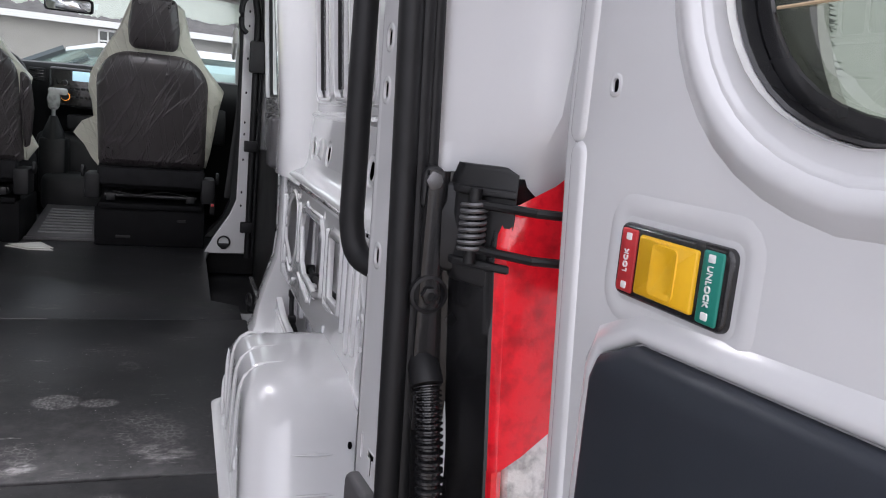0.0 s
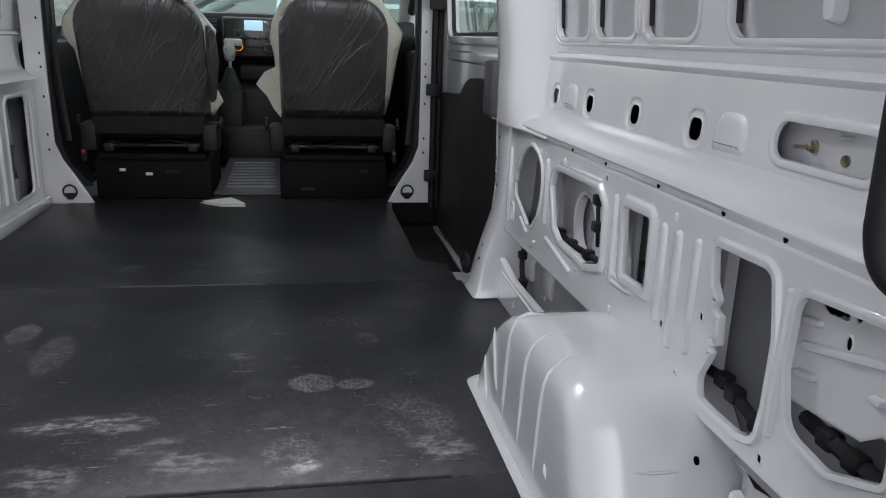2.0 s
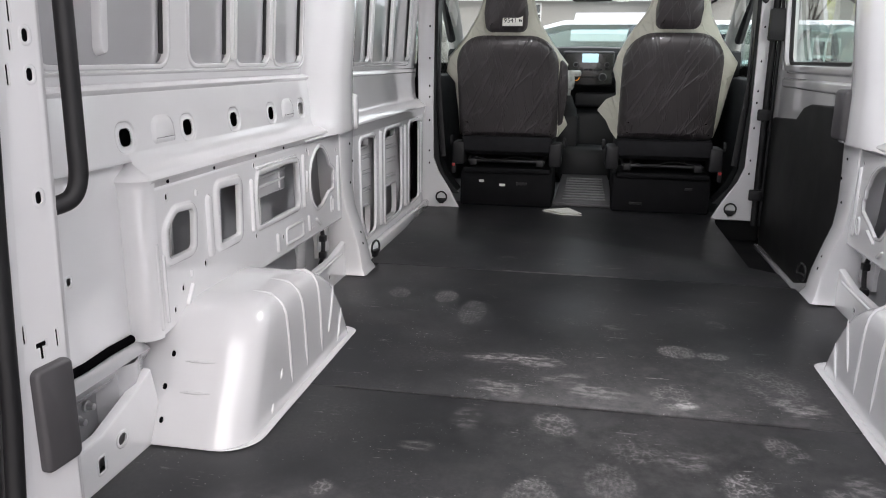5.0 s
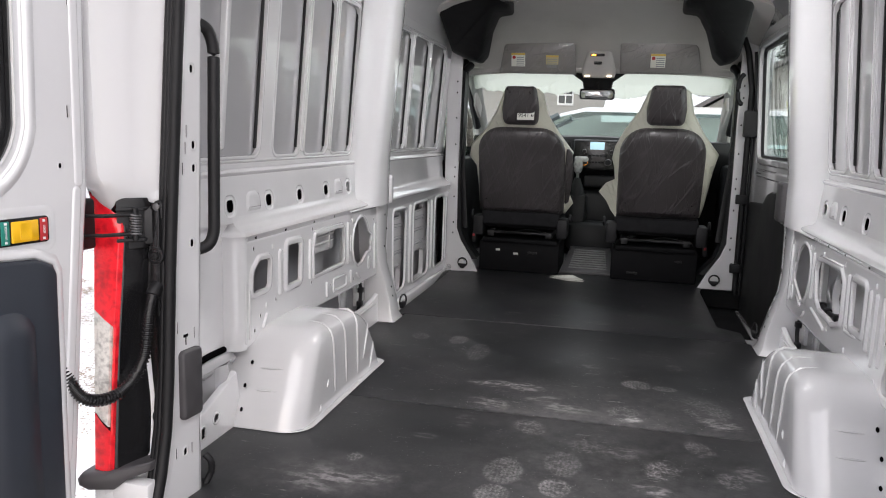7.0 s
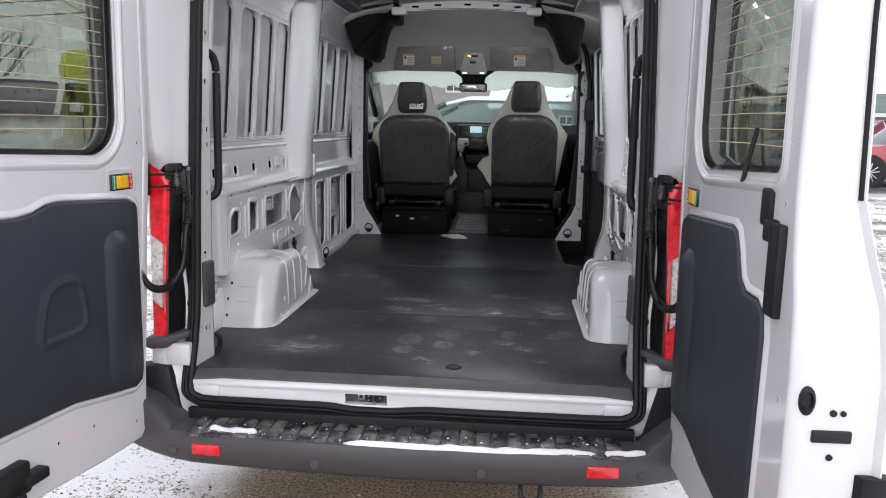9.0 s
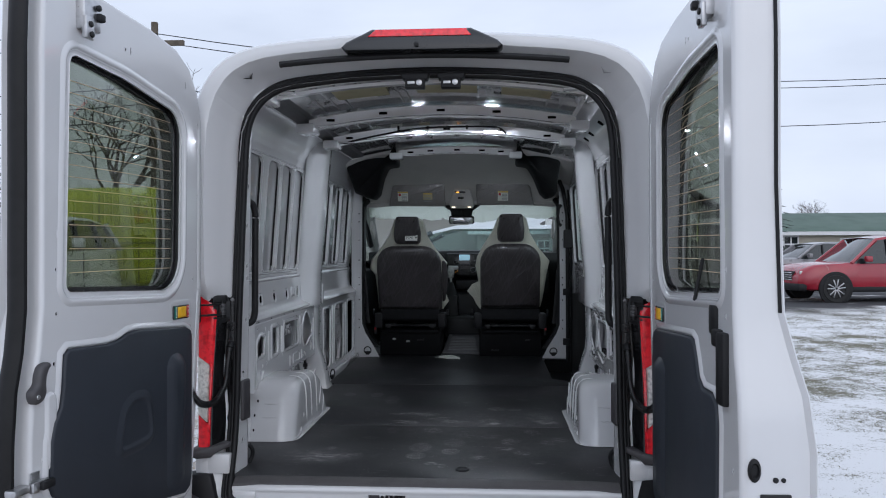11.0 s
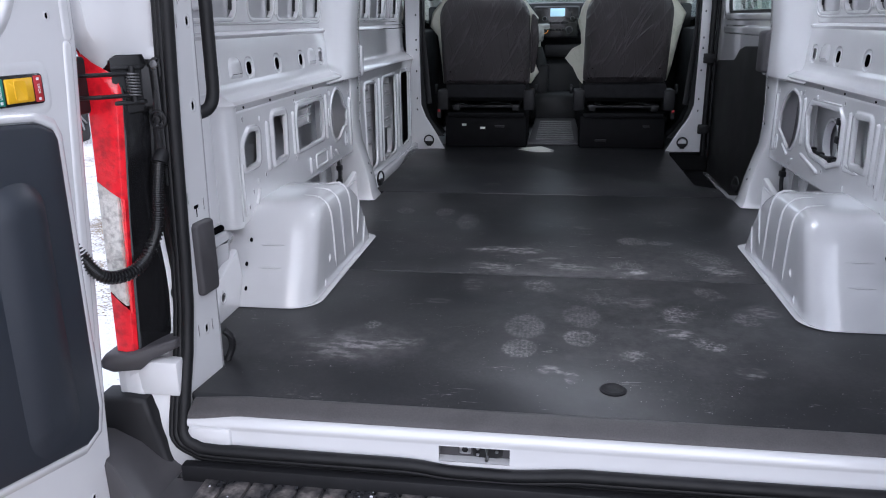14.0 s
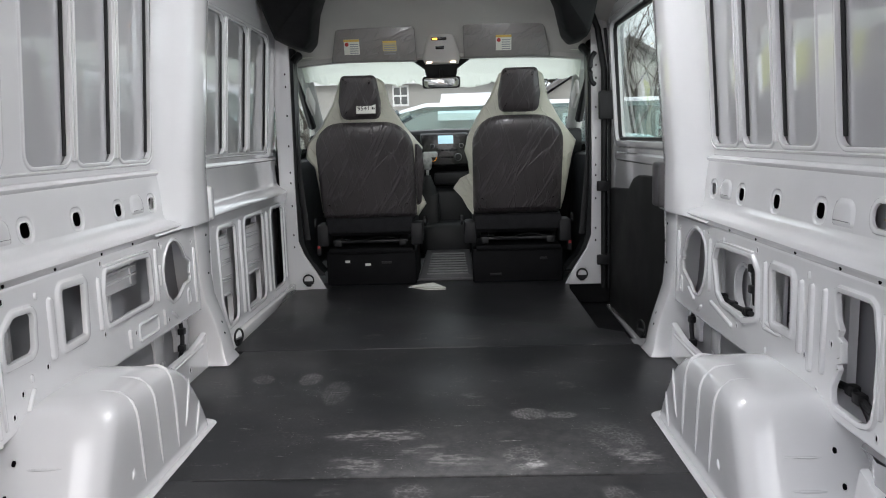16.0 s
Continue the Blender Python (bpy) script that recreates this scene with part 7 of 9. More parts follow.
def seat(x, side, label):
    """A cab seat seen from behind: reclined back under film, headrest, milky cover, cushion, pedestal with runners."""
    st = thing("driver_seat" if side < 0 else "passenger_seat", (x, 3.62, FZ), label, "seat", "cab seats")
    lean = lambda z: 3.492 - 3.62 - (z - 1.09) * 0.36 if z > 1.05 else -0.115
    hi = 0.0 if side < 0 else 0.018
    # back panel
    half = 0.272 if side < 0 else 0.25
    lp = rrect(-half, 1.095 + hi, half, 1.645 + hi, (0.03, 0.03, 0.15, 0.15), 7)
    bm = B()
    f = lambda u, v, w: Vector((u, lean(v) - w + 0.035 * (u / half) ** 2, v - FZ))
    rings(bm, [[f(u, v, w) for u, v in grown(lp, d)] for d, w in ((-0.004, -0.14), (0.006, -0.10), (0.004, -0.03), (-0.006, -0.008), (-0.022, 0.006), (-0.05, 0.014), (-0.09, 0.018))], cap_last=True)
    back = part("backrest", bm, FILM, st, "dark cloth backrest under wrinkled clear film")
    # headrest
    hp = rounded([(-0.104, 1.668 + hi), (0.104, 1.668 + hi), (0.112, 1.76 + hi), (0.094, 1.892 + hi), (-0.088, 1.892 + hi), (-0.112, 1.76 + hi)], (0.03, 0.03, 0.06, 0.022, 0.022, 0.06), 5)
    bm = B()
    rings(bm, [[f(u, v, w) for u, v in grown(hp, d)] for d, w in ((-0.02, -0.10), (0, -0.075), (0.003, -0.04), (0, -0.012), (-0.012, 0.004), (-0.04, 0.010))], cap_last=True)
    part("headrest", bm, FILM, st, "dark headrest under clear film")
    for q in (-0.055, 0.055):
        part("headrest_post", tube(B(), [f(q, 1.60 + hi, -0.09), f(q, 1.70 + hi, -0.09)], 0.007, 8), DARKSTEEL, st)
    # milky cover hanging round the shoulders
    w1, w2 = (-0.348, 0.300) if side < 0 else (-0.300, 0.310)
    cover = [(-half - 0.015, 1.10), (half + 0.012, 1.10), (half + 0.03, 1.18), (w2, 1.40), (w2 + 0.02, 1.50), (0.235, 1.62), (0.165, 1.735), (0.130, 1.86), (0.10, 1.886), (-0.07, 1.886), (-0.105, 1.87), (-0.155, 1.75), (-0.23, 1.64), (w1 + 0.02, 1.54), (w1, 1.46), (-half - 0.03, 1.40), (-half - 0.02, 1.25)]
    cover = [(u, v + hi) for u, v in cover]
    bm = B()
    rings(bm, [[f(u, v, w) for u, v in grown(cover, d)] for d, w in ((-0.05, -0.19), (-0.02, -0.17), (0.0, -0.11), (0.0, -0.07), (-0.012, -0.05), (-0.05, -0.045))], cap_last=True, cap_first=True)
    for v in bm.verts:
        v.co += Vector((1, 0.4, 1)) * 0.006 * noise.noise(v.co * 17)
    part("cover", bm, CREAM, st, "milky plastic seat cover")
    bm = B()
    e = (half + 0.01) * (1 if side < 0 else -1)
    pts = [(e, 1.10 + hi), (e + 0.05 * (1 if side < 0 else -1), 1.17), (e + 0.03 * (1 if side < 0 else -1), 1.22), (e, 1.28)] if side < 0 else [(e, 1.10 + hi), (e, 1.34), (e - 0.06, 1.31), (e - 0.095, 1.26), (e - 0.05, 1.21), (e - 0.02, 1.15)]
    if side < 0:
        slab(bm, [(p[0], p[1]) for p in pts], lambda u, v, w: f(u, v, w - 0.05), 0.05, 0.012)
    else:
        slab(bm, [(p[0], p[1]) for p in pts][::-1], lambda u, v, w: f(u, v, w - 0.05), 0.05, 0.012)
    part("loose_cover_end", bm, CREAM, st)
    if side < 0:
        part("side_bolster", slab(B(), rounded([(0.278, 1.16), (0.305, 1.18), (0.330, 1.36), (0.322, 1.50), (0.285, 1.54), (0.276, 1.40)], (0.01, 0.02, 0.04, 0.03, 0.02, 0.04), 3), lambda u, v, w: f(u, v, w - 0.036), 0.03, 0.010), FILM, st, "dark side bolster under clear film")
    # cushion, recliner covers, pedestal
    bm = box(B(), (-0.26, -0.09, 0.29), (0.26, 0.42, 0.43), 0.045, 3)
    part("cushion", bm, FABRIC, st)
    bm = box(B(), (-0.255, -0.125, 0.315), (0.255, -0.07, 0.405), 0.015)
    part("back_valance", bm, FABRIC, st)
    for q in (-0.275, 0.275):
        part("recliner_cover", box(B(), (q - 0.035, -0.135, 0.24), (q + 0.035, 0.02, 0.37), 0.014), BLACK, st)
        part("recliner_knob", lathe(B(), ((0.03, 0), (0.03, 0.012), (0.022, 0.016)), Matrix.Translation((q + (0.04 if q > 0 else -0.056), -0.06, 0.37)) @ pose(0, 0, 0, 0, 90, 0), 14), BLACK, st)
    for q in (-0.19, 0.19):
        part("runner", box(B(), (q - 0.022, -0.12, 0.235), (q + 0.022, 0.38, 0.275), 0.006), DARKSTEEL, st)
    part("cross_tube", tube(B(), [(-0.22, -0.10, 0.262), (0.22, -0.10, 0.262)], 0.010, 8), DARKSTEEL, st)
    part("seat_wire", tube(B(), spline([(-0.18, -0.115, 0.285), (-0.06, -0.12, 0.268), (0.05, -0.12, 0.29), (0.17, -0.115, 0.275)], 5), 0.0025, 6), DARKSTEEL, st)
    bm = box(B(), (-0.265, -0.105, 0.0), (0.265, 0.36, 0.205), 0.012)
    part("pedestal", bm, PEDESTAL, st, "black steel seat pedestal")
    bm = box(B(), (-0.245, -0.125, 0.195), (0.25, 0.0, 0.225), 0.008)
    part("pedestal_rim", bm, PEDESTAL, st)
    for q, w, z in (((-0.14, 0.014, 0.145), (-0.02, 0.016, 0.125), (0.09, 0.03, 0.135)) if side < 0 else ((-0.13, 0.035, 0.05), (0.15, 0.02, 0.14))):
        part("pedestal_label", box(B(), (q - w, -0.110, z - 0.007), (q + w, -0.104, z + 0.007), 0.001), PAPER if side < 0 and w < 0.02 else DARKSTEEL, st)
    b = thing("belt_buckle", (x + (0.30 if side > 0 else -0.30), 3.50, 0.93), "black seat belt buckle with a red button", "buckle", "belt buckles")
    part("body", box(B(), (-0.012, -0.02, -0.04), (0.012, 0.02, 0.02), 0.005), BLACK, b)
    part("button", box(B(), (-0.008, -0.024, 0.0), (0.008, -0.018, 0.016), 0.002), LOCKRED, b)
    return st


driver = seat(-0.435, -1, "dark cloth driver seat wrapped in plastic film with a number sticker")
seat(0.428, 1, "dark cloth passenger seat wrapped in milky plastic film")
tag_m = Matrix.Translation((0.038, -0.372, 1.720 - FZ)) @ pose(0, 0, 0, 90 - 20, 0, 0)
label_ob = part("sticker", box(B(), (-0.052, -0.028, -0.001), (0.052, 0.028, 0.001), 0.0005), PAPER, driver, "white number sticker")
label_ob.matrix_basis = tag_m
INK = surface("black_ink", (0.02, 0.02, 0.02), 0.6)
writing("lettering", "9541", 0.034, Matrix.Translation((-0.012, 0.0, 0.0016)), INK, label_ob)
part("small_print", box(box(B(), (0.032, -0.006, 0.001), (0.040, 0.008, 0.0018)), (0.042, -0.006, 0.001), (0.047, 0.004, 0.0018)), INK, label_ob)

# ---- dashboard and the front of the cab ----
dash = thing("dashboard", (0, 4.5, 1.4), "dark moulded dashboard with radio panel and heater knobs", "dashboard")
bm = B()
prof = ((-0.14, 0.18), (-0.12, 0.205), (-0.05, 0.215), (0.25, 0.20), (0.6, 0.16), (0.6, -0.5), (0.1, -0.5), (0.05, -0.25), (-0.02, -0.08), (-0.10, 0.02), (-0.14, 0.10))
rings(bm, [[Vector((x, y + (0.08 * (abs(x) / 0.9) ** 2), z - 0.02 * (abs(x) / 0.9))) for y, z in prof] for x in [-0.95 + 1.9 * i / 20 for i in range(21)]])
part("body", bm, DASH, dash)
part("radio_panel", box(B(), (-0.172, -0.17, -0.045), (0.165, -0.10, 0.185), 0.02, 3), GLOSS, dash)
scr = glow("lit_screen", (0.45, 0.70, 0.80), 0.30)
part("screen", box(B(), (-0.046, -0.176, 0.112), (0.058, -0.168, 0.168), 0.004), scr, dash, "lit pale blue radio screen")
for x, z, r in ((-0.085, 0.098, 0.014), (0.112, 0.098, 0.014), (-0.082, 0.020, 0.022), (0.090, 0.020, 0.022)):
    k = part("knob", lathe(B(), ((r, 0), (r, 0.02), (r * 0.85, 0.024)), pose(x, -0.17, z, 90, 0, 0), 18), DASH, dash)
    part("knob_ring", lathe(B(), ((r * 1.12, 0), (r * 1.12, 0.006), (r * 1.0, 0.007)), pose(x, -0.169, z, 90, 0, 0), 18), glow("amber_ring", (0.95, 0.35, 0.05), 0.5) if (x, z) == (-0.082, 0.020) else STEEL, k)
for i in range(5):
    part("button", box(B(), (-0.060 + i * 0.030, -0.176, 0.062), (-0.036 + i * 0.030, -0.168, 0.074), 0.002), DASH, dash)
    part("button", box(B(), (-0.050 + i * 0.023, -0.176, 0.014), (-0.034 + i * 0.023, -0.168, 0.026), 0.002), DASH, dash)
for x in (-0.235, 0.235):
    part("air_vent", box(B(), (x - 0.045, -0.155, 0.09), (x + 0.045, -0.10, 0.17), 0.012), DASH, dash)
    for i in range(4):
        part("vent_slat", box(B(), (x - 0.04, -0.162, 0.10 + i * 0.017), (x + 0.04, -0.15, 0.105 + i * 0.017), 0.001), GLOSS, dash)
part("storage_tray", box(B(), (-0.08, -0.15, -0.17), (0.36, -0.06, -0.08), 0.02), BLACK, dash)
part("lower_console", box(B(), (-0.25, -0.12, -0.55), (0.35, 0.1, -0.19), 0.05, 3), DASH, dash)
part("glove_lid", box(B(), (0.38, -0.13, -0.20), (0.82, -0.05, 0.02), 0.02), DASH, dash)
wheel = thing("steering_wheel", pose(-0.44, 4.12, 1.48, 62, 0, 0), "black moulded steering wheel behind the driver seat", "steering wheel")
part("rim", tube(B(), [(0.19 * math.cos(2 * math.pi * k / 32), 0.19 * math.sin(2 * math.pi * k / 32), 0) for k in range(32)], 0.015, 10, True), BLACK, wheel)
part("hub", box(B(), (-0.07, -0.06, -0.05), (0.07, 0.06, 0.0), 0.02), DASH, wheel)
for a in (0, 180, 270):
    part("spoke", box(B(), (0.05, -0.018, -0.03), (0.185, 0.018, -0.008), 0.006, m=pose(0, 0, 0, 0, 0, a)), DASH, wheel)
lever = thing("gear_lever", (-0.115, 4.14, 1.18), "gear lever wrapped in clear plastic", "gear lever")
part("boot", lathe(B(), ((0.06, 0.0), (0.055, 0.04), (0.03, 0.10), (0.02, 0.13)), None, 14), DASH, lever)
part("shaft", tube(B(), [(0, 0, 0.1), (0, 0, 0.2)], 0.010, 8), STEEL, lever)
bm = B()
lathe(bm, ((0.018, 0.165), (0.030, 0.18), (0.034, 0.22), (0.030, 0.26), (0.020, 0.285)), None, 12)
box(bm, (-0.03, -0.02, 0.245), (0.07, 0.02, 0.285), 0.012)
for v in bm.verts:
    v.co += 0.006 * Vector((noise.noise(v.co * 60), noise.noise(v.co * 60 + Vector((7, 0, 0))), 0))
part("wrapped_knob", bm, surface("clear_film_wrap", (0.45, 0.46, 0.45), 0.2, vary=0.5, vscale=30, coat=0.8), lever, "knob under clear film")
part("selector_base", box(B(), (-0.07, -0.06, -0.30), (0.07, 0.12, 0.01), 0.02), DASH, lever)

plate = thing("tread_plate", (0, 3.62, FZ), "black ribbed plastic step plate between the seats", "tread plate")
f_pl = lambda u, v, w: Vector((u, v - w * 0.24, 0.018 + v * 0.26 + w))
bm = B()
slab(bm, [(-0.165, 0.0), (0.185, 0.0), (0.150, 0.42), (-0.13, 0.42)], f_pl, 0.05, 0.006)
part("plate", bm, GREYP, plate)
for i in range(9):
    v = 0.05 + i * 0.037
    w = lerp(0.125, 0.105, i / 8)
    part("tread_rib", tube(B(), [f_pl(-w + 0.01, v, 0.001), f_pl(w + 0.012, v, 0.001)], 0.006, 6), TREADGREY, plate)
bm = box(B(), (-0.17, 0.42, 0.08), (0.19, 0.62, 0.30), 0.05, 3)
part("tunnel", bm, DASH, plate)
bm = box(B(), (-0.18, -0.02, 0.0), (0.20, 0.02, 0.014), 0.005)
part("edge_strip", bm, GREYP, plate)
fl2 = part("cab_floor", box(B(), (-0.98, 3.60, FZ - 0.15), (0.98, 5.0, FZ - 0.04)), DASH)
tagged(fl2, "dark rubber cab floor", "floor", kind="structure")
fw = part("front_bulkhead", box(B(), (-1.0, 4.98, 0.3), (1.0, 5.05, 1.55)), DASH)
tagged(fw, "dark front bulkhead of the cab", "wall", kind="structure")

# windscreen, pillars, door frames
ws = tagged(new("window_1"), "wide windscreen edged with melting snow", "windscreen", kind="structure")
fw_ = lambda u, v, w: Vector((u * (1 + 0.10 * v), 3.80 + 1.14 * v - 0.10 * (u / 0.85) ** 2, 2.035 - 0.52 * v + w))
bm = B()
rings(bm, [[fw_(-0.87 + 1.74 * i / 16, j / 6, 0) for i in range(17)] for j in range(7)], closed=False)
pn = part("pane", bm, PANE, ws)
pn.visible_shadow = False
bm = B()
rows = []
for i in range(181):
    u = -0.84 + 1.68 * i / 180
    dip = 0.25 + 0.06 * noise.noise(Vector((u * 3.1, 0, 0))) + 0.035 * noise.noise(Vector((u * 13, 3, 0))) + 0.02 * noise.noise(Vector((u * 47, 5, 0))) + 0.05 * math.exp(-((u + 0.02) / 0.3) ** 2)
    rows.append([fw_(u, 0.0, 0.012), fw_(u, dip * 0.6, 0.018), fw_(u, dip, 0.012), fw_(u, dip + 0.004, 0.004)])
rings(bm, rows, closed=False)
sm = bpy.data.materials.new("thin_melting_snow")
sm.use_nodes = True
nn, ll = sm.node_tree.nodes, sm.node_tree.links
pb = nn["Principled BSDF"]
pb.inputs["Base Color"].default_value = (0.82, 0.86, 0.80, 1)
pb.inputs["Roughness"].default_value = 0.6
tl_ = nn.new("ShaderNodeBsdfTranslucent")
tl_.inputs["Color"].default_value = (0.86, 0.89, 0.80, 1)
mx = nn.new("ShaderNodeMixShader")
mx.inputs["Fac"].default_value = 0.75
ll.new(pb.outputs["BSDF"], mx.inputs[1])
ll.new(tl_.outputs["BSDF"], mx.inputs[2])
ll.new(mx.outputs["Shader"], nn["Material Output"].inputs["Surface"])
part("windscreen_snow", bm, sm, ws, "band of melting snow on the glass")
for s in (-1, 1):
    pil = tagged(new("trim"), "light grey windscreen pillar trim with black door frame", "pillar", kind="structure")
    P = lambda d, y, z: Vector((s * d, y, z))
    part("pillar_trim", tube(B(), spline([P(0.80, 3.66, 2.12), P(0.855, 3.86, 2.03), P(0.90, 4.2, 1.90), P(0.93, 4.6, 1.70), P(0.96, 4.95, 1.50)], 6), 0.055, 10, flat=0.7), HEADLINER, pil)
    part("door_frame", tube(B(), spline([P(0.945, 3.56, 1.42), P(0.93, 3.57, 1.70), P(0.90, 3.60, 2.0), P(0.875, 3.70, 2.07), P(0.90, 3.9, 2.02), P(0.935, 4.25, 1.86), P(0.955, 4.6, 1.66)], 6), 0.030, 8), BLACK, pil)
    part("door_frame", tube(B(), spline([P(0.875, 3.50, 1.0), P(0.875, 3.50, 1.55), P(0.855, 3.53, 1.95), P(0.82, 3.62, 2.05)], 6), 0.024, 8), DASH, pil)
    bm = box(B(), (-0.05, -0.75, -0.75), (0.05, 0.6, 0.0), 0.03, m=Matrix.Translation(P(0.95, 4.30, 1.43)))
    part("door_card", bm, DASH, pil, "dark front door trim")
    part("belt", tube(B(), [P(0.855, 3.56, 1.98), P(0.845, 3.53, 1.45), P(0.80, 3.5, 0.98)], 0.016, 6, flat=0.15, up=Vector((0, 1, 0))), BLACK, pil, "black seat belt")
    part("grab", box(B(), (-0.012, -0.10, -0.05), (0.012, 0.10, 0.05), 0.01, m=Matrix.Translation(P(0.83, 3.95, 1.80)) @ pose(0, 0, 0, -25, 0, 0)), HEADLINER, pil)
    pn = part("side_pane", box(B(), (-0.002, 3.60, 1.40), (0.002, 4.75, 2.06), m=Matrix.Translation((s * 0.985, 0, 0))), PANE, pil)
    pn.visible_shadow = False

# visors, overhead console, mirror
VISOR = wrinkle(surface("grey_visor_under_film", (0.25, 0.235, 0.23), 0.4, vary=0.1, coat=0.8), (9, 3, 1.6), (0, radians(64), 0), 0.45, 0.2)
NOTICE = surface("warning_yellow", (0.75, 0.52, 0.12), 0.5, vary=0.05)
for s in (-1, 1):
    v = thing("sun_visor", (s * 0.375, 3.64, 2.10), "grey sun visor in clear film with warning stickers", "sun visor", "sun visors")
    lp = [(-0.262, -0.095), (0.24, -0.10), (0.232, 0.10), (0.20, 0.112), (-0.20, 0.10), (-0.225, 0.085)] if s < 0 else [(-0.235, -0.09), (0.265, -0.088), (0.235, 0.06), (0.20, 0.125), (-0.22, 0.105), (-0.24, 0.09)]
    f_v = lambda u, q, w: Vector((u, -w - 0.25 * q - 0.02, q))
    part("panel", slab(B(), lp, f_v, 0.03, 0.012), VISOR, v)
    for u0, kind in (((-0.135, 0), (0.085, 1)) if s < 0 else ((-0.005, 0),)):
        wv, hv = (0.045, 0.042) if kind == 0 else (0.04, 0.028)
        stk = part("sticker", slab(B(), rrect(u0 - wv, -0.012 - hv, u0 + wv, -0.012 + hv, 0.002), lambda u, q, w: f_v(u, q, w + 0.004), 0.003, 0.0005), PAPER if kind == 0 else surface("cream_sticker", (0.62, 0.52, 0.28), 0.6), v, "printed warning sticker")
        part("sticker_head", slab(B(), rrect(u0 - wv, -0.014 + hv * 0.72, u0 + wv, -0.013 + hv, 0.001), lambda u, q, w: f_v(u, q, w + 0.0055), 0.001, 0.0003), NOTICE, stk)
        for r in range(5):
            part("print_bar", slab(B(), rrect(u0 - wv * (0.25 if kind == 0 else 0.85), -0.03 + hv * 0.7 - r * 0.012, u0 + wv * 0.85, -0.025 + hv * 0.7 - r * 0.012, 0.001), lambda u, q, w: f_v(u, q, w + 0.0055), 0.001, 0.0003), surface("print_grey", (0.35, 0.36, 0.38), 0.6) if r == 0 and kind == 0 and s < 0 else bpy.data.materials.get("print_grey") or INK, stk)
        if kind == 0:
            part("print_mark", slab(B(), oval(u0 - wv * 0.62, 0.002, 0.011, 0.011, 14), lambda u, q, w: f_v(u, q, w + 0.0055), 0.001, 0.0003), LOCKRED, stk)
con = thing("overhead_console", (0, 3.66, 2.06), "grey overhead console with two lit map lamps", "overhead console")
f_c = lambda u, q, w: Vector((u, -w - 0.2 * q, q))
part("shell", slab(B(), [(-0.09, -0.075), (0.105, -0.075), (0.118, -0.04), (0.085, 0.085), (0.06, 0.10), (-0.045, 0.10), (-0.07, 0.085), (-0.105, -0.04)], f_c, 0.05, 0.018), HEADLINER, con)
part("display", slab(B(), rrect(-0.05, 0.055, 0.04, 0.072, 0.003), lambda u, q, w: f_c(u, q, w + 0.003), 0.003, 0.001), GLOSS, con)
part("amber_lamp", slab(B(), rrect(-0.042, 0.058, -0.015, 0.068, 0.001), lambda u, q, w: f_c(u, q, w + 0.005), 0.003, 0.0005), glow("amber_light", (1.0, 0.42, 0.05), 1.5), con)
part("switch", slab(B(), rrect(-0.025, 0.005, 0.025, 0.024, 0.003), lambda u, q, w: f_c(u, q, w + 0.003), 0.003, 0.001), GLOSS, con)
for x in (-0.065, 0.075):
    part("map_lamp", slab(B(), rrect(x - 0.016, -0.072, x + 0.016, -0.062, 0.003), lambda u, q, w: f_c(u, q, w + 0.003), 0.004, 0.001), glow("warm_map_light", (1.0, 0.82, 0.6), 1.3), con)
mir = thing("rear_view_mirror", pose(0.0, 3.80, 1.885, 6, 0, 0), "black rear view mirror on a dark sensor housing", "mirror")
part("shell", box(B(), (-0.115, -0.005, -0.035), (0.115, 0.03, 0.035), 0.016, 3), BLACK, mir)
mm = surface("mirror_glass", (0.75, 0.78, 0.78), 0.03, metal=1.0, vary=0.02, rvary=0.0)
part("mirror_face", slab(B(), rrect(-0.105, -0.028, 0.105, 0.028, 0.018), lambda u, q, w: Vector((u, -0.0085 - w, q)), 0.004, 0.002), mm, mir)
part("stalk", tube(B(), [(0, 0.02, 0.0), (0, 0.0, 0.08)], 0.010, 8), BLACK, mir)
part("sensor_housing", slab(B(), [(-0.09, 0.03), (0.09, 0.03), (0.10, 0.08), (0.20, 0.15), (-0.20, 0.15), (-0.10, 0.08)], lambda u, q, w: Vector((u, 0.02 - w - 0.25 * q, q)), 0.05, 0.02), BLACK, mir)

# ---- loose and small things in the load space ----
paper = thing("paper_sheet", (-0.105, 3.42, FZ + 0.002), "folded sheet of white paper on the load floor", "paper")
bm = B()
for dz, sh in ((0.0, 0.0), (0.008, 0.012)):
    c = [(-0.11 + sh, 0.0), (0.0, -0.085 + sh), (0.11, -0.08 + sh), (0.02 + sh, 0.075)]
    rings(bm, [[Vector((u, v, dz + 0.006 * noise.noise(Vector((u * 20, v * 20, dz))))) for u, v in c], [Vector((u, v, dz + 0.002 + 0.006 * noise.noise(Vector((u * 20, v * 20, dz))))) for u, v in c]], cap_last=True, cap_first=True)
part("sheet", bm, PAPER, paper)


def tie_ring(x, y, z, turn):
    t = thing("tie_down_ring", Matrix.Translation((x, y, z)) @ pose(0, 0, 0, 0, 0, turn), "black steel tie-down ring on its bracket", "tie-down ring", "tie-down rings")
    part("ring", tube(B(), [(0.030 * math.sin(g), 0.002, 0.008 + 0.030 * math.cos(g)) for g in [2 * math.pi * k / 20 for k in range(20)]], 0.0045, 8, True, up=Vector((0, 1, 0))), DARKSTEEL, t)
    part("bracket", slab(B(), [(-0.026, 0.0), (-0.012, -0.030), (0.012, -0.030), (0.026, 0.0)], lambda u, v, w: Vector((u, -w - 0.004, v)), 0.015, 0.004), DARKSTEEL, t)
    return t


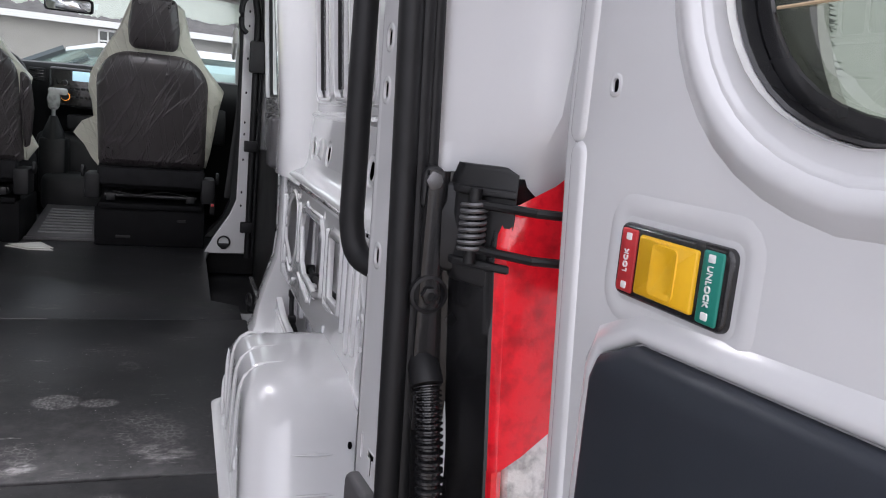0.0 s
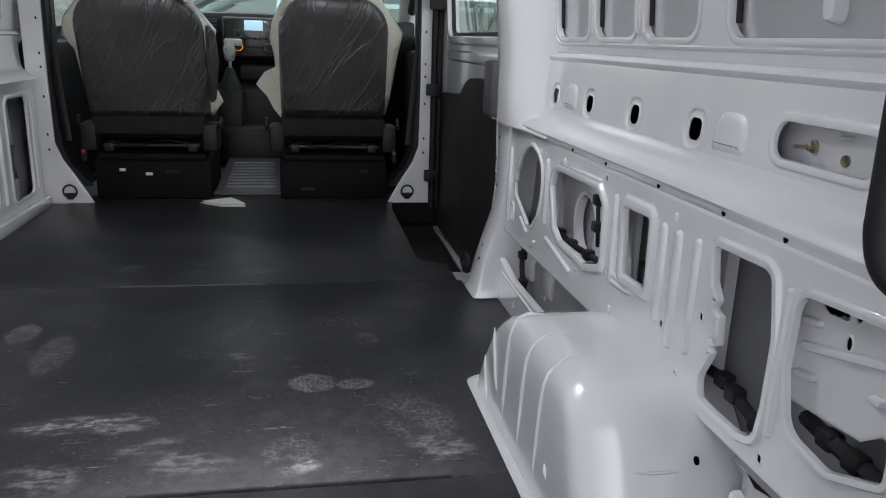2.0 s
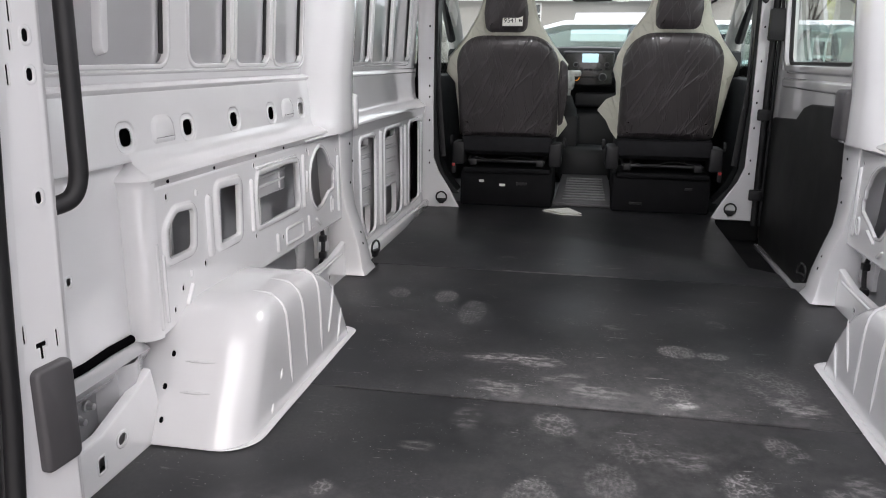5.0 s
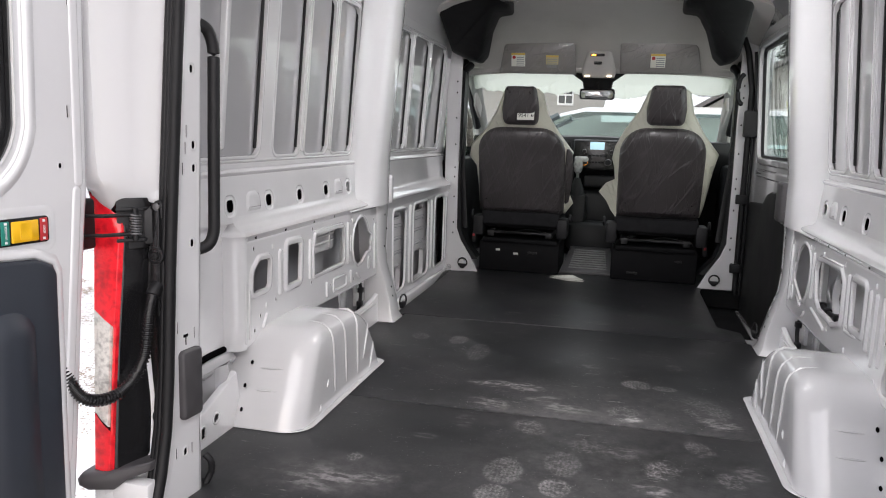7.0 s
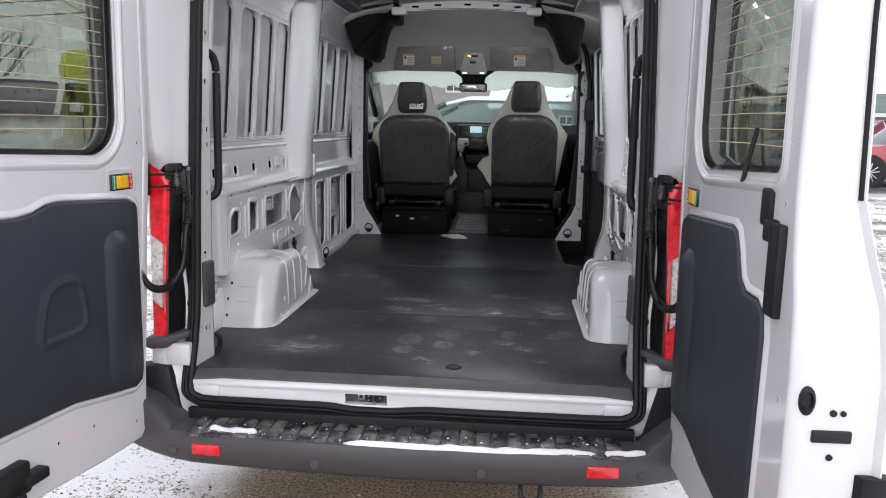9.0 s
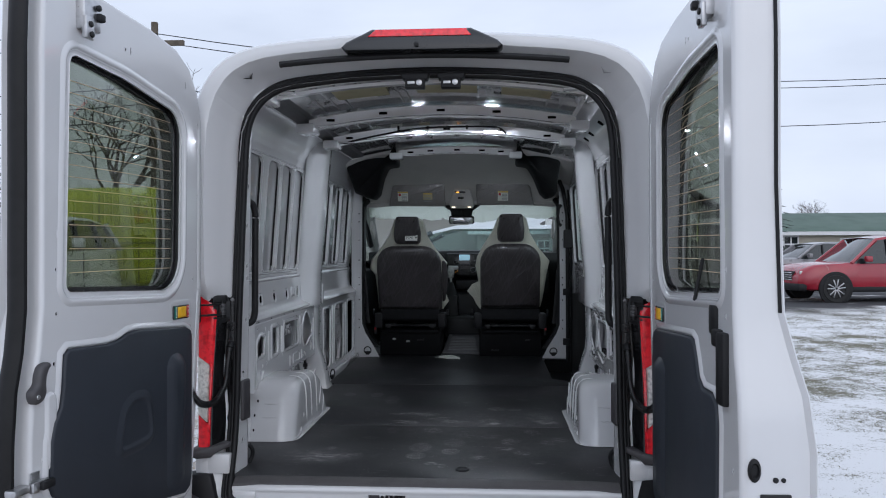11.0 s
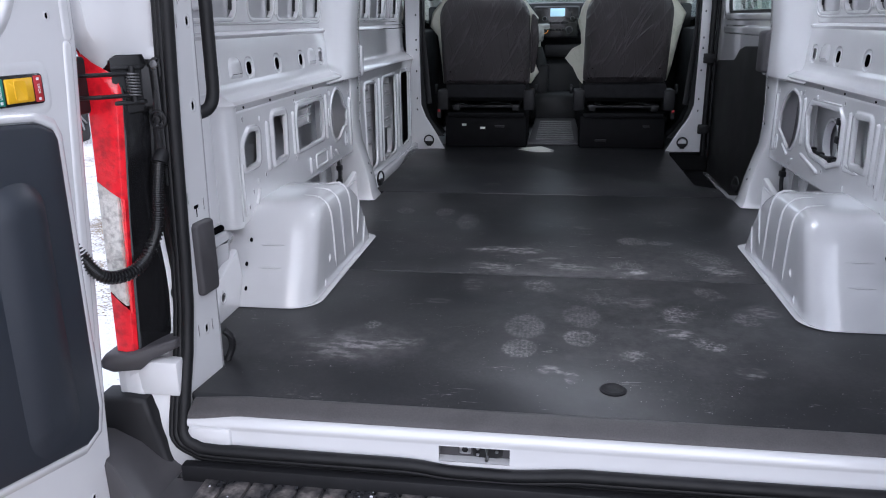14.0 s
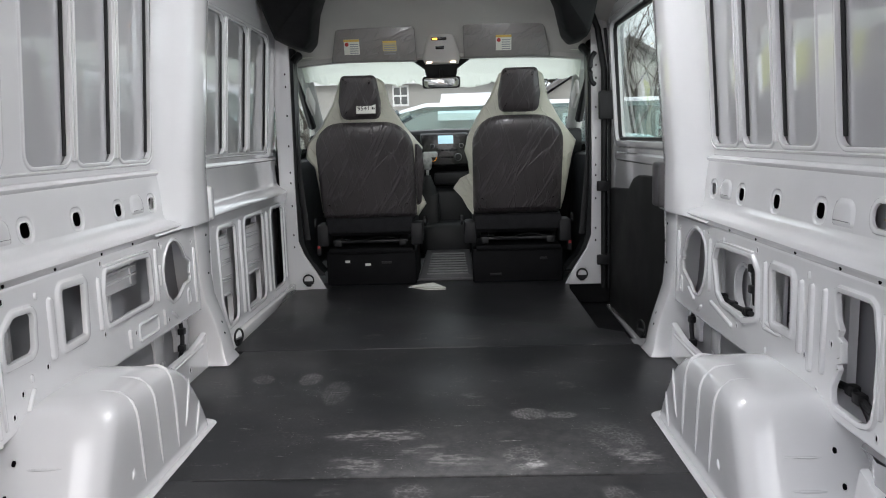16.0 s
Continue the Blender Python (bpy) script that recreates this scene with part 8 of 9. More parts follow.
tie_ring(-0.795, 3.425, 0.748, 0)
tie_ring(0.79, 3.425, 0.748, 0)
tie_ring(-0.818, 2.12, 0.765, 75)
tie_ring(0.818, 2.12, 0.765, -75)

LED = glow("led_strip", (0.97, 0.99, 1.0), 450.0)
for x, y in ((-0.175, 1.70), (0.265, 1.68)):
    lm = thing("roof_lamp", (x, y - 0.06, roof_z(x) - 0.068), "lit white LED roof lamp on a cross bow", "lamp", "roof lamps")
    part("housing", box(B(), (-0.055, -0.03, -0.004), (0.055, 0.03, 0.014), 0.006), PLASTICWHITE, lm)
    part("lens", box(B(), (-0.036, -0.014, -0.010), (0.036, 0.014, -0.003), 0.003), LED, lm)
wire = thing("roof_cable", (0, 1.70, 2.37), "black taped cable along the roof bow", "cable")
part("cable", tube(B(), spline([(-0.66, 0.02, -0.075), (-0.5, -0.04, -0.05), (-0.3, -0.08, -0.02), (-0.12, -0.085, 0.0), (0.12, -0.085, 0.005), (0.30, -0.075, 0.0), (0.36, -0.05, -0.035)], 6), 0.006, 6), BLACK, wire)
for x in (-0.3, -0.12, 0.0, 0.12):
    part("cable_tie", box(B(), (x - 0.006, -0.095, -0.02 + 0.01), (x + 0.006, -0.07, 0.012), 0.002), BLACK, wire)


def loom(name, pts, r, label):
    o = Vector(pts[0])
    t = thing(name, o, label, "cable", "wiring looms")
    part("cable", tube(B(), spline([Vector(p) - o for p in pts], 6), r, 8), BLACK, t)
    for p in pts[1:-1]:
        q = Vector(p) - o
        part("clip", box(B(), q - Vector((0.012, 0.014, 0.012)), q + Vector((0.012, 0.014, 0.012)), 0.004), BLACK, t)


loom("wiring_loom", [(0.935, 0.78, 0.99), (0.93, 0.70, 1.0), (0.925, 0.66, 0.995), (0.93, 0.60, 0.975), (0.94, 0.55, 0.96)], 0.009, "black taped wiring loom inside the side panel")
loom("wiring_loom", [(0.94, 0.52, 1.03), (0.93, 0.46, 1.032), (0.928, 0.41, 1.03), (0.935, 0.34, 1.02)], 0.011, "black taped wiring loom with clips inside the side panel")
loom("wiring_loom", [(0.95, 1.58, 1.02), (0.93, 1.50, 1.03), (0.925, 1.40, 1.028), (0.93, 1.30, 1.03), (0.95, 1.22, 1.02)], 0.008, "black wiring loom crossing the panel cut-out")
loom("wiring_loom", [(0.95, 1.30, 1.05), (0.94, 1.285, 1.10), (0.94, 1.29, 1.16), (0.95, 1.28, 1.2)], 0.005, "black twisted cable inside the panel cut-out")
loom("wiring_loom", [(-0.95, 1.83, 0.95), (-0.93, 1.80, 0.88), (-0.93, 1.79, 0.82), (-0.95, 1.80, 0.76)], 0.008, "black wiring loom behind the wheel arch")
loom("wiring_loom", [(0.95, 1.83, 0.93), (0.93, 1.82, 0.88), (0.93, 1.80, 0.80), (0.95, 1.78, 0.74)], 0.008, "black wiring loom behind the wheel arch")
loom("wiring_loom", [(0.95, 0.98, 1.085), (0.935, 0.96, 1.085), (0.935, 1.0, 1.08), (0.95, 1.06, 1.08)], 0.007, "black plug inside the panel cut-out")

sock = thing("power_socket", (0.885, 0.45, 0.865), "black power socket on the floor rail behind the wheel arch", "socket")
part("cap", lathe(B(), ((0.024, -0.03), (0.024, 0.0), (0.021, 0.006), (0.010, 0.007)), pose(0, 0, 0, 0, -90, 0), 18), BLACK, sock)
writing("lettering", "12V", 0.016, Matrix(((0, 0, -1, -0.0075), (-1, 0, 0, 0), (0, 1, 0, 0), (0, 0, 0, 1))), PLASTICWHITE, sock)
part("holder", box(B(), (0.0, -0.03, -0.03), (0.03, 0.03, 0.03), 0.006), INNER, sock)

# ---- outside ----


def ground_material():
    m = surface("gravel_and_snow", (0.30, 0.235, 0.165), 0.9, vary=0.35, vscale=1.5, grain=0.75, gscale=75, bump=1.0, bscale=60)
    n, l = m.node_tree.nodes, m.node_tree.links
    b = n["Principled BSDF"]
    base = b.inputs["Base Color"].links[0].from_socket
    geo = n.new("ShaderNodeNewGeometry")
    pos = n.new("ShaderNodeSeparateXYZ")
    l.new(geo.outputs["Position"], pos.inputs[0])

    def noise_node(scale, detail=6.0):
        x = n.new("ShaderNodeTexNoise")
        x.inputs["Scale"].default_value, x.inputs["Detail"].default_value, x.inputs["Roughness"].default_value = scale, detail, 0.65
        l.new(geo.outputs["Position"], x.inputs["Vector"])
        return x.outputs["Fac"]

    def span(v, lo, hi, a=0.0, z=1.0):
        r = n.new("ShaderNodeMapRange")
        r.interpolation_type = "SMOOTHSTEP"
        for key, val in (("From Min", lo), ("From Max", hi), ("To Min", a), ("To Max", z)):
            r.inputs[key].default_value = val
        l.new(v, r.inputs["Value"])
        return r.outputs["Result"]

    def op(kind, a, c):
        k = n.new("ShaderNodeMath")
        k.operation = kind
        for s, v in zip(k.inputs, (a, c)):
            if isinstance(v, (int, float)):
                s.default_value = v
            else:
                l.new(v, s)
        return k.outputs["Value"]
    # swept bare strip behind and under the van; a lane where cars stand; the rest under snow with grass showing
    ax = op("ABSOLUTE", pos.outputs["X"], 0.0)
    wob = op("MULTIPLY", op("SUBTRACT", noise_node(1.2), 0.5), 0.7)
    bare = span(op("ADD", ax, wob), 0.80, 1.15, 1.0, 0.0)
    lane = op("MULTIPLY", span(op("ADD", pos.outputs["Y"], op("MULTIPLY", wob, 6.0)), 13.0, 16.5), span(pos.outputs["X"], 4.0, 6.0))
    lane = op("MULTIPLY", lane, span(noise_node(0.45), 0.36, 0.46))
    cover = op("SUBTRACT", 1.0, op("MAXIMUM", bare, lane))
    near = op("MULTIPLY", span(pos.outputs["Y"], 0.5, 4.5, 0.06, 0.0), span(pos.outputs["X"], 1.0, 1.8))
    thin = op("MULTIPLY", span(pos.outputs["Y"], 3.5, 6.0), span(op("ADD", pos.outputs["Y"], wob), 11.0, 13.0, -0.022, 0.0))
    near = op("ADD", near, op("MULTIPLY", thin, span(pos.outputs["X"], 1.4, 2.2)))
    dense = op("MULTIPLY", op("SUBTRACT", op("ADD", noise_node(1.1, 4), near), 0.5), 0.8)
    speck = op("ADD", op("MULTIPLY", noise_node(52, 4), 0.6), op("MULTIPLY", noise_node(13, 4), 0.4))
    patch = span(op("ADD", speck, op("ADD", dense, near)), 0.40, 0.50)
    snow = op("MULTIPLY", cover, patch)
    grassy = span(pos.outputs["X"], 1.6, 2.4)
    g1 = n.new("ShaderNodeMix")
    g1.data_type = "RGBA"
    l.new(grassy, g1.inputs["Factor"])
    l.new(base, g1.inputs["A"])
    g1.inputs["B"].default_value = (0.16, 0.15, 0.10, 1)
    g2 = n.new("ShaderNodeMix")
    g2.data_type = "RGBA"
    l.new(lane, g2.inputs["Factor"])
    l.new(g1.outputs["Result"], g2.inputs["A"])
    g2.inputs["B"].default_value = (0.05, 0.05, 0.055, 1)
    g3 = n.new("ShaderNodeMix")
    g3.data_type = "RGBA"
    l.new(snow, g3.inputs["Factor"])
    l.new(g2.outputs["Result"], g3.inputs["A"])
    g3.inputs["B"].default_value = (0.80, 0.80, 0.81, 1)
    l.new(g3.outputs["Result"], b.inputs["Base Color"])
    return m


GROUND = ground_material()
bm = B()
bmesh.ops.create_grid(bm, x_segments=200, y_segments=200, size=300)


def rise(x, y):
    """The lot climbs a little towards the parked cars."""
    u, v = (min(1.0, max(0.0, k)) for k in ((x - 3.5) / 4.5, (y - 7) / 8))
    return 0.17 * u * u * (3 - 2 * u) * v * v * (3 - 2 * v)



for v in bm.verts:
    r = max(0.0, v.co.length - 25)
    v.co.z = rise(v.co.x, v.co.y) + 0.4 * noise.noise(v.co * 0.02) * min(1, r / 60)
ground = part("ground", bm, GROUND)
tagged(ground, "gravel lot and rough grass under thin patchy snow", "ground", kind="structure")


def bare_tree(x, y, h, seed, label, spread=0.55, depth=5, group="bare trees"):
    """Tapered trunk, forking limbs and fine twigs, with no leaves."""
    rnd = random.Random(seed)
    t = thing("bare_tree", (x, y, 0), label, "tree", group)
    trunk, twigs = B(), B()

    def grow(p, d, length, r, level):
        pts, q = [p], p
        v = d
        for k in range(3):
            v = (v + Vector((rnd.uniform(-1, 1), rnd.uniform(-1, 1), rnd.uniform(-0.3, 0.6))) * 0.14).normalized()
            q = q + v * length / 3
            pts.append(q)
        tube(trunk if level < 2 else twigs, pts, [r, r * 0.88, r * 0.76, r * 0.62], 7 if level < 2 else 4, cap=False)
        if level >= depth:
            return
        for k in range(3 if level < 2 else rnd.choice((2, 3, 3))):
            at = pts[-1] if k < 2 else pts[2]
            side = Vector((rnd.uniform(-1, 1), rnd.uniform(-1, 1), rnd.uniform(-0.15, 0.5))).normalized()
            grow(at, (v + side * spread * rnd.uniform(0.7, 1.5)).normalized(), length * rnd.uniform(0.62, 0.82), r * 0.58, level + 1)
    grow(Vector((0, 0, 0)), Vector((0, 0, 1)), h * 0.30, h * 0.022, 0)
    bark = bpy.data.materials.get("bare_bark") or surface("bare_bark", (0.085, 0.07, 0.06), 0.9, vary=0.3, vscale=5, bump=0.5, bscale=20)
    part("trunk", trunk, bark, t)
    part("twigs", twigs, bark, t)
    return t


bare_tree(-12.6, 22.5, 9.0, 3, "large bare deciduous tree behind the lot", 0.75, 6)
bare_tree(5.9, 25.0, 6.2, 8, "bare tree in front of the house", 0.7, 5)
bare_tree(34.0, 78.0, 7.6, 12, "far bare tree behind the long building", 0.95, 6)
bare_tree(-6.0, 30.0, 8.0, 21, "bare tree with a pale trunk beyond the lot", 0.8, 5)
bare_tree(-30.0, 40.0, 8.0, 31, "far bare tree at the edge of the lot", 0.7, 5)
bare_tree(3.2, 38.0, 7.0, 33, "bare tree beyond the parked cars", 0.7, 5)


def conifer(x, y, h, seed):
    rnd = random.Random(seed)
    t = thing("conifer", (x, y, 0), "dark green conifer beyond the lot", "tree", "conifers")
    part("trunk", tube(B(), [(0, 0, 0), (0, 0, h)], [0.16, 0.02], 7), bpy.data.materials["bare_bark"], t)
    b = B()
    for k in range(int(h * 34)):
        z = h * (0.12 + 0.88 * rnd.random() ** 0.8)
        r = (h - z) * 0.26 + 0.1
        a = rnd.uniform(0, 2 * math.pi)
        d = Vector((math.cos(a), math.sin(a), -0.25))
        s = Vector((-math.sin(a), math.cos(a), 0))
        p, q = Vector((0, 0, z)), Vector((0, 0, z)) + d * r * rnd.uniform(0.6, 1.1)
        for j in range(3):
            m = p.lerp(q, 0.4 + 0.3 * j)
            w = r * 0.22 * (1.2 - 0.3 * j)
            vs = [b.verts.new(c) for c in (m - d * w, m + s * w + Vector((0, 0, -0.05)), m + d * w * 1.6, m - s * w + Vector((0, 0, -0.05)))]
            b.faces.new(vs)
    part("crown", b, bpy.data.materials.get("conifer_green") or surface("conifer_green", (0.03, 0.05, 0.03), 0.8, vary=0.4, vscale=3, island=0.4), t)


for k, (x, y, h) in enumerate(((-3.0, 46, 8), (5.5, 44, 7), (9.0, 47, 9), (-12.0, 44, 9), (14.0, 36, 7), (30, 30, 10), (26, 34, 9))):
    conifer(x, y, h, 50 + k)

CARGLASS = surface("dark_car_glass", (0.02, 0.025, 0.027), 0.06, vary=0.3, vscale=2, coat=0.5, rvary=0.02)
TYRE = surface("tyre_rubber", (0.02, 0.02, 0.02), 0.8, vary=0.2, vscale=20)
ALLOY = surface("alloy_rim", (0.5, 0.5, 0.52), 0.3, metal=0.9, vary=0.15, vscale=15)
CHROME = surface("chrome_trim", (0.7, 0.7, 0.72), 0.12, metal=1.0, vary=0.1, vscale=9)
WHITECAR = surface("white_car_paint", (0.80, 0.81, 0.83), 0.25, vary=0.05, vscale=2, coat=0.6)
REDCAR = surface("red_car_paint", (0.33, 0.014, 0.030), 0.25, vary=0.15, vscale=2, coat=0.8)
GREYCAR = surface("grey_car_paint", (0.24, 0.23, 0.24), 0.3, vary=0.1, vscale=2, coat=0.6, metal=0.3)
DARKCAR = surface("dark_teal_car_paint", (0.055, 0.075, 0.085), 0.25, vary=0.1, vscale=2, coat=0.7)


def car(x, y, turn, paint, label, length=4.7, width=1.9, height=1.72, hood=1.02, belt=1.05, shape="suv", snow=False, name="parked_car", glass_mat=None):
    """A parked vehicle, its nose along +x of its own axes: lofted body, glasshouse with pillars, wheels, lamps, grille, mirrors."""
    c = thing(name, Matrix.Translation((x, y, rise(x, y))) @ pose(0, 0, 0, 0, 0, turn), label, "car", "parked cars")
    L, hw = length / 2, width / 2
    if shape == "suv":
        prof = [(-L, 0.62, 1.0, 0.90), (-L + 0.08, 0.42, 1.08, 0.96), (-L + 0.5, 0.32, belt + 0.03, 1.0), (-0.4, 0.28, belt, 1.0), (L * 0.32, 0.28, belt - 0.02, 1.0), (L * 0.40, 0.28, hood + 0.04, 1.0), (L - 0.42, 0.30, hood - 0.04, 0.98), (L - 0.14, 0.32, hood - 0.16, 0.92), (L - 0.02, 0.40, hood - 0.32, 0.82), (L, 0.5, 0.66, 0.78)]
        green = [(-L + 0.12, 0.02), (-L + 0.55, height - belt - 0.06), (-L + 1.2, height - belt), (-0.1, height - belt), (0.30, height - belt - 0.06), (L * 0.43, 0.0)]
        axles = (-L + 0.95, L - 0.92)
    elif shape == "van":
        prof = [(-L, 0.6, belt, 0.97), (-L + 0.05, 0.42, belt, 1.0), (-0.5, 0.35, belt, 1.0), (L * 0.55, 0.35, belt, 1.0), (L * 0.72, 0.35, hood, 1.0), (L - 0.2, 0.36, hood - 0.12, 0.96), (L - 0.03, 0.42, hood - 0.3, 0.9), (L, 0.5, 0.7, 0.86)]
        green = [(-L + 0.02, 0.02), (-L + 0.16, height - belt - 0.06), (-L + 0.4, height - belt), (L * 0.30, height - belt), (L * 0.42, height - belt - 0.08), (L * 0.74, 0.0)]
        axles = (-L + 1.0, L - 0.95)
    else:
        prof = [(-L, 0.75, belt - 0.02, 0.97), (-L + 0.05, 0.5, belt, 1.0), (-0.9, 0.45, belt, 1.0), (L * 0.40, 0.45, belt, 1.0), (L * 0.46, 0.45, hood + 0.05, 1.0), (L - 0.5, 0.46, hood, 0.98), (L - 0.12, 0.46, hood - 0.06, 0.96), (L - 0.03, 0.5, hood - 0.14, 0.94), (L, 0.6, hood - 0.3, 0.93)]
        green = [(-0.75, 0.0), (-0.62, height - belt - 0.05), (-0.45, height - belt), (0.65, height - belt), (0.80, height - belt - 0.05), (L * 0.47, 0.0)]
        axles = (-L + 1.15, L - 0.95)
    b = B()
    rows = []
    for px, z0, z1, k in prof:
        w = hw * k
        mid = lerp(z0, z1, 0.55)
        half = [(w * 0.86, z0), (w * 0.97, z0 + 0.05), (w, lerp(z0, mid, 0.6)), (w * 1.005, mid), (w * 0.985, z1 - 0.06), (w * 0.93, z1 - 0.005), (w * 0.7, z1 + 0.015), (w * 0.3, z1 + 0.03)]
        rows.append([Vector((px, -d, z)) for d, z in half] + [Vector((px, d, z)) for d, z in half[::-1]])
    rings(b, rows, cap_last=True, cap_first=True)
    part("body", b, paint, c)
    b = B()
    rows = []
    for gx, gz in green:
        top = hw * lerp(0.95, 0.74, gz / (height - belt))
        rows.append([Vector((gx, -hw * 0.95, belt - 0.02)), Vector((gx, -lerp(hw * 0.95, top, 0.9), belt + gz * 0.92)), Vector((gx, -top * 0.9, belt + gz)), Vector((gx, 0, belt + gz + 0.03 * (gz > 0.2))), Vector((gx, top * 0.9, belt + gz)), Vector((gx, lerp(hw * 0.95, top, 0.9), belt + gz * 0.92)), Vector((gx, hw * 0.95, belt - 0.02))])
    rings(b, rows, closed=False)
    part("glasshouse", b, glass_mat or CARGLASS, c, "dark side and front glass")
    tops = [g for g in green if g[1] > (height - belt) * 0.8]
    b = B()
    rows = []
    for gx, gz in tops:
        w = hw * 0.76
        rows.append([Vector((gx, -w, belt + gz * 0.93)), Vector((gx, -w * 0.93, belt + gz + 0.012)), Vector((gx, 0, belt + gz + 0.045)), Vector((gx, w * 0.93, belt + gz + 0.012)), Vector((gx, w, belt + gz * 0.93))])
    rings(b, rows, closed=False)
    part("roof", b, SNOW if snow else paint, c, "snow lying on the roof" if snow else "")
    for q in (-1, 1):
        for (ax, az), (bx, bz) in ((green[0], green[1]), (green[-1], green[-2])):
            part("pillar", tube(B(), [(ax, q * hw * 0.945, belt - 0.01), (bx, q * hw * 0.80, belt + bz * 0.97)], 0.045, 6), paint, c)
        xs_ = (0.05, -L * 0.42) if shape != "pickup" else (0.05,)
        for px in xs_:
            part("pillar", tube(B(), [(px, q * hw * 0.955, belt - 0.01), (px - 0.04, q * hw * 0.79, height - 0.07)], 0.05 if shape == "van" else 0.035, 6), paint if shape == "van" else BLACK, c)
        part("side_mirror", box(B(), (-0.09, -0.09, -0.07), (0.06, 0.09, 0.08), 0.03, m=Matrix.Translation((green[-1][0] - 0.35, q * (hw + 0.10), belt + 0.10))), paint if shape != "pickup" else BLACK, c)
        part("headlight", box(B(), (-0.26, -0.13, -0.07), (0.05, 0.13, 0.07), 0.03, m=Matrix.Translation((L - 0.14, q * hw * 0.70, hood - 0.26)) @ pose(0, 0, 0, 0, 0, -18 * q)), CLEAR, c)
        part("door_seam", box(B(), (0.05, q * hw * 1.0 - 0.006, 0.45), (0.065, q * hw * 1.0 + 0.006, belt - 0.05)), BLACK, c)
        part("sill_trim", box(B(), (axles[0] + 0.4, q * hw * 0.97 - 0.03, 0.28), (axles[1] - 0.4, q * hw * 0.97 + 0.03, 0.42), 0.02), BLACK, c)
        for ax in axles:
            r = 0.37 if shape != "pickup" else 0.40
            part("wheel_arch_trim", lathe(B(), ((r + 0.08, -0.02), (r + 0.08, 0.03), (r - 0.02, 0.035)), Matrix.Translation((ax, q * hw * 0.985, r)) @ pose(0, 0, 0, -90 * q, 0, 0), 28), BLACK, c)
            wh = part("wheel", lathe(B(), ((r * 0.70, -0.09), (r * 0.95, -0.10), (r, -0.06), (r, 0.06), (r * 0.95, 0.10), (r * 0.70, 0.09)), Matrix.Translation((ax, q * (hw - 0.06), r)) @ pose(0, 0, 0, -90 * q, 0, 0), 28), TYRE, c)
            part("rim", lathe(B(), ((r * 0.70, 0.085), (r * 0.66, 0.10), (r * 0.62, 0.07), (r * 0.2, 0.06)), Matrix.Translation((ax, q * (hw - 0.06), r)) @ pose(0, 0, 0, -90 * q, 0, 0), 24), DARKSTEEL, wh)
            for k in range(10):
                part("spoke", box(B(), (0.03, -0.014, 0.07), (r * 0.67, 0.014, 0.105), 0.006, m=Matrix.Translation((ax, q * (hw - 0.06), r)) @ pose(0, 0, 0, -90 * q, 0, 0) @ pose(0, 0, 0, 0, 0, 36 * k + 7 * (k % 2))), ALLOY, wh)
    part("grille", box(B(), (L - 0.10, -hw * 0.50, hood - 0.46), (L + 0.015, hw * 0.50, hood - 0.20), 0.03), BLACK, c)
    for k in range(4):
        part("grille_bar", box(B(), (L + 0.0, -hw * 0.48, hood - 0.44 + k * 0.06), (L + 0.03, hw * 0.48, hood - 0.415 + k * 0.06), 0.008), CHROME, c)
    part("front_bumper", box(B(), (L - 0.20, -hw * 0.93, 0.30), (L + 0.03, hw * 0.93, 0.50), 0.05), BLACK if shape == "suv" else CHROME, c)
    return c


car(10.71, 18.58, 185, REDCAR, "dark red sport utility car parked on the wet lane", 4.8, 1.93, 1.74)
car(12.6, 27.0, 188, GREYCAR, "grey sport utility car parked behind the red one", 4.7, 1.85, 1.62)
car(-4.95, 1.4, -88, WHITECAR, "white pickup truck with chrome grille parked beside the van", 5.6, 2.0, 2.05, 1.36, 1.44, "pickup")
car(-7.35, 8.85, -80, WHITECAR, "white sport utility truck with dark windows in the lot", 4.3, 1.9, 2.15, 1.3, 1.62)
car(0.5, 9.0, 178, DARKCAR, "dark teal van parked across the front of the van", 5.2, 2.0, 1.95, 1.15, 1.45, "van", snow=True, glass_mat=glass("pale_teal_car_glass", (0.72, 0.86, 0.84)))
car(-6.2, 14.0, 170, REDCAR, "red car under snow beyond the lot", 4.5, 1.8, 1.6)
car(2.9, 17.5, 176, GREYCAR, "silver car with snow on its roof beyond the van", 4.5, 1.8, 1.5, snow=True)

# tall yellow-green box truck
truck = thing("box_truck", (-6.75, 14.0, 0), "yellow-green box truck standing in the lot", "truck")
LIME = surface("lime_truck_paint", (0.58, 0.64, 0.02), 0.4, vary=0.12, vscale=1.5, coat=0.2)
b = box(B(), (-1.65, -2.6, 0.85), (1.45, 3.0, 2.86), 0.32, 5)
part("box_body", b, LIME, truck)
for x in (-0.7, 0.1, 0.8):
    part("seam", box(B(), (x - 0.012, -2.612, 1.0), (x + 0.012, -2.59, 2.7)), surface("lime_shadow_seam", (0.22, 0.25, 0.02), 0.6) if x < 0 else bpy.data.materials["lime_shadow_seam"], truck)
part("rail", box(B(), (-1.5, -2.62, 1.72), (1.35, -2.59, 1.76)), bpy.data.materials["lime_shadow_seam"], truck)
part("chassis", box(B(), (-1.5, -2.5, 0.45), (1.35, 2.8, 0.86), 0.03), BLACK, truck)
for x in (-1.2, 1.1):
    for y in (-1.6, 1.6):
        part("wheel", lathe(B(), ((0.25, -0.12), (0.42, -0.12), (0.45, 0), (0.42, 0.12), (0.25, 0.12)), Matrix.Translation((x, y, 0.45)) @ pose(0, 0, 0, 0, 90, 0), 20), TYRE, truck)

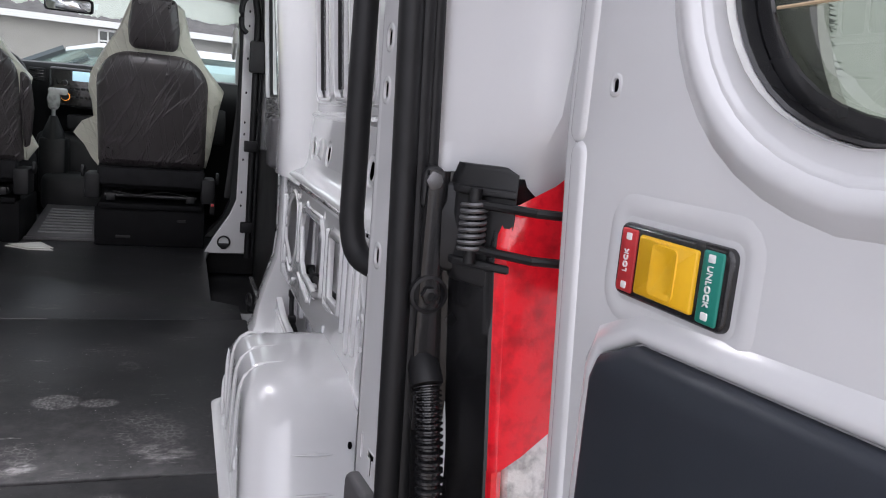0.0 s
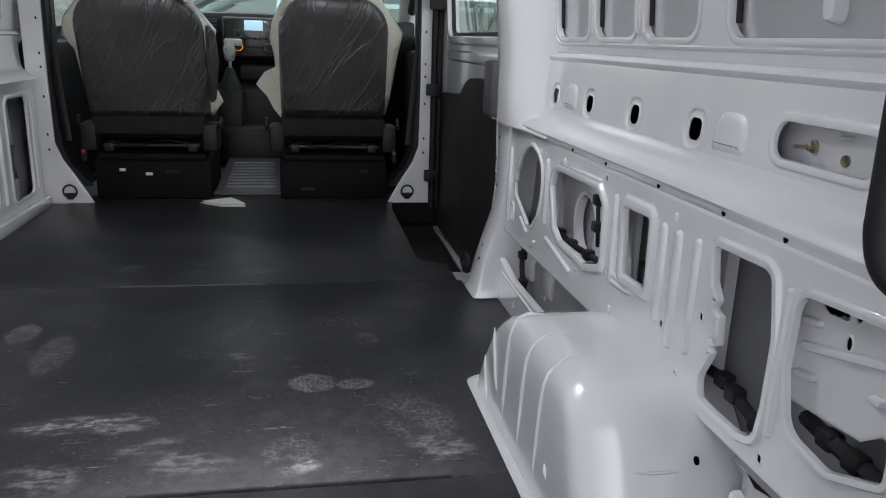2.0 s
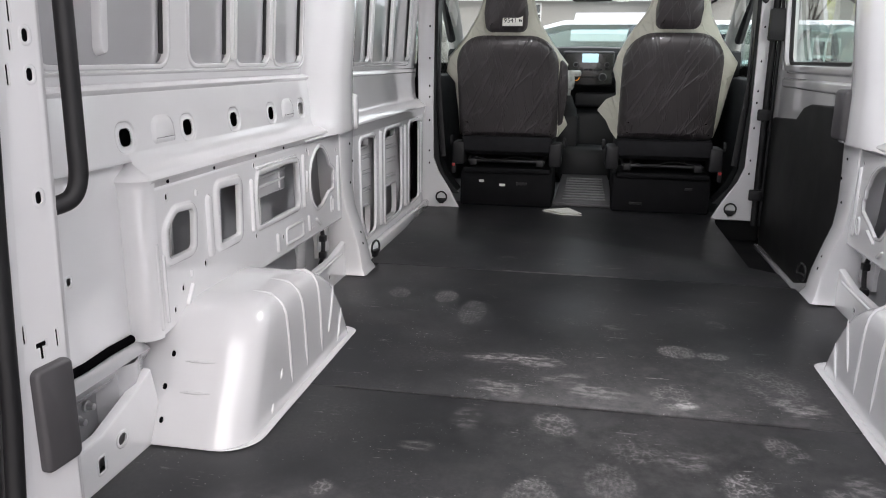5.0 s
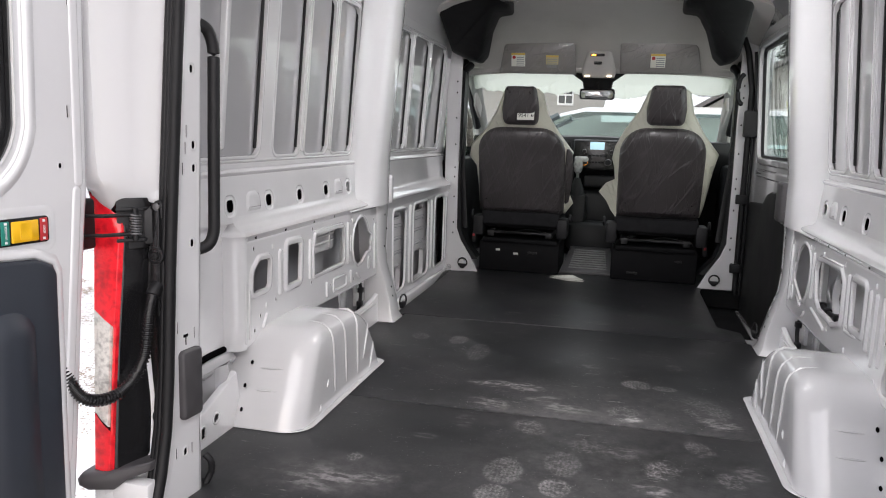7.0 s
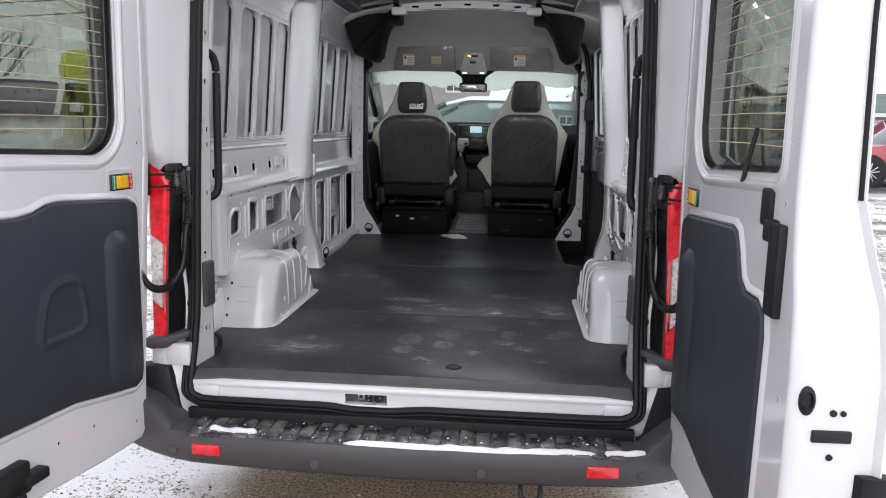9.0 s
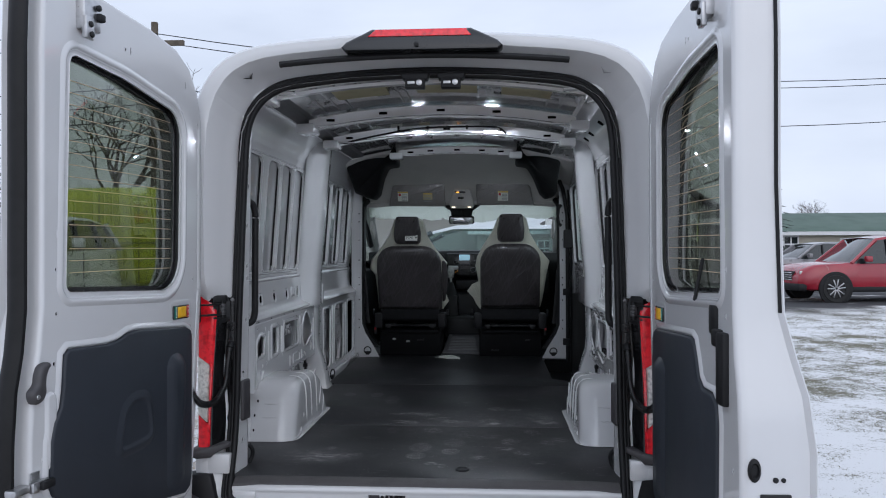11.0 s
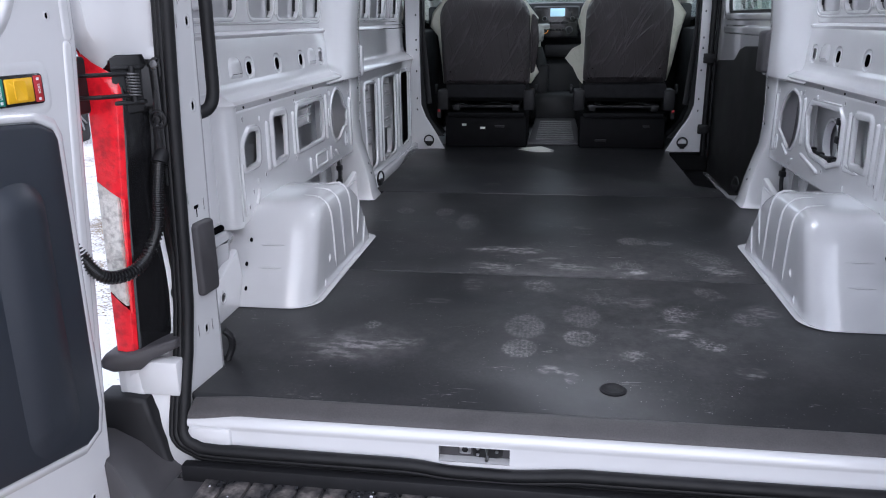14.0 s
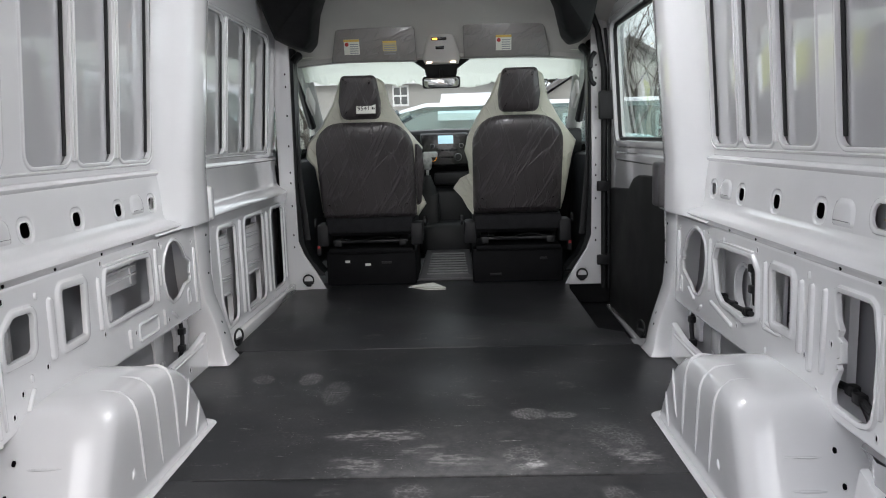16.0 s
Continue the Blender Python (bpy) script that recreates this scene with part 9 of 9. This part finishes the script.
# utility poles and wires
WOODPOLE = surface("weathered_pole", (0.12, 0.10, 0.08), 0.9, vary=0.3, vscale=6)
poles = ((-9.8, 19.0), (-44.0, 12.0))
for k, (x, y) in enumerate(poles):
    p = thing("utility_pole", (x, y, 0), "weathered wooden utility pole carrying wires", "pole", "utility poles")
    part("post", tube(B(), [(0, 0, 0), (0, 0, 8.4)], [0.14, 0.10], 10), WOODPOLE, p)
    part("crossarm", box(B(), (-0.9, -0.06, 7.7), (0.9, 0.06, 7.85), 0.01), WOODPOLE, p)
for k, (z, off) in enumerate(((8.0, 0.8), (7.9, -0.8), (6.5, 0.0), (6.0, 0.1), (5.5, -0.1), (5.1, 0.1), (4.7, 0.0))):
    w = thing("overhead_wire", (0, 0, 0), "thin dark overhead wire across the sky", "wire", "overhead wires")
    a, c = Vector((poles[0][0], poles[0][1] + off, z)), Vector((poles[1][0], poles[1][1] + off, z + 0.4))
    part("wire", tube(B(), [a.lerp(c, t / 14) - Vector((0, 0, 1.1 * (1 - (2 * t / 14 - 1) ** 2))) for t in range(15)], 0.016, 5), BLACK, w)
    a, c = Vector((poles[0][0], poles[0][1] + off, z)), Vector((18, 26 + off, z))
    if k < 3:
        part("wire", tube(B(), [a.lerp(c, t / 14) - Vector((0, 0, 0.8 * (1 - (2 * t / 14 - 1) ** 2))) for t in range(15)], 0.014, 5), BLACK, w)


def house(name, x, y, turn, w, d, eave, ridge, wall, roof, label, windows, gable_front=False):
    h = thing(name, Matrix.Translation((x, y, 0)) @ pose(0, 0, 0, 0, 0, turn), label, "building", "buildings")
    part("wall", box(B(), (-w / 2, -d / 2, -0.3), (w / 2, d / 2, eave)), wall, h)
    b = B()
    if gable_front:
        lo = [(-w / 2 - 0.4, eave - 0.2), (0, ridge), (w / 2 + 0.4, eave - 0.2), (w / 2 + 0.4, eave - 0.05), (0, ridge + 0.18), (-w / 2 - 0.4, eave - 0.05)]
        rings(b, [[Vector((u, q, v)) for u, v in lo] for q in (-d / 2 - 0.4, d / 2 + 0.4)], cap_last=True, cap_first=True)
        g = B()
        rings(g, [[Vector((u, q, v)) for u, v in ((-w / 2, eave - 0.1), (w / 2, eave - 0.1), (0, ridge))] for q in (-d / 2, d / 2)], cap_last=True, cap_first=True)
        part("gable", g, wall, h)
    else:
        lo = [(-d / 2 - 0.5, eave - 0.15), (0, ridge), (d / 2 + 0.5, eave - 0.15), (d / 2 + 0.5, eave + 0.05), (0, ridge + 0.2), (-d / 2 - 0.5, eave + 0.05)]
        rings(b, [[Vector((q, u, v)) for u, v in lo] for q in (-w / 2 - 0.4, w / 2 + 0.4)], cap_last=True, cap_first=True)
    part("roof", b, roof, h)
    part("fascia", box(B(), (-w / 2 - 0.4, -d / 2 - 0.52, eave - 0.25), (w / 2 + 0.4, -d / 2 - 0.44, eave + 0.02)), PLASTICWHITE, h)
    for wx, wz, ww, wh in windows:
        wn_ = part("window", box(B(), (wx - ww / 2, -d / 2 - 0.06, wz - wh / 2), (wx + ww / 2, -d / 2 + 0.02, wz + wh / 2)), PLASTICWHITE, h)
        for sx in (-1, 1):
            for sz in (-1, 1):
                part("pane", box(B(), (wx + sx * ww * 0.22 - ww * 0.18, -d / 2 - 0.075, wz + sz * wh * 0.22 - wh * 0.18), (wx + sx * ww * 0.22 + ww * 0.18, -d / 2 - 0.055, wz + sz * wh * 0.22 + wh * 0.18)), CARGLASS, wn_)
    return h


BEIGE = surface("beige_siding", (0.50, 0.46, 0.38), 0.8, vary=0.06, vscale=1.0, grain=0.05, gscale=15)
GREENROOF = surface("green_metal_roof", (0.045, 0.10, 0.065), 0.5, vary=0.15, vscale=0.8)
GREYROOF = surface("grey_shingle_roof", (0.16, 0.15, 0.15), 0.85, vary=0.25, vscale=2.0, grain=0.15, gscale=6)
GREYWALL = surface("grey_siding", (0.36, 0.35, 0.33), 0.8, vary=0.08, vscale=1.0, grain=0.05, gscale=12)
house("long_building", 33, 57, -6, 44, 9, 2.75, 4.1, BEIGE, GREENROOF, "long low beige building with a green metal roof", [(-17.5, 1.85, 1.1, 1.3), (-10.5, 1.85, 1.1, 1.3), (-6.5, 1.8, 1.3, 1.0), (-4.5, 1.85, 1.1, 1.3), (2, 1.85, 1.1, 1.3)])
house("gabled_house", 6.6, 33, 0, 7.4, 8, 2.8, 5.0, GREYWALL, GREYROOF, "grey house with a shingled gable roof", [(-2.0, 1.7, 1.0, 1.3), (1.6, 1.7, 1.0, 1.3)], True)
house("grey_house", -4.6, 40, 4, 15, 7, 4.4, 6.0, GREYWALL, GREYROOF, "plain grey-beige house beyond the lot", [(1.6, 3.6, 0.8, 1.0), (-4.6, 3.4, 0.8, 1.0)])
house("low_shed", 2.2, 34, -3, 5.0, 4, 2.5, 3.3, GREYWALL, SNOW, "low grey shed with snow on its roof", [(0.6, 1.6, 0.7, 0.8)])

# tufts of dead grass through the snow
rnd = random.Random(77)
b = B()
while len(b.verts) < 45000:
    x = 1.7 + 9.5 * rnd.random() ** 1.3
    y = rnd.uniform(-2.5, 14)
    clump = noise.noise(Vector((x * 1.1, y * 0.8, 3))) + 0.5 * noise.noise(Vector((x * 4, y * 4, 8)))
    if clump + 0.5 * min(1.0, max(-0.6, (y - 4) / 5)) < rnd.uniform(-0.1, 0.5):
        continue
    h = rnd.uniform(0.008, 0.030)
    a, z = rnd.uniform(0, math.pi), rise(x, y) - 0.006
    for j in range(3):
        g = a + j * 1.1
        dx, dy = 0.0035 * math.cos(g), 0.0035 * math.sin(g)
        lx, ly = rnd.uniform(-0.04, 0.04), rnd.uniform(-0.04, 0.04)
        vs = [b.verts.new(c) for c in ((x - dx, y - dy, z), (x + dx, y + dy, z), (x + lx, y + ly, z + h))]
        b.faces.new(vs)
me = bpy.data.meshes.new("grass_tufts")
b.to_mesh(me)
b.free()
me.materials.append(surface("dead_grass", (0.24, 0.22, 0.11), 0.8, vary=0.4, vscale=4, island=0.4))
tagged(new("grass_tufts", me), "tufts of dead grass through thin snow", "grass", kind="stuff")
# loose gravel on the swept strip
verts, faces = [], []
for k in range(16000):
    x, y, r = rnd.uniform(-1.7, 1.6), -1.5 + 2.0 * rnd.random() ** 1.2, 0.0025 + 0.0065 * rnd.random() ** 2.5
    g, i0 = rnd.uniform(0, 6.3), len(verts)
    for q in range(4):
        verts.append((x + r * rnd.uniform(0.7, 1.3) * math.cos(g + q * 1.57), y + r * rnd.uniform(0.7, 1.3) * math.sin(g + q * 1.57), 0.0))
    verts.append((x + r * rnd.uniform(-0.4, 0.4), y + r * rnd.uniform(-0.4, 0.4), r * rnd.uniform(0.6, 1.0)))
    faces += [(i0 + q, i0 + (q + 1) % 4, i0 + 4) for q in range(4)]
me = bpy.data.meshes.new("gravel")
me.from_pydata(verts, [], faces)
me.materials.append(surface("loose_gravel", (0.31, 0.255, 0.19), 0.9, vary=0.3, vscale=30, island=0.7))
tagged(new("gravel", me), "loose gravel on the bare ground", "gravel", kind="stuff")
